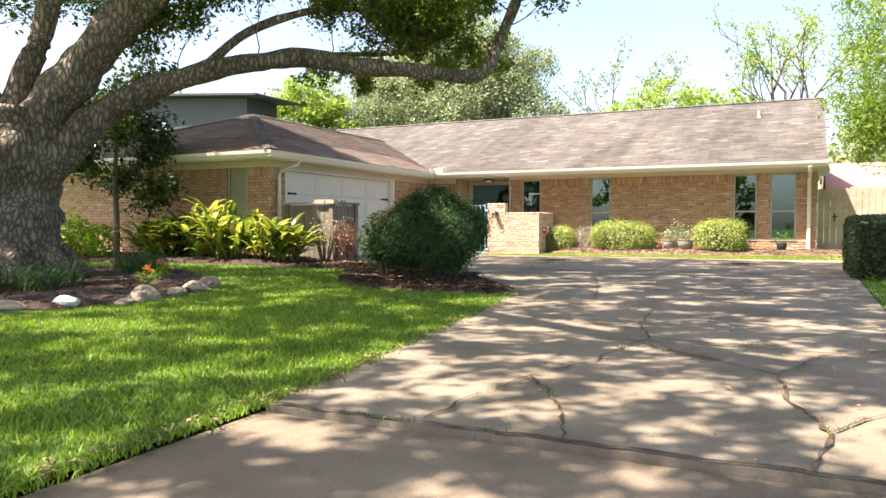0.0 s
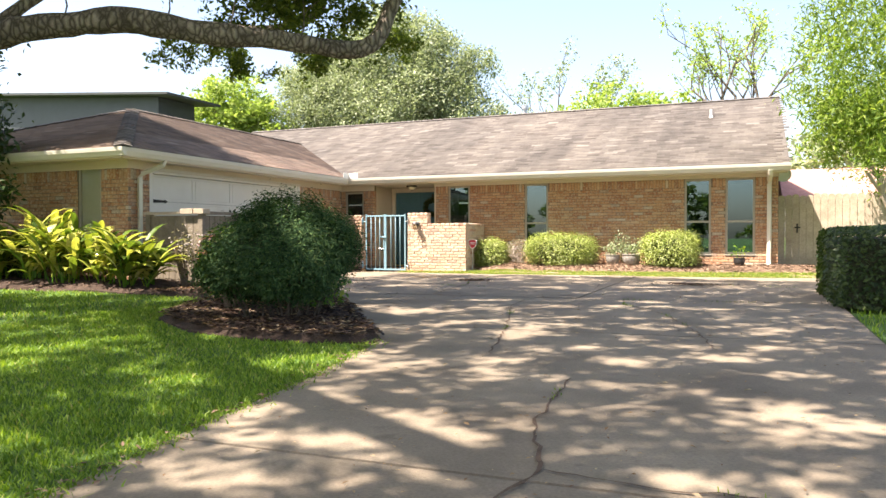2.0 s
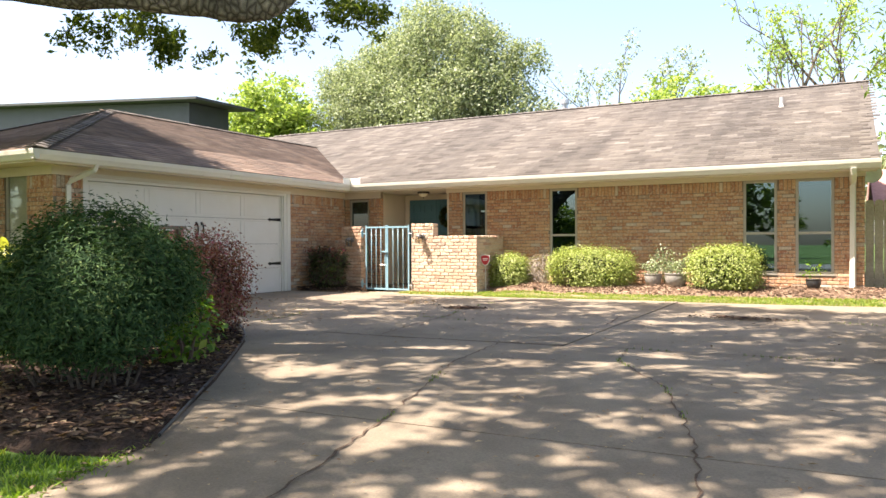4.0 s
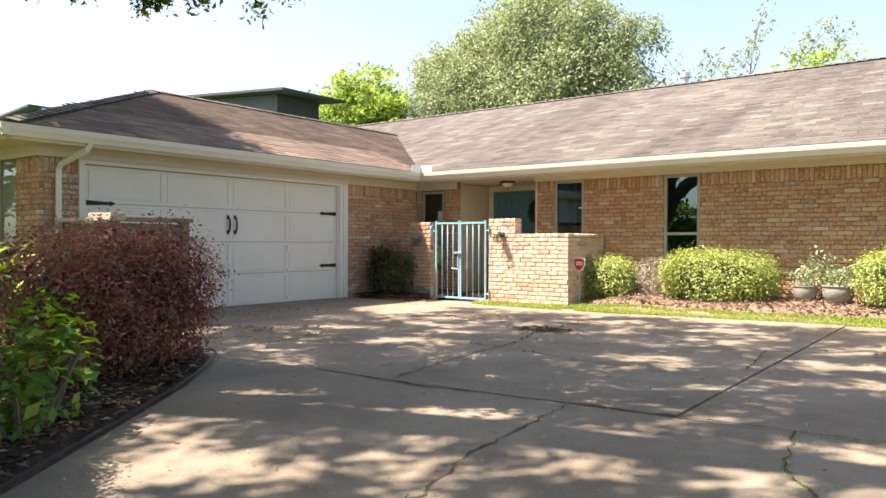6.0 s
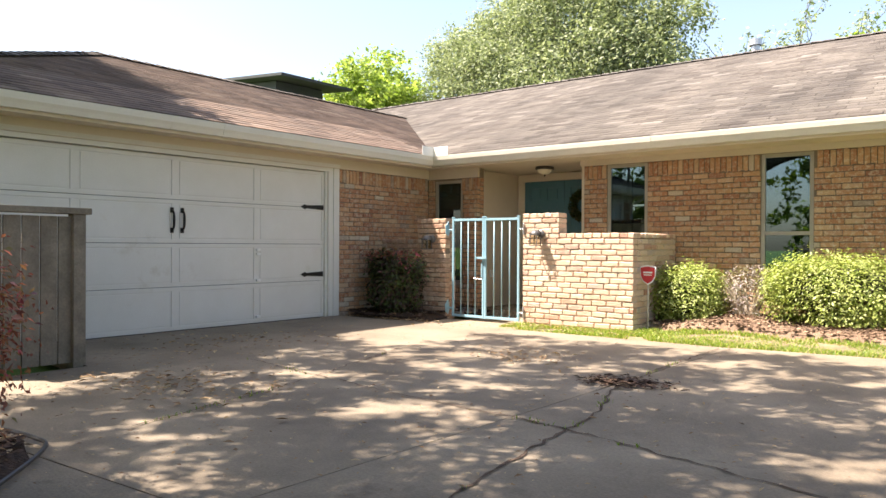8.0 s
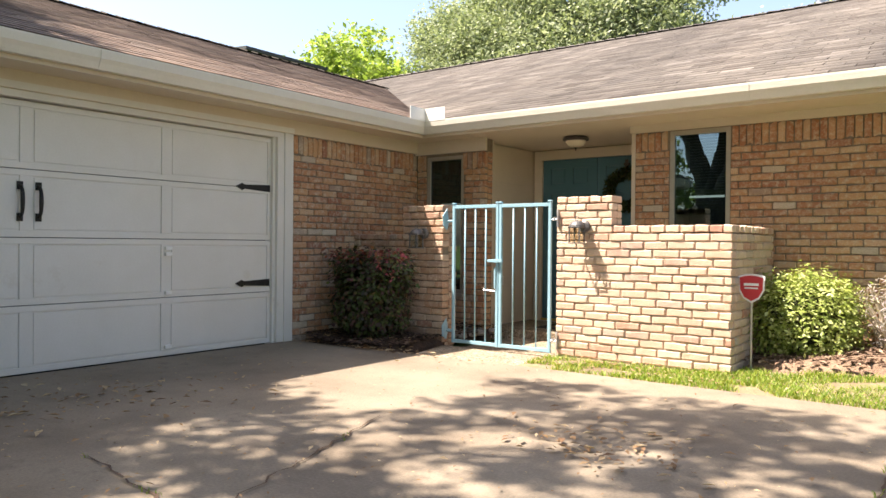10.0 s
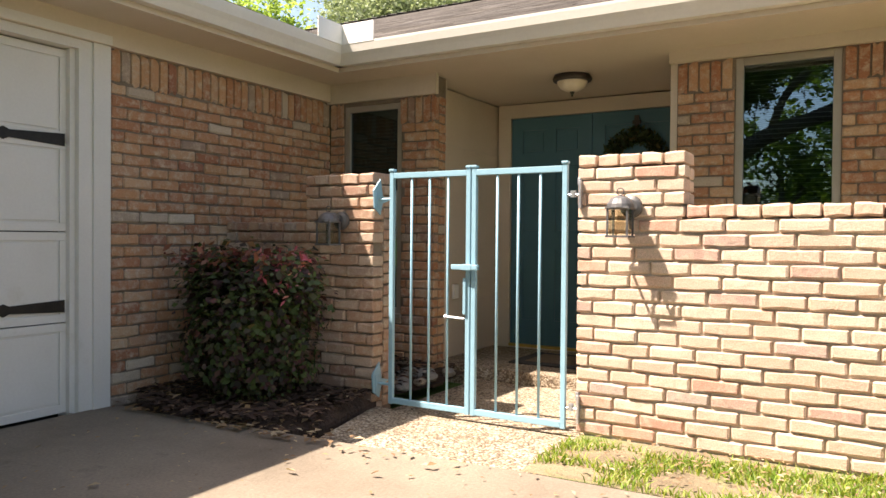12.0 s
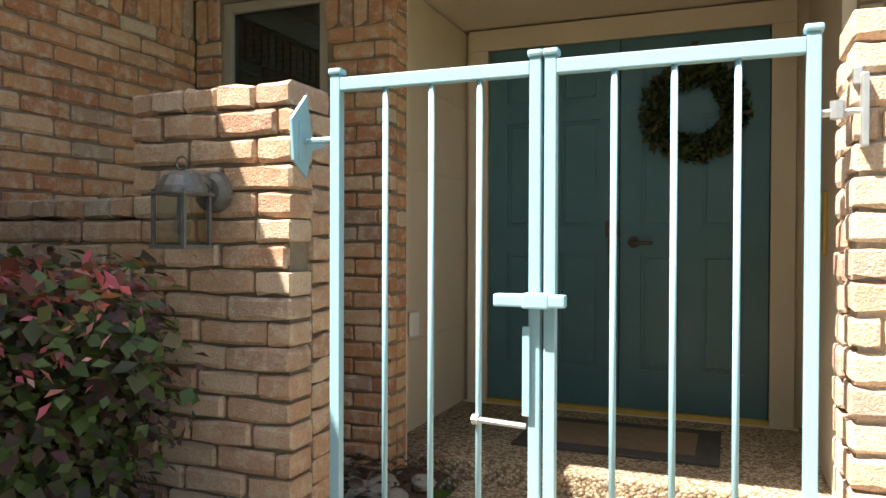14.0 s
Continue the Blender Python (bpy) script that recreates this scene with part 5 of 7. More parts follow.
for k in range(6):
    a = k * 1.05 + 0.3
    e = Vector((math.cos(a) * 0.75, math.sin(a) * 0.5, 1.75 + rnd.uniform(-0.2, 0.5)))
    limb(bm, [(0.1 * math.cos(a), 0.1 * math.sin(a), -0.1), (0.2 * math.cos(a), 0.2 * math.sin(a), 0.7), e * 0.75, e], [0.07, 0.06, 0.045, 0.04], 4, 7, 0.1, k)
    for j in range(3):
        f = e + Vector((rnd.uniform(-0.25, 0.25), rnd.uniform(-0.25, 0.25), rnd.uniform(0.15, 0.35)))
        tube(bm, [e * 0.97, f, f + Vector((0, 0, 0.02))], [0.035, 0.03, 0.045], 6)
part("trunk", bm, M_palebark, myrtle)

# small glossy tree before the garage end
glossy = thing("small_tree", -13.3, 11.5, 0.1, "small glossy dark-leaved tree with a thin trunk", "tree")
bm = bmesh.new()
limb(bm, [(0, 0, -0.1), (0.03, 0, 0.8), (-0.02, 0, 1.7), (0.05, 0, 2.6), (0, 0, 3.4)], [0.075, 0.065, 0.055, 0.04, 0.02], 4, 8, 0.08)
rnd, tips = random.Random(3), []
for k in range(9):
    a = k * 2.4
    grow(bm, (0, 0, 1.0 + k * 0.26), (math.cos(a), math.sin(a), 0.35), 0.9, 0.02, 1, rnd, tips, 0.4)
part("trunk", bm, M_twig, glossy)
heads = [tuple(p) for p in tips]
tagged(leaves("crown", np.concatenate([clump_points(rng, 7600, heads, (0.18, 0.18, 0.16)), clump_points(rng, 2000, [(0, 0, 3.2), (0.1, 0.1, 3.6), (-0.2, 0, 2.9)], (0.25, 0.25, 0.3))]), 0.12, M_magnolia, glossy, rng, 0.45, 0.3), kind="stuff")

# ---------------------------------------------------------------- shrubs


def shrub(name, x, y, z, label, mat, blobs, n, size, aspect=0.5, depth=0.22, lump=0.18, stems=6, flat=0.0, up=0.3, stem_mat=None, out=True, category="shrub", group="", clump=0, thick=0.022):
    """A bush: stems and the leaves in the outer layer of a few blobs."""
    s = thing(name, x, y, z, label, category, group)
    bm, rnd = bmesh.new(), random.Random(int(abs(x * 100) + n))
    zc = max(c[2] for c, r in blobs)
    for k in range(stems):
        c, r = blobs[k % len(blobs)]
        a = rnd.uniform(0, 6.28)
        e = Vector((c[0] + r[0] * 0.7 * math.cos(a), c[1] + r[1] * 0.7 * math.sin(a), c[2] + r[2] * rnd.uniform(-0.2, 0.5)))
        f = Vector((c[0] * 0.6 + 0.06 * math.cos(a), c[1] * 0.6 + 0.06 * math.sin(a), -0.03))
        tube(bm, *smooth_line([f, f * 0.45 + e * 0.55 + Vector((0, 0, 0.05)), e], [thick, thick * 0.65, thick * 0.25], 3), 5)
    tagged(part("stem_mass", bm, stem_mat or M_twig, s), kind="stuff")
    total = sum(r[0] * r[2] for c, r in blobs)
    pts = []
    for c, r in blobs:
        m = int(n * r[0] * r[2] / total)
        if clump:
            heads = shell_points(rng, max(12, m // clump), c, r, 16, depth, lump, flat)
            pts.append(clump_points(rng, m, heads, (0.045 + 0.02 * r[0],) * 3))
        else:
            pts.append(shell_points(rng, m, c, r, 11, depth, lump, flat))
    pts = np.concatenate(pts)
    pts = pts[pts[:, 2] > 0.02]
    tagged(leaves("leaves", pts, size, mat, s, rng, aspect, up, out=(0, 0, zc * 0.5) if out else None), kind="stuff")
    return s


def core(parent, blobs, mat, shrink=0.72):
    """A solid core in a near-black tone, standing for the shade inside a bush."""
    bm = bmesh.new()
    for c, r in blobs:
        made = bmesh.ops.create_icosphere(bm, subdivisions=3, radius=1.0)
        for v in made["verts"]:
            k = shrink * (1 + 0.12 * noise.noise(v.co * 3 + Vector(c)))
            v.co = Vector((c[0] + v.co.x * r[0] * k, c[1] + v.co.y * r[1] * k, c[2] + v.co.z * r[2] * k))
    return tagged(part("shaded_core", bm, mat, parent), kind="stuff")


# Near-black tone that puts the shade deep in foliage into the colour.
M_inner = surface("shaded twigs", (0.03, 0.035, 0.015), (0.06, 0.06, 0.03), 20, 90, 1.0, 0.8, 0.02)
# round juniper
jb = [((0.02, 0, 0.70), (0.76, 0.72, 0.42)), ((0.02, 0.12, 0.86), (0.58, 0.56, 0.43)), ((0.30, -0.20, 0.54), (0.50, 0.44, 0.28)), ((-0.34, -0.22, 0.50), (0.44, 0.42, 0.26)), ((0.45, 0.1, 0.80), (0.36, 0.40, 0.30))]
jun = shrub("juniper_bush", -4.55, 9.40, 0.07, "round clipped dark green juniper on a mulch island", M_juniper, jb, 95000, 0.042, 0.26, 0.30, 0.50, 26, up=0.3, clump=40, thick=0.012, stem_mat=M_bark)
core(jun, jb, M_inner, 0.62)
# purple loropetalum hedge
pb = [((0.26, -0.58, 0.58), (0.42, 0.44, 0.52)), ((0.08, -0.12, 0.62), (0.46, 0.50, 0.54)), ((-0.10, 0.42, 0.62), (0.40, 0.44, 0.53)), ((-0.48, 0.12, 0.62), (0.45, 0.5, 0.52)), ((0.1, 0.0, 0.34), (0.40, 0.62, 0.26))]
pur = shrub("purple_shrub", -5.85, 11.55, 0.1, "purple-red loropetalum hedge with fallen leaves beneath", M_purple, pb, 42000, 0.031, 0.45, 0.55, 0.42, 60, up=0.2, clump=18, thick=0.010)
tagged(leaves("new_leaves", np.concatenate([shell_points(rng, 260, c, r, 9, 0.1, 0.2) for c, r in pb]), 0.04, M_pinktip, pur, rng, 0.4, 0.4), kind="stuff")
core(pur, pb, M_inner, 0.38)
# bright green nandina between them
nb = [((0, 0, 0.34), (0.34, 0.34, 0.34)), ((0.18, -0.22, 0.22), (0.26, 0.26, 0.22)), ((-0.22, 0.16, 0.42), (0.28, 0.28, 0.32))]
shrub("green_shrub", -4.72, 10.45, 0.1, "bright yellow-green shrub in the mulch", M_greenshrub, nb, 1000, 0.065, 0.5, 0.6, 0.3, 14, up=0.6)
shrub("green_shrub", -5.5, 9.85, 0.08, "yellow-green variegated shrub behind the juniper", M_greenshrub, [((-0.1, 0.1, 0.58), (0.42, 0.4, 0.46))], 1500, 0.075, 0.42, 0.5, 0.3, 10, up=0.6)
# loropetalum by the gate pier
lb = [((0.02, 0, 0.42), (0.37, 0.28, 0.40)), ((0.03, 0, 0.66), (0.42, 0.28, 0.20))]
lor = shrub("purple_shrub", -9.62, 18.76, 0.10, "dark purple-green loropetalum beside the brick pier", M_darkpurple, lb, 11000, 0.042, 0.68, 0.45, 0.36, 26, up=0.3, clump=12, flat=3.0, thick=0.012)
tagged(leaves("new_leaves", clump_points(rng, 90, [(0.26, -0.18, 0.86), (0.44, -0.10, 0.83), (0.36, -0.18, 0.80), (0.40, -0.16, 0.70)], (0.05, 0.04, 0.04)), 0.036, M_pinktip, lor, rng, 0.4, 0.3), kind="stuff")
tagged(leaves("top_leaves", clump_points(rng, 260, [(x_, -0.07, 0.85) for x_ in (-0.4, -0.25, -0.1, 0.05, 0.2, 0.35)], (0.08, 0.13, 0.035)), 0.048, M_purple, lor, rng, 0.62, 0.3), kind="stuff")
core(lor, lb, M_inner, 0.5)
# clipped bushes along the front bed
for bx, by, rx, ry, h, lab in ((-5.87, 19.95, 0.40, 0.38, 0.63, "small"), (-4.15, 19.92, 0.80, 0.44, 0.66, "long"), (-1.72, 19.88, 0.58, 0.46, 0.73, "tall")):
    bz = float(ground_z(bx, by))
    bl = [((0, 0, h * 0.50), (rx * 1.0, ry * 1.0, h * 0.54))]
    if lab == "long":
        bl = [((0, 0, h * 0.5), (rx, ry, h * 0.54))]
    s = shrub("clipped_bush", bx, by, bz, f"{lab} clipped yellow-green bush against the brick wall", M_ilex, bl, int(19000 * rx / 0.6), 0.034, 0.55, 0.24, 0.20, 8, flat=3.6, up=0.5, clump=14, group="front bed bushes")
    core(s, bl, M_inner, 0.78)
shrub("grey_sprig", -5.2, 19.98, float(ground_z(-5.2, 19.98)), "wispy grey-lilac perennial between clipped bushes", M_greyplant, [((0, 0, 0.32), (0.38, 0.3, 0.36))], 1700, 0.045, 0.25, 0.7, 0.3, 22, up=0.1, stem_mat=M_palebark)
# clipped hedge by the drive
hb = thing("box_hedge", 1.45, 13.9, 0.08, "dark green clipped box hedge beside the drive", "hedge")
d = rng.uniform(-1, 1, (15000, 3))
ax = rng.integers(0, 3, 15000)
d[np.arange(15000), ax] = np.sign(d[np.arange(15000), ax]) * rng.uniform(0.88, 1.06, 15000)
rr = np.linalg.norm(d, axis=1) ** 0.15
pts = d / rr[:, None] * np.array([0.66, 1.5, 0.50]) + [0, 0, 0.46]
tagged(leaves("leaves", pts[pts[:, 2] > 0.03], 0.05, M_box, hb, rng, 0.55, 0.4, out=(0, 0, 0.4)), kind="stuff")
# Dark solid block stands in for the hedge's shaded inside.
part("shaded_core", boxes((-0.56, 0.56, -1.36, 1.36, 0.0, 0.84), bevel=0.12), M_inner, hb)
shrub("bare_shrub", -8.4, 12.35, 0.12, "thin pinkish-brown shrub before the timber screen", M_greyplant, [((0, 0, 0.55), (0.34, 0.3, 0.5)), ((0.3, 0.3, 0.5), (0.3, 0.3, 0.45))], 900, 0.05, 0.4, 0.8, 0.3, 30)
shrub("bare_shrub", -8.0, 12.5, 0.12, "thin reddish shrub before the timber screen", M_purple, [((0, 0, 0.5), (0.3, 0.3, 0.45))], 700, 0.05, 0.4, 0.8, 0.3, 24)
# low dark shrub at the garage end
sb = [((0, 0, 0.42), (0.5, 0.4, 0.42)), ((-0.9, 0, 0.4), (0.5, 0.4, 0.4))]
shrub("dark_shrub", -12.1, 12.3, 0.15, "low dark green shrub by the garage wall", M_box, sb, 5200, 0.06, 0.5, 0.35, 0.2, 8)
shrub("dark_shrub", -14.9, 11.5, 0.12, "loose green shrub beside the small tree", M_nandina, [((0, 0, 0.5), (0.9, 0.5, 0.55)), ((1.1, 0, 0.4), (0.5, 0.4, 0.4))], 3200, 0.09, 0.4, 0.5, 0.3, 10)


def strap_leaf(bm, base, direction, length, width, rise, rnd):
    """A long arching leaf of seven cross sections, folded along its rib."""
    d = Vector((direction[0], direction[1], 0)).normalized()
    s = Vector((-d.y, d.x, 0))
    rows = []
    for k in range(6):
        t = k / 5
        p = Vector(base) + d * length * t * (0.75 + 0.2 * t) + Vector((0, 0, rise * length * (t - 0.95 * t * t * (1.2 - rise * 0.5))))
        w = width * math.sin(math.pi * (0.12 + 0.86 * t)) * 0.5
        rows.append([bm.verts.new(p - s * w + Vector((0, 0, w * 0.3))), bm.verts.new(p), bm.verts.new(p + s * w + Vector((0, 0, w * 0.3)))])
    for r0, r1 in zip(rows, rows[1:]):
        for i in (0, 1):
            bm.faces.new((r0[i], r0[i + 1], r1[i + 1], r1[i]))


def ginger(x, y, z, h, n, seed):
    g = thing("ginger_plant", x, y, z, "variegated yellow-green shell ginger with arching leaves", "plant", "ginger clump")
    rnd = random.Random(seed)
    stems, lv = bmesh.new(), bmesh.new()
    for k in range(n):
        a, lean = rnd.uniform(0, 6.28), rnd.uniform(0.05, 0.45)
        hh = h * rnd.uniform(0.6, 1.05)
        b0 = Vector((rnd.uniform(-0.25, 0.25), rnd.uniform(-0.2, 0.2), -0.03))
        pts = [b0, b0 + Vector((math.cos(a) * lean * 0.4, math.sin(a) * lean * 0.4, hh * 0.55)), b0 + Vector((math.cos(a) * lean, math.sin(a) * lean, hh * 0.9))]
        tube(stems, pts, [0.012, 0.010, 0.006], 5)
        for j in range(7):
            t = 0.25 + 0.75 * j / 6
            p = pts[0].lerp(pts[1], t * 2) if t < 0.5 else pts[1].lerp(pts[2], t * 2 - 1)
            b = a + (j % 2) * math.pi + rnd.uniform(-0.7, 0.7)
            strap_leaf(lv, p, (math.cos(b), math.sin(b)), rnd.uniform(0.36, 0.56), rnd.uniform(0.10, 0.14), rnd.uniform(0.5, 1.5), rnd)
    tagged(part("stem_mass", stems, M_nandina, g), kind="stuff")
    tagged(part("leaves", lv, M_ginger, g), kind="stuff")


for k, (gx, gy, gh) in enumerate(((-9.2, 11.75, 0.72), (-9.75, 12.0, 0.9), (-10.3, 11.75, 0.85), (-10.75, 12.05, 1.1), (-11.3, 11.8, 0.98), (-11.75, 12.05, 0.9), (-12.2, 11.75, 0.75), (-12.6, 11.9, 0.6), (-8.95, 11.95, 0.55))):
    ginger(gx, gy, float(ground_z(gx, gy)), gh * 1.05, 13, 20 + k)


def lily(x, y, z, n, h, label):
    g = thing("lily_clump", x, y, z, label, "plant", "lilies under the oak")
    rnd, lv = random.Random(int(abs(x * 50))), bmesh.new()
    for k in range(n):
        a = rnd.uniform(0, 6.28)
        strap_leaf(lv, (rnd.uniform(-0.5, 0.5) * 0.5, rnd.uniform(-0.5, 0.5) * 0.5, 0), (math.cos(a), math.sin(a)), rnd.uniform(0.25, 0.45), 0.022, h * rnd.uniform(1.2, 2.4), rnd)
    tagged(part("leaves", lv, M_fern, g), kind="stuff")


for lx, ly in ((-8.35, 6.2), (-8.8, 5.7), (-8.6, 6.7), (-9.1, 6.2), (-9.3, 8.7), (-9.7, 9.0), (-10.2, 9.2)):
    lily(lx, ly, float(ground_z(lx, ly)) + 0.03, 90, 0.7, "blue-green strappy lily clump under the oak")
for fx, fy in ((-7.6, 7.2), (-8.2, 8.0)):
    f = thing("flower", fx, fy, float(ground_z(fx, fy)) + 0.03, "small plant with orange flowers in mulch", "flower")
    bm = bmesh.new()
    tube(bm, [(0, 0, -0.02), (0.01, 0.01, 0.12), (0.0, 0.02, 0.24)], [0.005, 0.004, 0.003], 5)
    part("stem", bm, M_nandina, f)
    tagged(leaves("petals", clump_points(rng, 24, [(0, 0.02, 0.25), (0.05, 0, 0.2)], (0.03, 0.03, 0.02)), 0.05, M_flower, f, rng), kind="stuff")
    tagged(leaves("leaves", clump_points(rng, 60, [(0, 0, 0.1)], (0.07, 0.07, 0.05)), 0.06, M_nandina, f, rng), kind="stuff")


def rock(name, x, y, sx, sy, sz, mat, label, rz=0, seed=0):
    bm = bmesh.new()
    bmesh.ops.create_icosphere(bm, subdivisions=3, radius=0.5)
    for v in bm.verts:
        q = v.co + Vector((seed * 3.1, 0, 0))
        v.co *= 1 + 0.35 * noise.noise(q * 2.4) + 0.10 * noise.noise(q * 7)
        v.co.x, v.co.y, v.co.z = v.co.x * sx, v.co.y * sy, v.co.z * sz
    ob = part(name, bm, mat)
    ob.matrix_world = pose(x, y, float(ground_z(x, y)) + sz * 0.28, 0, 0, rz)
    return tagged(ob, label, "rock", "border stones")


for k, (sx_, sy_, w, dd, h) in enumerate(((-7.1, 4.98, 0.40, 0.22, 0.12), (-7.6, 4.85, 0.35, 0.22, 0.11), (-6.30, 5.75, 0.2, 0.18, 0.09), (-6.45, 6.15, 0.48, 0.26, 0.20), (-6.5, 6.65, 0.36, 0.2, 0.12), (-6.65, 7.1, 0.40, 0.24, 0.16), (-6.9, 7.6, 0.30, 0.26, 0.20), (-6.35, 5.95, 0.16, 0.16, 0.08))):
    rock("border_stone", sx_, sy_, w, dd, h, M_stone, "rough tan limestone edging the oak bed", 40 + k * 25, k)
rock("border_stone", -6.62, 5.30, 0.26, 0.2, 0.17, M_pale_stone, "pale grey rounded stone edging the oak bed", 20, 9)

cobble = random.Random(31)
for k in range(34):
    kx, ky, kr = cobble.uniform(-9.42, -9.03), cobble.uniform(19.5, 20.12), cobble.uniform(0.055, 0.10)
    st = rock("cobble", kx, ky, kr * 1.3, kr, kr * 0.7, M_pot if k % 3 else M_stone, "small grey-brown cobble behind the gate", k * 37, k)
    tagged(st, "small grey-brown cobble on the bed behind the gate", "stone", "court cobbles")

# ---------------------------------------------------------------- fences, screen, edging


def plank_fence(name, x0, x1, y, z0, z1, mat, label, width=0.14, face=-1):
    f = thing(name, x0, y, z0, label, "fence")
    rnd, x, h = random.Random(3), 0.0, z1 - z0
    for zz in (0.25, h - 0.3):
        part("rail", boxes((0, x1 - x0, 0.012, 0.05, zz, zz + 0.09)), mat, f)
    while x < x1 - x0 - 0.02:
        w, t = min(width, x1 - x0 - x) - 0.008, h + rnd.uniform(-0.03, 0.02)
        bm = bmesh.new()
        lo = [(x, 0), (x + w, 0), (x + w, t - 0.03), (x + w - 0.03, t), (x + 0.03, t), (x, t - 0.03)]
        dy = rnd.uniform(-0.004, 0.004)
        a, b = [bm.verts.new((p, dy - 0.012, q)) for p, q in lo], [bm.verts.new((p, dy + 0.008, q)) for p, q in lo]
        bm.faces.new(a)
        bm.faces.new(b[::-1])
        for i in range(6):
            bm.faces.new((a[i], b[i], b[(i + 1) % 6], a[(i + 1) % 6]))
        bmesh.ops.recalc_face_normals(bm, faces=bm.faces)
        part("board", bm, mat, f)
        x += width
    return f


fence = plank_fence("fence", 0.47, 7.0, 21.0, 0.1, 1.84, M_fence, "weathered cedar board fence beside the house")
part("latch", boxes((0.32, 0.44, -0.03, -0.012, 1.0, 1.03), (0.36, 0.39, -0.05, -0.012, 0.9, 1.1), bevel=0.003), M_iron, fence, "black iron gate latch")

screen = thing("timber_screen", -8.71, 13.05, 0.1, "weathered low timber screen beside the garage door", "screen")
H = 1.22
for (px, py) in ((0, 0), (0, 0.88), (-1.15, 0)):
    part("post", boxes((px - 0.05, px + 0.05, py - 0.05, py + 0.05, -0.05, H), bevel=0.006), M_oldwood, screen)
part("cap_rail", boxes((-0.09, 0.07, 0.1, 0.97, H, H + 0.05), bevel=0.006), M_oldwood, screen, "dark weathered cap rail")
part("cap_rail", boxes((-1.24, -0.42, -0.08, 0.07, H, H + 0.045), bevel=0.006), M_fence, screen, "pale timber cap rail")
part("cap_block", boxes((-0.40, -0.13, -0.09, 0.09, H + 0.004, H + 0.095), bevel=0.008), M_fence, screen, "short pale timber cap block")
part("cap_block", boxes((-0.11, 0.10, -0.09, 0.085, H + 0.004, H + 0.09), bevel=0.008), M_fence, screen, "short pale timber cap block")
for k in range(6):
    part("board", boxes((-0.022, 0.0, 0.06 + k * 0.135, 0.185 + k * 0.135, 0.02, H - 0.02), bevel=0.003), M_oldwood, screen)
for k in range(8):
    part("board", boxes((-1.1 + k * 0.133, -0.975 + k * 0.133, -0.022, 0.0, 0.02, H - 0.02), bevel=0.003), M_oldwood, screen)

edging = bmesh.new()
line = [(x, y, float(ground_z(x, y)) + 0.03) for x, y in ((-3.05, 8.75), (-3.6, 9.5), (-4.3, 10.45), (-5.0, 11.35), (-5.55, 12.0), (-6.2, 12.6), (-6.5, 12.68), (-6.95, 12.64), (-7.4, 12.74))]
tube(edging, *smooth_line(line, [0.011] * len(line), 6), 6)
tagged(part("bed_edging", edging, M_plastic), "black plastic edging along the mulch bed", "edging")

# ---------------------------------------------------------------- gate and its piers
GZ0, GZ1 = 0.11, 1.462


def gate_leaf(x0, x1, name):
    g = thing(name, x0, 19.12, 0.0, "teal painted metal gate with thin bars, closed", "gate", "entry gates")
    w, p = x1 - x0, 0.0132
    for px in (p, w - p):
        part("post", boxes((px - p, px + p, -p, p, GZ0, GZ1 - 0.004), bevel=0.003), M_teal, g)
        part("post_cap", boxes((px - 0.018, px + 0.018, -0.018, 0.018, GZ1 - 0.004, GZ1 + 0.012), bevel=0.006), M_teal, g)
    part("rail", boxes((2 * p, w - 2 * p, -0.013, 0.013, GZ1 - 0.044, GZ1 - 0.012), bevel=0.003), M_teal, g)
    part("rail", boxes((2 * p, w - 2 * p, -0.013, 0.013, GZ0 + 0.004, GZ0 + 0.036), bevel=0.003), M_teal, g)
    for k in range(1, 4):
        x = 2 * p + (w - 4 * p) * k / 4
        bm = bmesh.new()
        tube(bm, [(x, 0, GZ0 + 0.03), (x, 0, GZ1 - 0.04)], [0.0072, 0.0072], 10)
        shade_smooth(part("bar", bm, M_teal, g))
    return g


gl_, gr_ = gate_leaf(-8.866, -8.334, "gate"), gate_leaf(-8.326, -7.78, "gate")
part("latch_bar", boxes((0.435, 0.595, -0.052, -0.020, 0.905, 0.933), (0.50, 0.56, -0.054, -0.018, 0.902, 0.936), bevel=0.005), M_teal, gl_, "teal sliding latch bar")
part("strike_plate", boxes((0.495, 0.512, -0.024, -0.019, 0.66, 0.86), bevel=0.002), M_teal, gl_)
bm = bmesh.new()
tube(bm, [(0.385, -0.01, 0.64), (0.50, -0.01, 0.635)], [0.007, 0.007], 8)
tube(bm, [(0.375, -0.01, 0.64), (0.39, -0.01, 0.64)], [0.013, 0.013], 8)
part("bolt", bm, M_steel, gl_, "bright steel bolt")
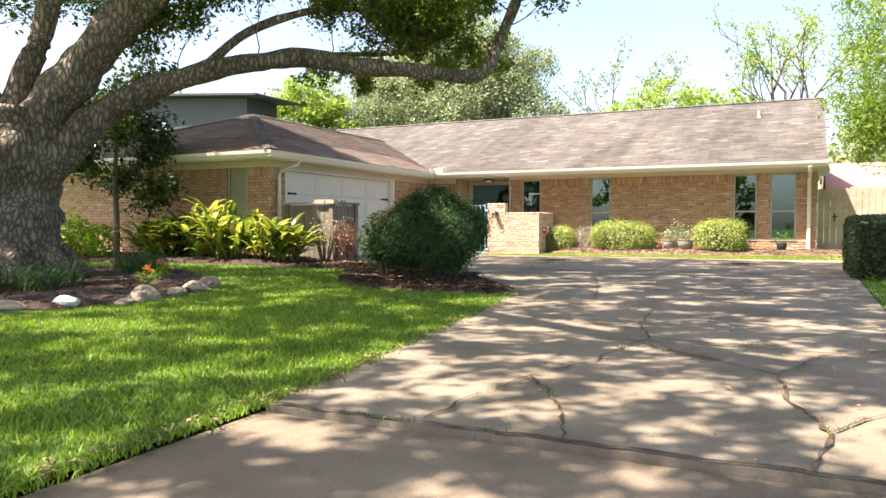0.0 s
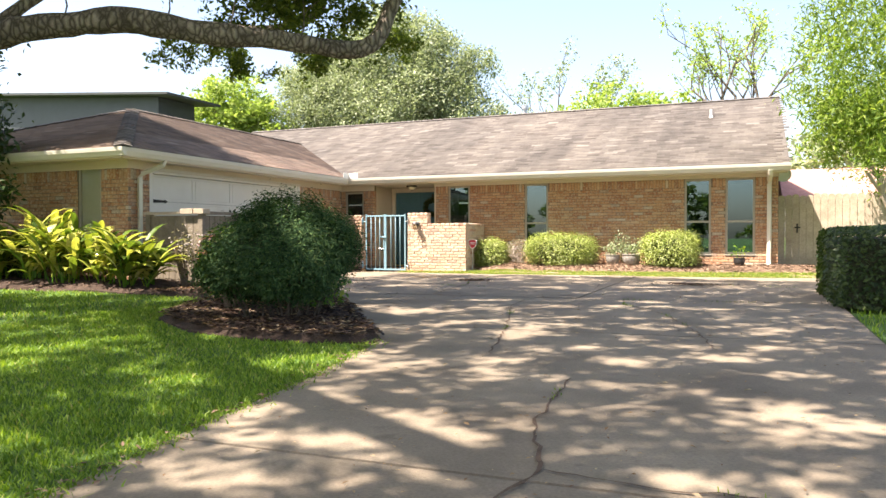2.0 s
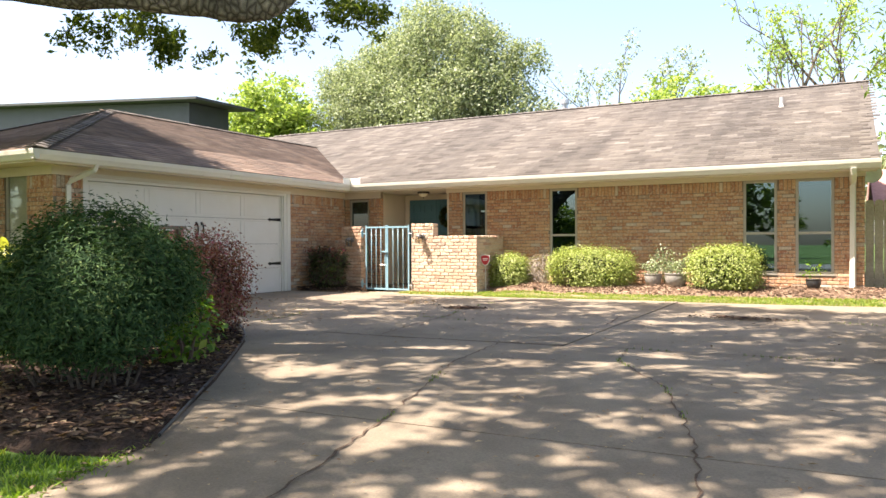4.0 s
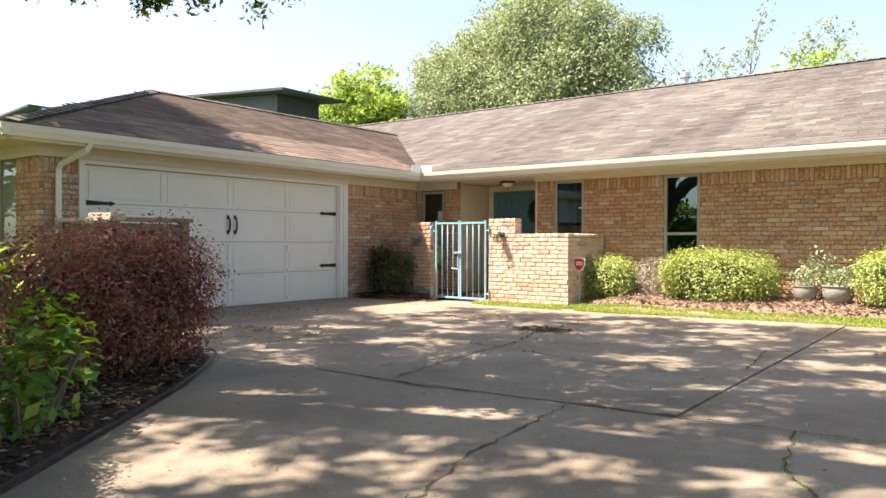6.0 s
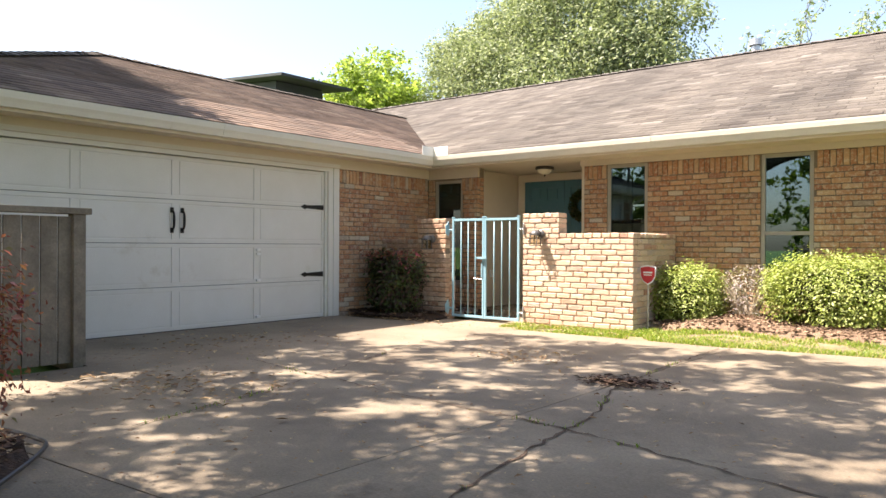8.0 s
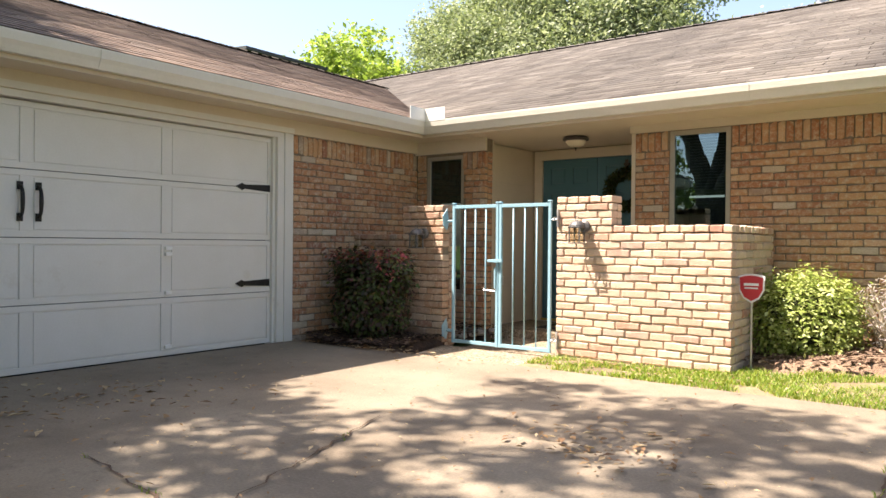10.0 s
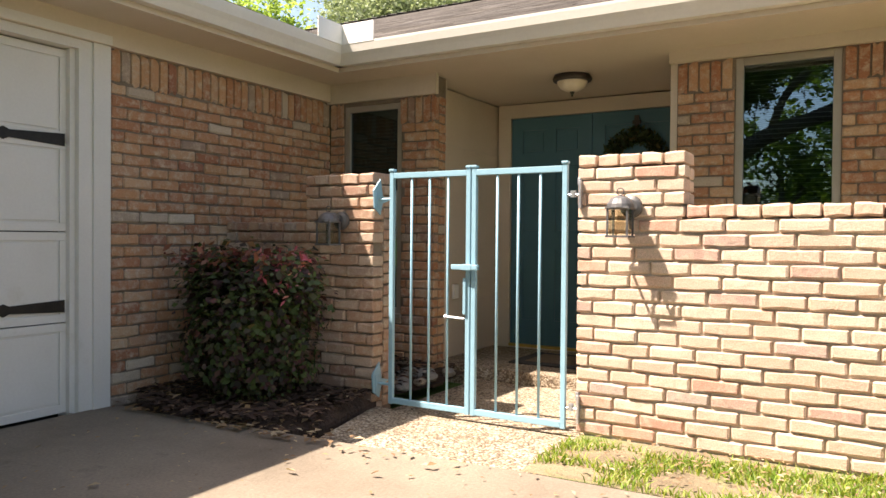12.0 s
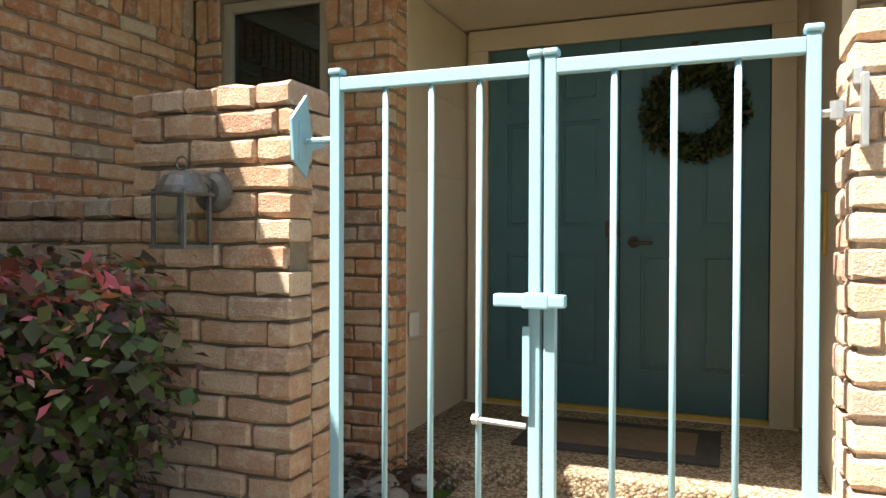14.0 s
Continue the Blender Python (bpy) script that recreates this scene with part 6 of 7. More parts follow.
for z in (1.30, 0.22):
    bm = bmesh.new()
    tube(bm, [(-0.075, 0.0, z), (0.0, 0.0, z)], [0.008, 0.008], 8)
    lo = [(-0.10, -0.09), (-0.088, -0.02), (-0.05, 0.0), (-0.088, 0.02), (-0.10, 0.12), (-0.135, 0.05), (-0.13, -0.05)]
    a, b = [bm.verts.new((-0.094 + 0.0 * p, 0.02 + (p + 0.1) * 2.0, z + q)) for p, q in lo], [bm.verts.new((-0.086, 0.02 + (p + 0.1) * 2.0, z + q)) for p, q in lo]
    bm.faces.new(a)
    bm.faces.new(b[::-1])
    for i in range(len(lo)):
        bm.faces.new((a[i], b[i], b[(i + 1) % len(lo)], a[(i + 1) % len(lo)]))
    box(bm, -0.098, -0.082, -0.02, 0.02, z - 0.05, z + 0.05, 0.003)
    bmesh.ops.recalc_face_normals(bm, faces=bm.faces)
    part("hinge", bm, M_teal, gl_, "teal leaf-shaped hinge plate")
    bm = bmesh.new()
    tube(bm, [(0.545, 0.0, z), (0.62, 0.0, z)], [0.008, 0.008], 8)
    tube(bm, [(0.575, 0.0, z - 0.012), (0.575, 0.0, z + 0.022)], [0.015, 0.015], 8)
    box(bm, 0.612, 0.625, -0.03, 0.03, z - 0.07, z + 0.07, 0.003)
    box(bm, 0.60, 0.616, -0.012, 0.012, z + 0.05, z + 0.085, 0.003)
    part("hinge", bm, M_steel, gr_, "pale galvanised gate hinge")


def sconce(x, z):
    s = thing("wall_lantern", x, 19.105, z, "weathered pewter-grey wall lantern with seeded glass, unlit", "lamp", "gate lanterns")
    bm = bmesh.new()
    tube(bm, [(0.025, 0, 0.05), (0.025, -0.02, 0.05), (0.025, -0.03, 0.05)], [0.055, 0.052, 0.035], 18)
    part("wall_plate", bm, M_pewter, s)
    bm = bmesh.new()
    tube(bm, *smooth_line([(0.025, -0.02, 0.06), (0.015, -0.06, 0.085), (0.0, -0.10, 0.08)], [0.014, 0.013, 0.012], 4), 8)
    part("arm", bm, M_pewter, s)
    bm = bmesh.new()
    lathe(bm, [(0.0, 0.098), (0.018, 0.098), (0.045, 0.085), (0.062, 0.06), (0.066, 0.042), (0.0, 0.042)], 16, (0, -0.10))
    part("cap", bm, M_pewter, s)
    bm = bmesh.new()
    n = 14
    for k in range(n):
        a, b = 2 * math.pi * k / n, 2 * math.pi * (k + 1) / n
        tube(bm, [(0.017 * math.cos(a), -0.10, 0.118 + 0.017 * math.sin(a)), (0.017 * math.cos(b), -0.10, 0.118 + 0.017 * math.sin(b))], [0.0028, 0.0028], 5)
    part("ring", bm, M_pewter, s)
    c = 0.047
    for px, py in ((-c, -c), (c, -c), (-c, c), (c, c)):
        part("cage_post", boxes((px - 0.0045, px + 0.0045, -0.10 + py - 0.0045, -0.10 + py + 0.0045, -0.098, 0.05)), M_pewter, s)
    part("cage_base", boxes((-0.055, 0.055, -0.155, -0.145, -0.098, -0.088), (-0.055, 0.055, -0.055, -0.045, -0.098, -0.088), (-0.055, -0.045, -0.145, -0.055, -0.098, -0.088), (0.045, 0.055, -0.145, -0.055, -0.098, -0.088)), M_pewter, s)
    part("cage_top", boxes((-0.058, 0.058, -0.158, -0.042, 0.036, 0.044), bevel=0.002), M_pewter, s)
    p = part("glass", boxes((-0.041, 0.041, -0.143, -0.141, -0.086, 0.034), (-0.041, 0.041, -0.059, -0.057, -0.086, 0.034), (-0.043, -0.041, -0.14, -0.06, -0.086, 0.034), (0.041, 0.043, -0.14, -0.06, -0.086, 0.034)), M_lampglass, s)
    p.visible_shadow = False
    bm = bmesh.new()
    lathe(bm, [(0.012, 0.03), (0.012, 0.0), (0.02, -0.025), (0.023, -0.045), (0.018, -0.065), (0.0, -0.072)], 12, (0, -0.10))
    part("bulb", bm, M_lampglass, s)


sconce(-7.475, 1.185)
sconce(-9.235, 1.125)

# ---------------------------------------------------------------- porch things
cl = thing("ceiling_light", -8.37, 20.74, SOFFIT, "bronze flush ceiling light with an opal bowl, unlit", "lamp")
bm = bmesh.new()
lathe(bm, [(0.0, 0.0), (0.13, 0.0), (0.145, -0.025), (0.14, -0.042), (0.112, -0.047), (0.11, -0.04)], 28)
shade_smooth(part("pan", bm, M_bronze, cl))
bm = bmesh.new()
lathe(bm, [(0.112, -0.043), (0.108, -0.065), (0.088, -0.092), (0.052, -0.112), (0.0, -0.12)], 28)
shade_smooth(part("bowl", bm, M_opal, cl, "cream opal glass bowl"))
bm = bmesh.new()
lathe(bm, [(0.0, -0.118), (0.018, -0.12), (0.014, -0.132), (0.006, -0.14), (0.009, -0.15), (0.0, -0.158)], 12)
part("finial", bm, M_bronze, cl)

wreath = thing("wreath", -8.125, 21.585, 1.725, "round dark green leafy wreath on the door", "wreath")
bm = bmesh.new()
n = 28
tube(bm, [(0.2 * math.cos(2 * math.pi * k / n), -0.03, 0.2 * math.sin(2 * math.pi * k / n)) for k in range(n + 1)], [0.03] * (n + 1), 8, False)
part("ring", bm, M_inner, wreath)
a = rng.uniform(0, 2 * math.pi, 1700)
b, q = rng.uniform(0, 2 * math.pi, 1700), 0.075 * np.sqrt(rng.random(1700))
pts = np.stack([(0.2 + q * np.cos(b)) * np.cos(a), -0.045 + q * np.sin(b) * 0.5, (0.2 + q * np.cos(b)) * np.sin(a)], 1)
tagged(leaves("leaves", pts, 0.05, M_wreath, wreath, rng, 0.4, 0.0), kind="stuff")
part("hanger", boxes((-0.02, 0.02, -0.012, 0.0, 0.20, 0.37), (-0.035, 0.035, -0.014, 0.0, 0.30, 0.33), bevel=0.004), M_bronze, wreath, "rust-coloured wreath hanger")

mat_ = thing("doormat", -8.43, 21.06, 0.109, "charcoal and brown coir doormat before the door", "doormat")
part("border", boxes((-0.45, 0.45, -0.29, 0.29, 0.0, 0.012), bevel=0.004), M_mat, mat_)
part("centre", boxes((-0.35, 0.35, -0.19, 0.19, 0.010, 0.016), bevel=0.003), M_mat2, mat_, "brown patterned centre")
tagged(part("socket_box", boxes((-9.402, -9.38, 20.78, 20.87, 0.58, 0.70), bevel=0.008), M_white), "white weatherproof socket cover on the porch wall", "socket")
tagged(part("house_number", boxes((-7.60, -7.586, 20.80, 20.83, 1.0, 1.25), bevel=0.003), M_brass), "slim brass plate on the porch wall", "plate")

# ---------------------------------------------------------------- downspouts, vents, sign, pots


def spout(name, pts, label, w=0.035):
    s = bmesh.new()
    tube(s, pts, [w * 1.3] * len(pts), 4, True)
    return tagged(part(name, s, M_gutter), label, "downspout")


spout("downspout", [(-9.74, 13.30, 2.30), (-9.76, 13.28, 2.22), (-10.11, 13.13, 2.06), (-10.14, 13.11, 1.98), (-10.14, 13.11, 0.15)], "cream downspout at the garage corner")
spout("downspout", [(0.27, 19.73, 2.30), (0.27, 19.76, 2.22), (0.27, 20.31, 2.12), (0.27, 20.345, 2.05), (0.27, 20.345, 0.42), (0.27, 20.30, 0.33), (0.27, 20.12, 0.28)], "cream downspout at the corner of the house", 0.042)


def vent(x, y, h, r, label, hood=False):
    z = ROOF_Z + SL_MAIN * (y - EAVE_Y) if y < RIDGE_Y else RIDGE_Z - SL_MAIN * (y - RIDGE_Y)
    v = thing("roof_vent", x, y, z, label, "vent")
    bm = bmesh.new()
    lathe(bm, [(r * 2.4, -0.06), (r * 1.2, 0.05), (r, 0.06), (r, h), (r * 0.8, h), (r * 0.8, h - 0.02)], 14)
    part("pipe", bm, M_white if not hood else M_steel, v)
    if hood:
        bm = bmesh.new()
        lathe(bm, [(r * 1.5, h - 0.06), (r * 1.5, h + 0.06), (0.0, h + 0.09)], 14)
        part("cap", bm, M_steel, v)


vent(-1.08, 24.05, 0.21, 0.032, "white plumbing vent pipe on the roof")
vent(-6.9, 26.35, 0.42, 0.08, "galvanised flue with a cap behind the ridge", True)

sign = thing("yard_sign", -6.13, 19.32, float(ground_z(-6.13, 19.32)), "red shield-shaped security sign on a thin stake", "sign")
bm = bmesh.new()
tube(bm, [(0, 0, -0.05), (0, 0, 0.56)], [0.008, 0.008], 6)
part("stake", bm, M_steel, sign)


def shield(name, s, y0, y1, mat):
    out = [(-0.1, 0.09), (-0.05, 0.105), (0.0, 0.11), (0.05, 0.105), (0.1, 0.09), (0.095, -0.02), (0.06, -0.085), (0.0, -0.12), (-0.06, -0.085), (-0.095, -0.02)]
    bm = bmesh.new()
    a, b = [bm.verts.new((p * s, y0, 0.64 + q * s)) for p, q in out], [bm.verts.new((p * s, y1, 0.64 + q * s)) for p, q in out]
    bm.faces.new(a)
    bm.faces.new(b[::-1])
    for i in range(len(out)):
        bm.faces.new((a[i], b[i], b[(i + 1) % len(out)], a[(i + 1) % len(out)]))
    bmesh.ops.recalc_face_normals(bm, faces=bm.faces)
    return part(name, bm, mat, sign)


shield("shield", 1.0, -0.012, -0.008, M_signwhite)
shield("shield_face", 0.86, -0.015, -0.0121, M_red)
part("print_bar", boxes((-0.055, 0.055, -0.0165, -0.0151, 0.655, 0.675), (-0.05, 0.05, -0.0165, -0.0151, 0.63, 0.642)), M_signwhite, sign)


def pot(x, y, r, h, mat, leaf, label, n=260):
    z = float(ground_z(x, y)) + 0.02
    p = thing("plant_pot", x, y, z, label, "plant pot", "front bed pots")
    bm = bmesh.new()
    lathe(bm, [(0.0, 0.0), (r * 0.66, 0.0), (r * 0.95, h * 0.5), (r, h * 0.8), (r * 0.94, h * 0.92), (r * 1.04, h * 0.95), (r * 1.04, h), (r * 0.9, h), (r * 0.88, h * 0.85), (0, h * 0.85)], 18)
    shade_smooth(part("pot", bm, mat, p))
    tagged(leaves("plant", clump_points(rng, n, [(0, 0, h + 0.1), (0.08, 0, h + 0.16), (-0.09, 0.03, h + 0.12)], (r * 0.5, r * 0.5, 0.07)), 0.05, leaf, p, rng), kind="stuff")


pot(-2.98, 19.95, 0.16, 0.24, M_pot, M_backleaf, "grey stone pot with a leafy plant")
pot(-2.55, 19.85, 0.20, 0.26, M_pot, M_backleaf, "wide grey stone pot with a leafy plant", 420)
pot(-0.32, 20.1, 0.12, 0.19, M_plastic, M_nandina, "small black pot with a seedling", 60)
drops = bmesh.new()
for a in range(14):
    t = a * 2.4
    tube(drops, [(0.03 * math.cos(t), 0.03 * math.sin(t), 0), (0.12 * math.cos(t), 0.12 * math.sin(t), 0.5 + 0.03 * a % 0.3)], [0.004, 0.002], 4)
rose = thing("rose_bush", -2.85, 20.15, float(ground_z(-2.85, 20.15)), "thin leggy rose bush by the pots", "shrub")
part("stems", drops, M_twig, rose)
tagged(leaves("leaves", shell_points(rng, 420, (0, 0, 0.45), (0.3, 0.2, 0.4), 7, 0.7, 0.3), 0.05, M_backleaf, rose, rng), kind="stuff")
dish = bmesh.new()
lathe(dish, [(0.0, 0.0), (0.10, 0.012), (0.16, 0.04), (0.165, 0.042), (0.10, 0.02), (0.0, 0.008)], 20)
for v in dish.verts:
    v.co = Vector((v.co.x, -v.co.z, v.co.y))
dd = thing("satellite_dish", 0.56, 20.9, 2.28, "small white satellite dish at the eave corner", "dish")
part("bowl", dish, M_white, dd)
part("bracket", boxes((-0.12, 0.0, 0.0, 0.03, -0.015, 0.015)), M_steel, dd)

# ---------------------------------------------------------------- neighbours


def grey_house():
    h = thing("grey_house", -34.7, 33.0, 0.0, "dark grey two-storey modern house behind the garage", "house")
    def slope(bm, x0, x1, y0, y1, low, z0, z1):
        a = [bm.verts.new(p) for p in ((x0, y0, low[0]), (x1, y0, low[1]), (x1, y1, low[1]), (x0, y1, low[0]))]
        b = [bm.verts.new(p) for p in ((x0, y0, z0), (x1, y0, z1), (x1, y1, z1), (x0, y1, z0))]
        bm.faces.new(a[::-1])
        bm.faces.new(b)
        for i in range(4):
            bm.faces.new((a[i], a[(i + 1) % 4], b[(i + 1) % 4], b[i]))
        return bm
    part("wall", slope(bmesh.new(), -8.0, 10.3, -4.5, -2.2, (0, 0), 8.42, 7.14), M_siding, h)
    part("wall", slope(bmesh.new(), -20, -8.001, -5.5, -2.2, (0, 0), 7.62, 8.42), M_siding2, h, "pale blue-grey wing")
    part("roof", slope(bmesh.new(), -8.2, 11.35, -5.1, -1.6, (8.44, 7.10), 8.56, 7.20), M_greyroof, h)
    part("roof", slope(bmesh.new(), -20.5, -8.2, -6.2, -1.6, (7.60, 8.44), 7.72, 8.56), M_greyroof, h)
    for wx, wz, ww, wh in ((4.0, 5.35, 0.85, 0.8), (-6.5, 4.6, 1.6, 1.4)):
        w = part("window", boxes((wx - 0.08, wx + ww + 0.08, -4.56, -4.501, wz - 0.08, wz), (wx - 0.08, wx + ww + 0.08, -4.56, -4.501, wz + wh, wz + wh + 0.08), (wx - 0.08, wx, -4.56, -4.501, wz, wz + wh), (wx + ww, wx + ww + 0.08, -4.56, -4.501, wz, wz + wh)), M_signwhite, h)
        part("pane", boxes((wx, wx + ww, -4.53, -4.51, wz, wz + wh)), M_glass, w)
    part("downpipe", boxes((-10.6, -10.45, -4.62, -4.51, 0, 6.9)), M_siding, h)


grey_house()


def red_house():
    h = thing("red_roof_house", 5.0, 29.5, 0.0, "neighbouring low house with a faded red shingle roof", "house")
    part("wall", boxes((-3.6, 8, -1.5, 5, 0, 2.1)), M_mortar, h)
    bm = bmesh.new()
    prof = [(-2.2, 2.0), (1.6, 3.2), (6, 2.0)]
    a, b = [bm.verts.new((-4.2, y, z)) for y, z in prof], [bm.verts.new((9, y, z)) for y, z in prof]
    for i in (0, 1):
        bm.faces.new((a[i], b[i], b[i + 1], a[i + 1]))
    bm.faces.new((a[0], a[2], b[2], b[0]))
    bm.faces.new(a)
    bm.faces.new(b)
    bmesh.ops.recalc_face_normals(bm, faces=bm.faces)
    part("roof", bm, M_redroof, h)


red_house()
# across the street, mirrored in the windows
for bx, by, s in ((-40, -20, 1.1), (-27, -24, 1.7), (-22, -22, 0.6), (-11.5, -25, 1.8), (-8, -30, 1.0), (5, -40, 0.42), (14, -38, 0.6), (25, -32, 0.8), (38, -28, 0.9)):
    back_tree("street_tree", bx, by, -0.1, [((0, 0, 4.6 * s), (4.0, 3.2, 3.2 * s)), ((-2.8, 0, 3.2 * s), (3, 2.6, 2.8 * s)), ((2.8, 0, 3.4 * s), (3, 2.6, 2.8 * s))], 5000, 0.42, M_oakleaf, "broad green tree across the street", rng, 0.3)

# ---------------------------------------------------------------- cracks, grass, litter


def crack(pts, width, seed):
    """A jagged open crack filled with soil."""
    rnd = random.Random(seed)
    line = [Vector((x, y, 0)) for x, y in pts]
    fine = [line[0]]
    for a, b in zip(line, line[1:]):
        n = max(2, int((b - a).length / 0.07))
        side = Vector((-(b - a).y, (b - a).x, 0)).normalized()
        for k in range(1, n + 1):
            fine.append(a.lerp(b, k / n) + side * (rnd.uniform(-0.018, 0.018) if k < n else 0))
    bm, prev = bmesh.new(), None
    for i, p in enumerate(fine):
        d = (fine[min(i + 1, len(fine) - 1)] - fine[max(i - 1, 0)]).normalized()
        s = Vector((-d.y, d.x, 0)) * width * rnd.uniform(0.25, 1.2) * (0.25 if i in (0, len(fine) - 1) else 1) * 0.5
        z = float(ground_z(p.x, p.y)) + 0.0085
        row = [bm.verts.new((p.x - s.x, p.y - s.y, z)), bm.verts.new((p.x + s.x, p.y + s.y, z))]
        if prev:
            bm.faces.new((prev[0], row[0], row[1], prev[1]))
        prev = row
    bmesh.ops.recalc_face_normals(bm, faces=bm.faces)
    ob = part("crack", bm, M_soil, drive)
    if ob.data.polygons[0].normal.z < 0:
        ob.data.flip_normals()
    return fine


CRACKS = [([(-2.2, 3.13), (-1.5, 3.14), (-0.7, 3.15), (0.2, 3.16), (1.08, 3.16)], 0.05),
          ([(-0.74, 3.16), (-0.80, 3.4), (-0.94, 3.74), (-1.26, 4.27), (-1.05, 4.75), (-0.98, 5.38), (-0.88, 5.84), (-1.08, 6.5), (-1.15, 7.6)], 0.03),
          ([(-1.38, 3.14), (-1.38, 3.6), (-1.30, 3.95), (-1.26, 4.27)], 0.025), ([(-0.88, 5.86), (-0.46, 5.80), (0.08, 5.86), (0.9, 5.9)], 0.022),
          ([(-0.85, 5.55), (-0.22, 5.07), (0.03, 4.86), (0.07, 4.31), (0.26, 3.72), (0.19, 3.17)], 0.04), ([(0.26, 3.72), (0.49, 4.14), (1.0, 4.3)], 0.03),
          ([(0.03, 4.88), (0.25, 5.56), (0.7, 6.0)], 0.022), ([(-5.1, 12.70), (-3.97, 12.66), (-2.83, 12.81), (-1.82, 12.90), (-0.92, 12.95), (0.8, 13.02)], 0.045),
          ([(-2.88, 12.75), (-2.75, 11.49), (-2.46, 10.49), (-2.27, 9.8), (-2.1, 9.09), (-1.9, 8.2)], 0.025), ([(-1.65, 12.95), (-1.54, 12.19), (-0.95, 11.22), (-0.56, 10.01), (-0.35, 9.0)], 0.022),
          ([(-4.98, 18.3), (-4.97, 16.74), (-4.88, 15.75), (-4.64, 15.09), (-4.5, 13.9), (-4.3, 12.75)], 0.028), ([(-7.86, 14.99), (-6.82, 14.83), (-6.0, 14.72), (-4.64, 14.6), (-3.4, 14.3), (-2.5, 14.2)], 0.025),
          ([(-6.4, 13.1), (-6.64, 14.18), (-6.82, 14.83), (-7.37, 16.4)], 0.022), ([(-2.36, 14.64), (-2.52, 15.9), (-1.48, 16.28), (-0.5, 16.3), (0.9, 16.1)], 0.028)]
gx, gy = [], []
for k, (pts, w) in enumerate(CRACKS):
    fine = crack(pts, w * 0.65, k)
    for i, p in enumerate(fine):
        if noise.noise(Vector((p.x * 2.2, p.y * 2.2, k))) > 0.16:
            m = 4
            gx.append(p.x + rng.normal(0, 0.014, m))
            gy.append(p.y + rng.normal(0, 0.014, m))
gx, gy = np.concatenate(gx), np.concatenate(gy)
tagged(blades("crack_weeds", gx, gy, ground_z(gx, gy), 0.026, 0.006, M_grass, rng, 0.7, drive), kind="stuff")


def turf(name, poly, n, height, width, label, mat=M_grass, patchy=None):
    x, y = scatter(rng, poly, n)
    if patchy is not None:
        k = np.array([noise.noise(Vector((a * 2.3, b * 4.0, 1.0))) for a, b in zip(x, y)]) + 0.35 * np.clip((x + 7.2) / 1.5, -1, 1) > patchy
        x, y = x[k], y[k]
    return tagged(blades(name, x, y, ground_z(x, y) - 0.015, height, width, mat, rng, 0.75), label, "grass", kind="stuff")


turf("grass", [(-6.6, 0.2), (-2.8, 0.2), (-2.2, 1.8), (-2.22, 3.1), (-2.28, 3.9), (-2.46, 5.3), (-2.68, 7.2), (-6.6, 7.2)], 120000, 0.036, 0.009, "green lawn grass beside the drive")
turf("grass", [(-7.0, 7.2), (-2.68, 7.2), (-2.95, 8.47), (-3.5, 8.26), (-4.0, 8.24), (-4.9, 8.41), (-5.9, 9.05), (-6.4, 9.85), (-7.0, 11.1)], 42000, 0.036, 0.011, "green lawn grass round the mulch island")
turf("grass", [(-16, 0.2), (-6.6, 0.2), (-6.6, 4.6), (-10, 4.5), (-13, 5.3), (-16, 5.5)], 26000, 0.048, 0.015, "green lawn grass before the oak")
turf("grass", [(-6.3, 4.9), (-6.55, 7.3), (-7.3, 8.4), (-9.4, 9.7), (-12, 9.8), (-14, 9.5), (-14, 10.95), (-8.2, 11.25), (-6.95, 11.15), (-6.3, 7.2)], 36000, 0.045, 0.014, "green lawn grass behind the oak bed")
turf("grass", LAWN_FRONT, 42000, 0.045, 0.008, "thin yellow-green grass strip along the drive", M_drygrass, 0.0)
turf("grass", LAWN_FRONT, 14000, 0.05, 0.009, "fresh green grass in the dry strip", M_grass, 0.1)
turf("grass", LAWN_RIGHT, 26000, 0.06, 0.014, "green grass beside the drive")
turf("grass", LAWN_RIGHT2, 9000, 0.06, 0.014, "green grass by the fence")


def flat_leaves(name, x, y, size, mat, label, category, lift=0.012, parent=None, bed=False):
    z = ground_z(x, y) + lift + rng.uniform(0, 0.012, len(x))
    if bed:
        z += [0.04 * noise.noise(Vector((a * 1.3, b * 1.3, 0))) for a, b in zip(x, y)]
    c = np.stack([x, y, z], 1)
    ob = leaves(name, c, size, mat, parent, rng, 0.45, 2.2)
    return tagged(ob, label, category, kind="stuff")


x, y = scatter(rng, BED_ISLAND, 20000)
flat_leaves("mulch_chips", x, y, 0.06, M_chip, "bark chips and fallen leaves on the island bed", "mulch", 0.054, bed=True)
x, y = scatter(rng, BED_ISLAND, 3800)
flat_leaves("fallen_leaves", x, y, 0.055, M_litter, "dry fallen leaves on the island bed", "leaf litter", 0.060, bed=True)
for poly, n in ((BED_PIER, 2600), (BED_FRONT, 7000), (BED_OAK, 7000), (BED_GARAGE, 4000), ([(-10.2, 19.1), (-9.0, 19.1), (-9.0, 20.3), (-10.2, 20.3)], 900)):
    x, y = scatter(rng, poly, n)
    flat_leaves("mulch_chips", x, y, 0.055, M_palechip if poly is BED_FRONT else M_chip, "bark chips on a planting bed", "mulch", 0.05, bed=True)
x, y = scatter(rng, LAWN_FRONT, 700)
flat_leaves("straw", x, y, 0.028, M_litter, "dry straw and leaves in the grass strip", "leaf litter", 0.012)
x, y = scatter(rng, [(-7.7, 18.45), (-6.0, 18.5), (-6.0, 19.05), (-7.68, 19.08)], 260)
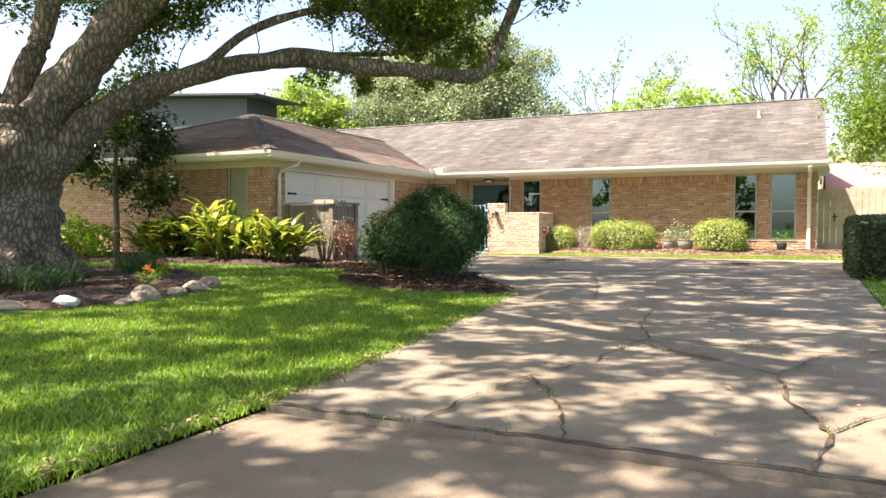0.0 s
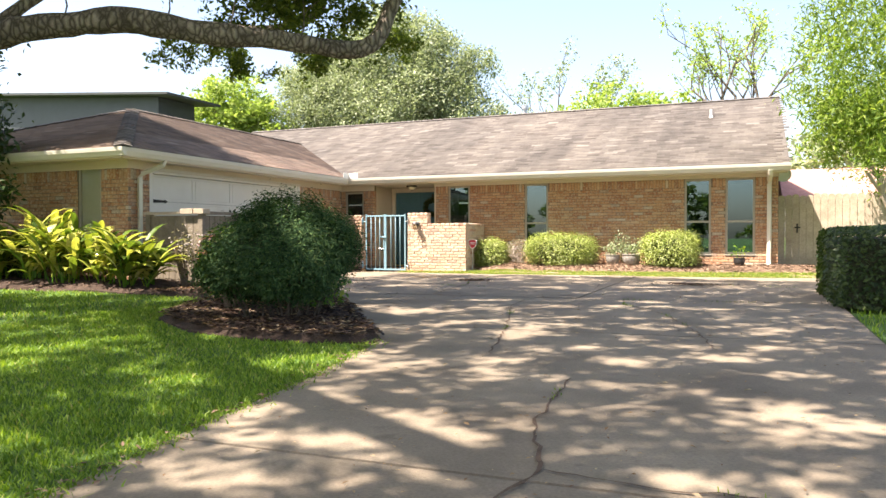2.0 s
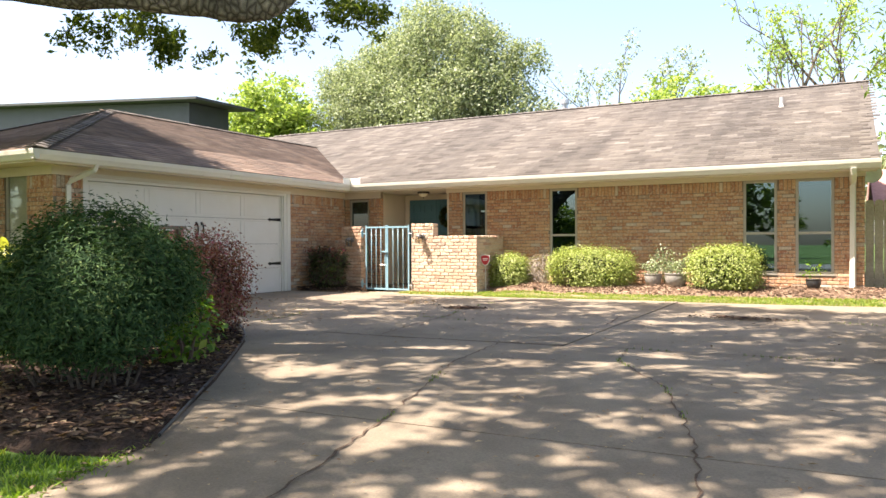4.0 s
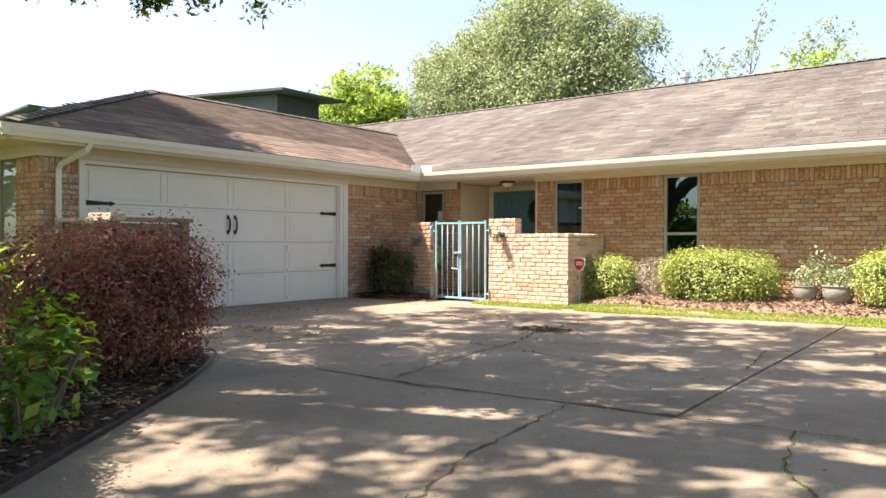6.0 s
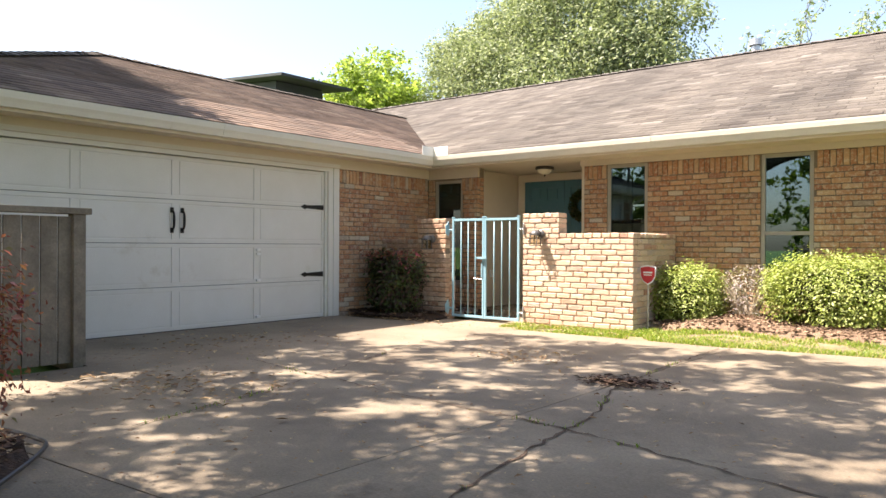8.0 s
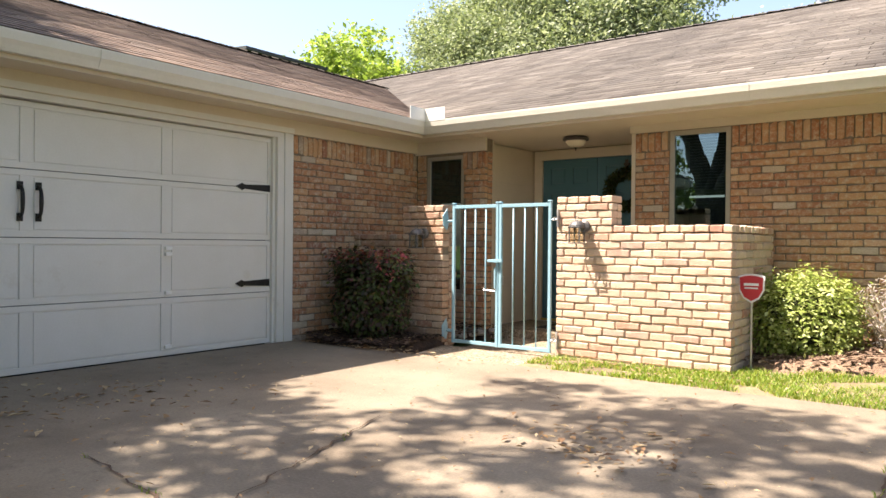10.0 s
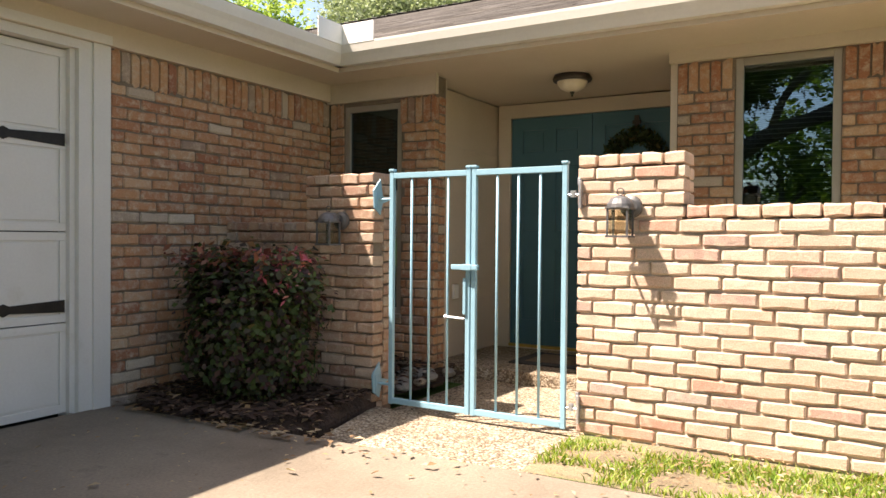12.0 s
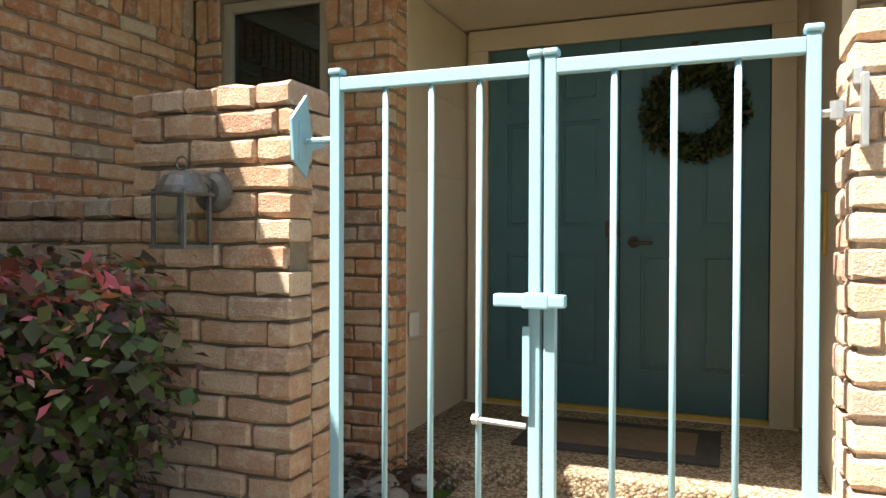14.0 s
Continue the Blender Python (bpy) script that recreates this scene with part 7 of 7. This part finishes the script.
flat_leaves("straw", x, y, 0.028, M_litter, "dry straw and leaves before the low wall", "leaf litter", 0.02)
x, y = rng.normal(-9.3, 0.5, 260), 18.2 + np.abs(rng.normal(0, 0.18, 260))
flat_leaves("fallen_leaves", x, y, 0.045, M_litter, "dry leaves blown against the pier bed", "leaf litter")
x, y = scatter(rng, BED_PIER, 90)
flat_leaves("fallen_leaves", x, y, 0.045, M_litter, "dry fallen leaves by the pier", "leaf litter", 0.06, bed=True)
x, y = scatter(rng, drive_outline, 3200)
near = rng.random(len(x)) < np.clip(0.25 + 0.5 * np.exp(-((x + 6.5) ** 2 + (y - 14) ** 2) / 6), 0, 1)
flat_leaves("fallen_leaves", x[near], y[near], 0.036, M_litter, "dry leaves scattered on the driveway", "leaf litter")
x, y = scatter(rng, drive_outline, 14000)
near = rng.random(len(x)) < np.clip(0.35 + 0.65 * np.exp(-((x + 7.0) ** 2 + (y - 13.5) ** 2) / 9), 0, 1)
flat_leaves("leaf_specks", x[near], y[near], 0.021, M_litter, "small dry leaf scraps scattered on the driveway", "leaf litter", 0.008)
for px, py, sx, sy, n in ((-4.92, 16.03, 0.15, 0.10, 420), (-1.05, 16.25, 0.24, 0.10, 420), (-6.1, 16.6, 0.25, 0.2, 120), (-8.9, 15.6, 0.4, 0.5, 160), (-7.3, 13.9, 0.45, 0.3, 240)):
    flat_leaves("leaf_pile", rng.normal(px, sx, n), rng.normal(py, sy, n), 0.05, M_litter if n < 400 else M_chip, "patch of brown leaf litter on the driveway", "leaf litter")

edge = np.array([(-2.72, 0.2), (-2.36, 1.75), (-2.30, 3.1), (-2.32, 3.9), (-2.5, 5.3), (-2.72, 7.2), (-3.02, 8.66)])
t = rng.uniform(0, 6, 1500)
i = t.astype(int)
p = edge[i] + (edge[i + 1] - edge[i]) * (t - i)[:, None]
x, y = p[:, 0] + rng.normal(0, 0.05, 1500), p[:, 1]
flat_leaves("edge_litter", x[:500], y[:500], 0.035, M_palechip, "dry leaves and thatch along the lawn edge", "leaf litter", 0.004)
x, y = p[:, 0] + rng.normal(0.0, 0.06, 1500), p[:, 1] + rng.normal(0, 0.05, 1500)
tagged(blades("edge_grass", x, y, ground_z(x, y) - 0.02, 0.05, 0.010, M_grass, rng, 1.4), "ragged grass creeping over the drive edge", "grass", kind="stuff")

# ---------------------------------------------------------------- low entrance walls
low_right = structure(part("wall_low_right", boxes((-7.711, -7.219, 19.133, 19.325, -0.1, 1.43), (-7.219, -6.239, 19.133, 19.325, -0.1, 1.175), (-6.43, -6.234, 19.325, 20.42, -0.1, 1.175)), M_wmortar), "low wall of tumbled pinkish-tan brick with a taller pier", "wall")
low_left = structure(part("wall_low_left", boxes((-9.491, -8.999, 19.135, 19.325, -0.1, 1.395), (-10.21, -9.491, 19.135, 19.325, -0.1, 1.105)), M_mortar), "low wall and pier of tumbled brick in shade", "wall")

COURSE, LENGTH = 0.0675, 0.203
rb = random.Random(77)


def brick_shape(rough, worn):
    """Corners of a brick: x along, y outward, z up, each from 0 to 1; a flat front with narrow worn edges."""
    j = lambda a: rb.uniform(-a, a)
    xs, zs = (0.0, 0.045, 0.5, 0.955, 1.0), (0.0, 0.13, 0.87, 1.0)
    nx, nz = len(xs), len(zs)
    verts, faces = [], []
    for k, z in enumerate(zs):
        for i, x in enumerate(xs):
            rim, corner = i in (0, nx - 1) or k in (0, nz - 1), i in (0, nx - 1) and k in (0, nz - 1)
            dx = j(0.008) + (0.012 if corner and i == 0 else -0.012 if corner else 0)
            dz = j(rough) + (rough if corner and k == 0 else -rough if corner else 0)
            verts.append((x + dx, (worn if rim else 1.0) - (0.02 if corner else 0) + j(0.012 if rim else 0.008), z + dz))
    for k in range(nz - 1):
        for i in range(nx - 1):
            q = k * nx + i
            faces.append((q, q + nx, q + nx + 1, q + 1))
    loop = [i for i in range(nx)] + [nx - 1 + nx * k for k in range(1, nz)] + [nx * (nz - 1) + i for i in range(nx - 2, -1, -1)] + [nx * k for k in range(nz - 2, 0, -1)]
    base = len(verts)
    verts += [(verts[q][0], 0.0, verts[q][2]) for q in loop]
    for m in range(len(loop)):
        n = (m + 1) % len(loop)
        faces.append((loop[m], loop[n], base + n, base + m))
    return np.array(verts), faces


SMOOTH_SHAPES, ROUGH_SHAPES = [brick_shape(0.06, 0.92) for _ in range(12)], [brick_shape(0.085, 0.92) for _ in range(26)]


def shape_meshes(shapes, mat):
    out = []
    for v, f in shapes:
        me = bpy.data.meshes.new("brick")
        me.from_pydata([tuple(p) for p in v], [], f)
        me.materials.append(mat)
        out.append(me)
    return out


MESH_HOUSE, MESH_WALL, MESH_PIER = shape_meshes([brick_shape(0.085, 0.88) for _ in range(20)], M_brick), shape_meshes(ROUGH_SHAPES, M_wbrick), shape_meshes(ROUGH_SHAPES, M_wbrick_shade)


class Run:
    """Collects bricks of one wall: as objects under the wall, or joined into one part."""

    def __init__(self, wall, meshes=None, shapes=None):
        self.wall, self.meshes, self.shapes = wall, meshes, shapes
        self.verts, self.faces = [], []

    def add(self, m):
        if self.meshes:
            ob = new("brick", rb.choice(self.meshes))
            ob.parent = self.wall
            ob.matrix_basis = m
            return
        v, f = rb.choice(self.shapes)
        M = np.array(m)
        base = len(self.verts)
        self.verts.extend((v @ M[:3, :3].T + M[:3, 3]).tolist())
        self.faces.extend([tuple(base + i for i in q) for q in f])

    def close(self):
        if self.verts:
            me = bpy.data.meshes.new("bricks")
            me.from_pydata(self.verts, [], self.faces)
            me.materials.append(M_brick_joined)
            ob = new("bricks", me)
            ob.parent = self.wall
            tagged(ob, kind="stuff")


def lay(run, origin, u, length, z0, z1, holes=(), depth=0.06, loose=0.002, cap=False, soldier=False, shift=0, pick=None):
    """Courses from z0 to z1 on a face; u runs to the right as seen from outside."""
    u = Vector((u[0], u[1], 0)).normalized()
    n = Vector((u.y, -u.x, 0))
    rot = Matrix((u, n, Vector((0, 0, 1)))).transposed().to_4x4()
    o = Vector((origin[0], origin[1], 0))

    def put(a, b, z, h, dep=depth):
        if b - a < 0.035 or (pick and not pick((a + b) / 2)):
            return
        out = rb.uniform(-loose, loose)
        p = o + u * (a + 0.0045) + n * (out - dep) + Vector((0, 0, z + 0.0045))
        tilt = Matrix.Rotation(rb.uniform(-1, 1) * loose * 1.2, 4, "Y")
        run.add(Matrix.Translation(p) @ rot @ tilt @ Matrix.Diagonal((b - a - 0.008, dep, h - 0.010, 1)))

    top = z1 - (0.195 if soldier else 0)
    rows = round((top - z0) / COURSE)
    pitch = (top - z0) / rows
    for r in range(rows):
        z = z0 + r * pitch
        last = cap and r == rows - 1
        L = 0.112 if last else LENGTH
        a = -(((r + shift) % 2) * L * rb.uniform(0.4, 0.6)) - 0.003 - (rb.uniform(0, 0.03) if loose > 0.004 else 0)
        spans = [(0.0, length)]
        for h in holes:
            if h[2] < z + pitch * 0.6 and h[3] > z + pitch * 0.4:
                spans = [q for s0, s1 in spans for q in ((s0, min(s1, h[0])), (max(s0, h[1]), s1)) if q[1] - q[0] > 0.03]
        while a < length:
            b = a + L * (rb.uniform(0.9, 1.1) if loose > 0.004 else rb.uniform(0.97, 1.03))
            for s0, s1 in spans:
                lo, hi = max(a, s0), min(b, s1)
                if hi - lo > 0.035:
                    put(lo, hi, z, pitch, 0.195 if last else depth)
            a = b
    if soldier:
        a = 0.0
        while a < length - 0.03:
            b = min(a + 0.0675 * rb.uniform(0.95, 1.05), length)
            if not any(h[0] < (a + b) / 2 < h[1] and h[3] > top + 0.08 for h in holes):
                if not pick or pick((a + b) / 2):
                    out = rb.uniform(-loose, loose)
                    p = o + u * (a + 0.0045) + n * (out - depth) + Vector((0, 0, top + 0.004))
                    run.add(Matrix.Translation(p) @ rot @ Matrix.Diagonal((b - a - 0.009, depth, 0.185, 1)))
            a = b


# tumbled brick of the entrance walls
run = Run(low_right, MESH_WALL)
lay(run, (-7.73, 19.115), (1, 0), 1.51, 0.10, 1.1785, depth=0.10, loose=0.0045)
lay(run, (-7.73, 19.115), (1, 0), 0.53, 1.1785, 1.50, depth=0.10, loose=0.0045, cap=True)
lay(run, (-7.20, 19.115), (1, 0), 0.98, 1.1785, 1.246, depth=0.10, loose=0.0045, cap=True)
lay(run, (-6.22, 19.215), (0, 1), 1.19, 0.10, 1.246, depth=0.09, loose=0.004, cap=True)
lay(run, (-7.73, 19.34), (0, -1), 0.125, 0.10, 1.43, depth=0.05, loose=0.004)
lay(run, (-7.20, 19.215), (0, 1), 0.10, 1.246, 1.43, depth=0.05, loose=0.004)
# left wall in the browner brick that carries its shade
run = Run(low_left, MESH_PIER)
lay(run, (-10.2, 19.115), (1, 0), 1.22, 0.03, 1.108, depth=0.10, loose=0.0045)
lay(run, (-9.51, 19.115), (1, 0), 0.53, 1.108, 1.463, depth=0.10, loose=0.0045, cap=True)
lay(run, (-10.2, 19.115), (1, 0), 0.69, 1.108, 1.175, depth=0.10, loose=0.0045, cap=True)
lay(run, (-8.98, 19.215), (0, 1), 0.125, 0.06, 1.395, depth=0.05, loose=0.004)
# house brick
run = Run(wall_garage, MESH_HOUSE)
lay(run, (-10.2, 18.245), (0, 1), 1.965, 0.08, 2.146, soldier=True)
run.close()
run = Run(wall_garage, None, SMOOTH_SHAPES)
lay(run, (-10.2, 12.96), (0, 1), 0.44, 0.08, 2.146, soldier=True)
run.close()
run = Run(wall_entry, MESH_HOUSE)
lay(run, (-10.2, 20.2), (1, 0), 0.98, 0.08, 2.13, [(0.14, 0.68, 0.5, 2.3)], soldier=True)
lay(run, (-9.22, 20.262), (0, 1), 0.10, 0.08, 2.13)
holes = [(a + 7.54, b + 7.54, WBOT - 0.03, 2.4) for a, b in WINDOWS.values()]
run = Run(wall_front, MESH_HOUSE)
lay(run, (-7.54, 20.41), (1, 0), 7.99, 0.15, 2.205, holes, soldier=True, pick=lambda a: a < 2.35)
run = Run(wall_front, None, SMOOTH_SHAPES)
lay(run, (-7.54, 20.41), (1, 0), 7.99, 0.15, 2.205, holes, soldier=True, pick=lambda a: a >= 2.35)
run.close()
run = Run(wall_garage_front, None, SMOOTH_SHAPES)
lay(run, (-17.4, 12.9), (1, 0), 7.2, 0.08, 2.146, [(5.98, 6.55, 0.52, 2.4)], soldier=True)
run.close()
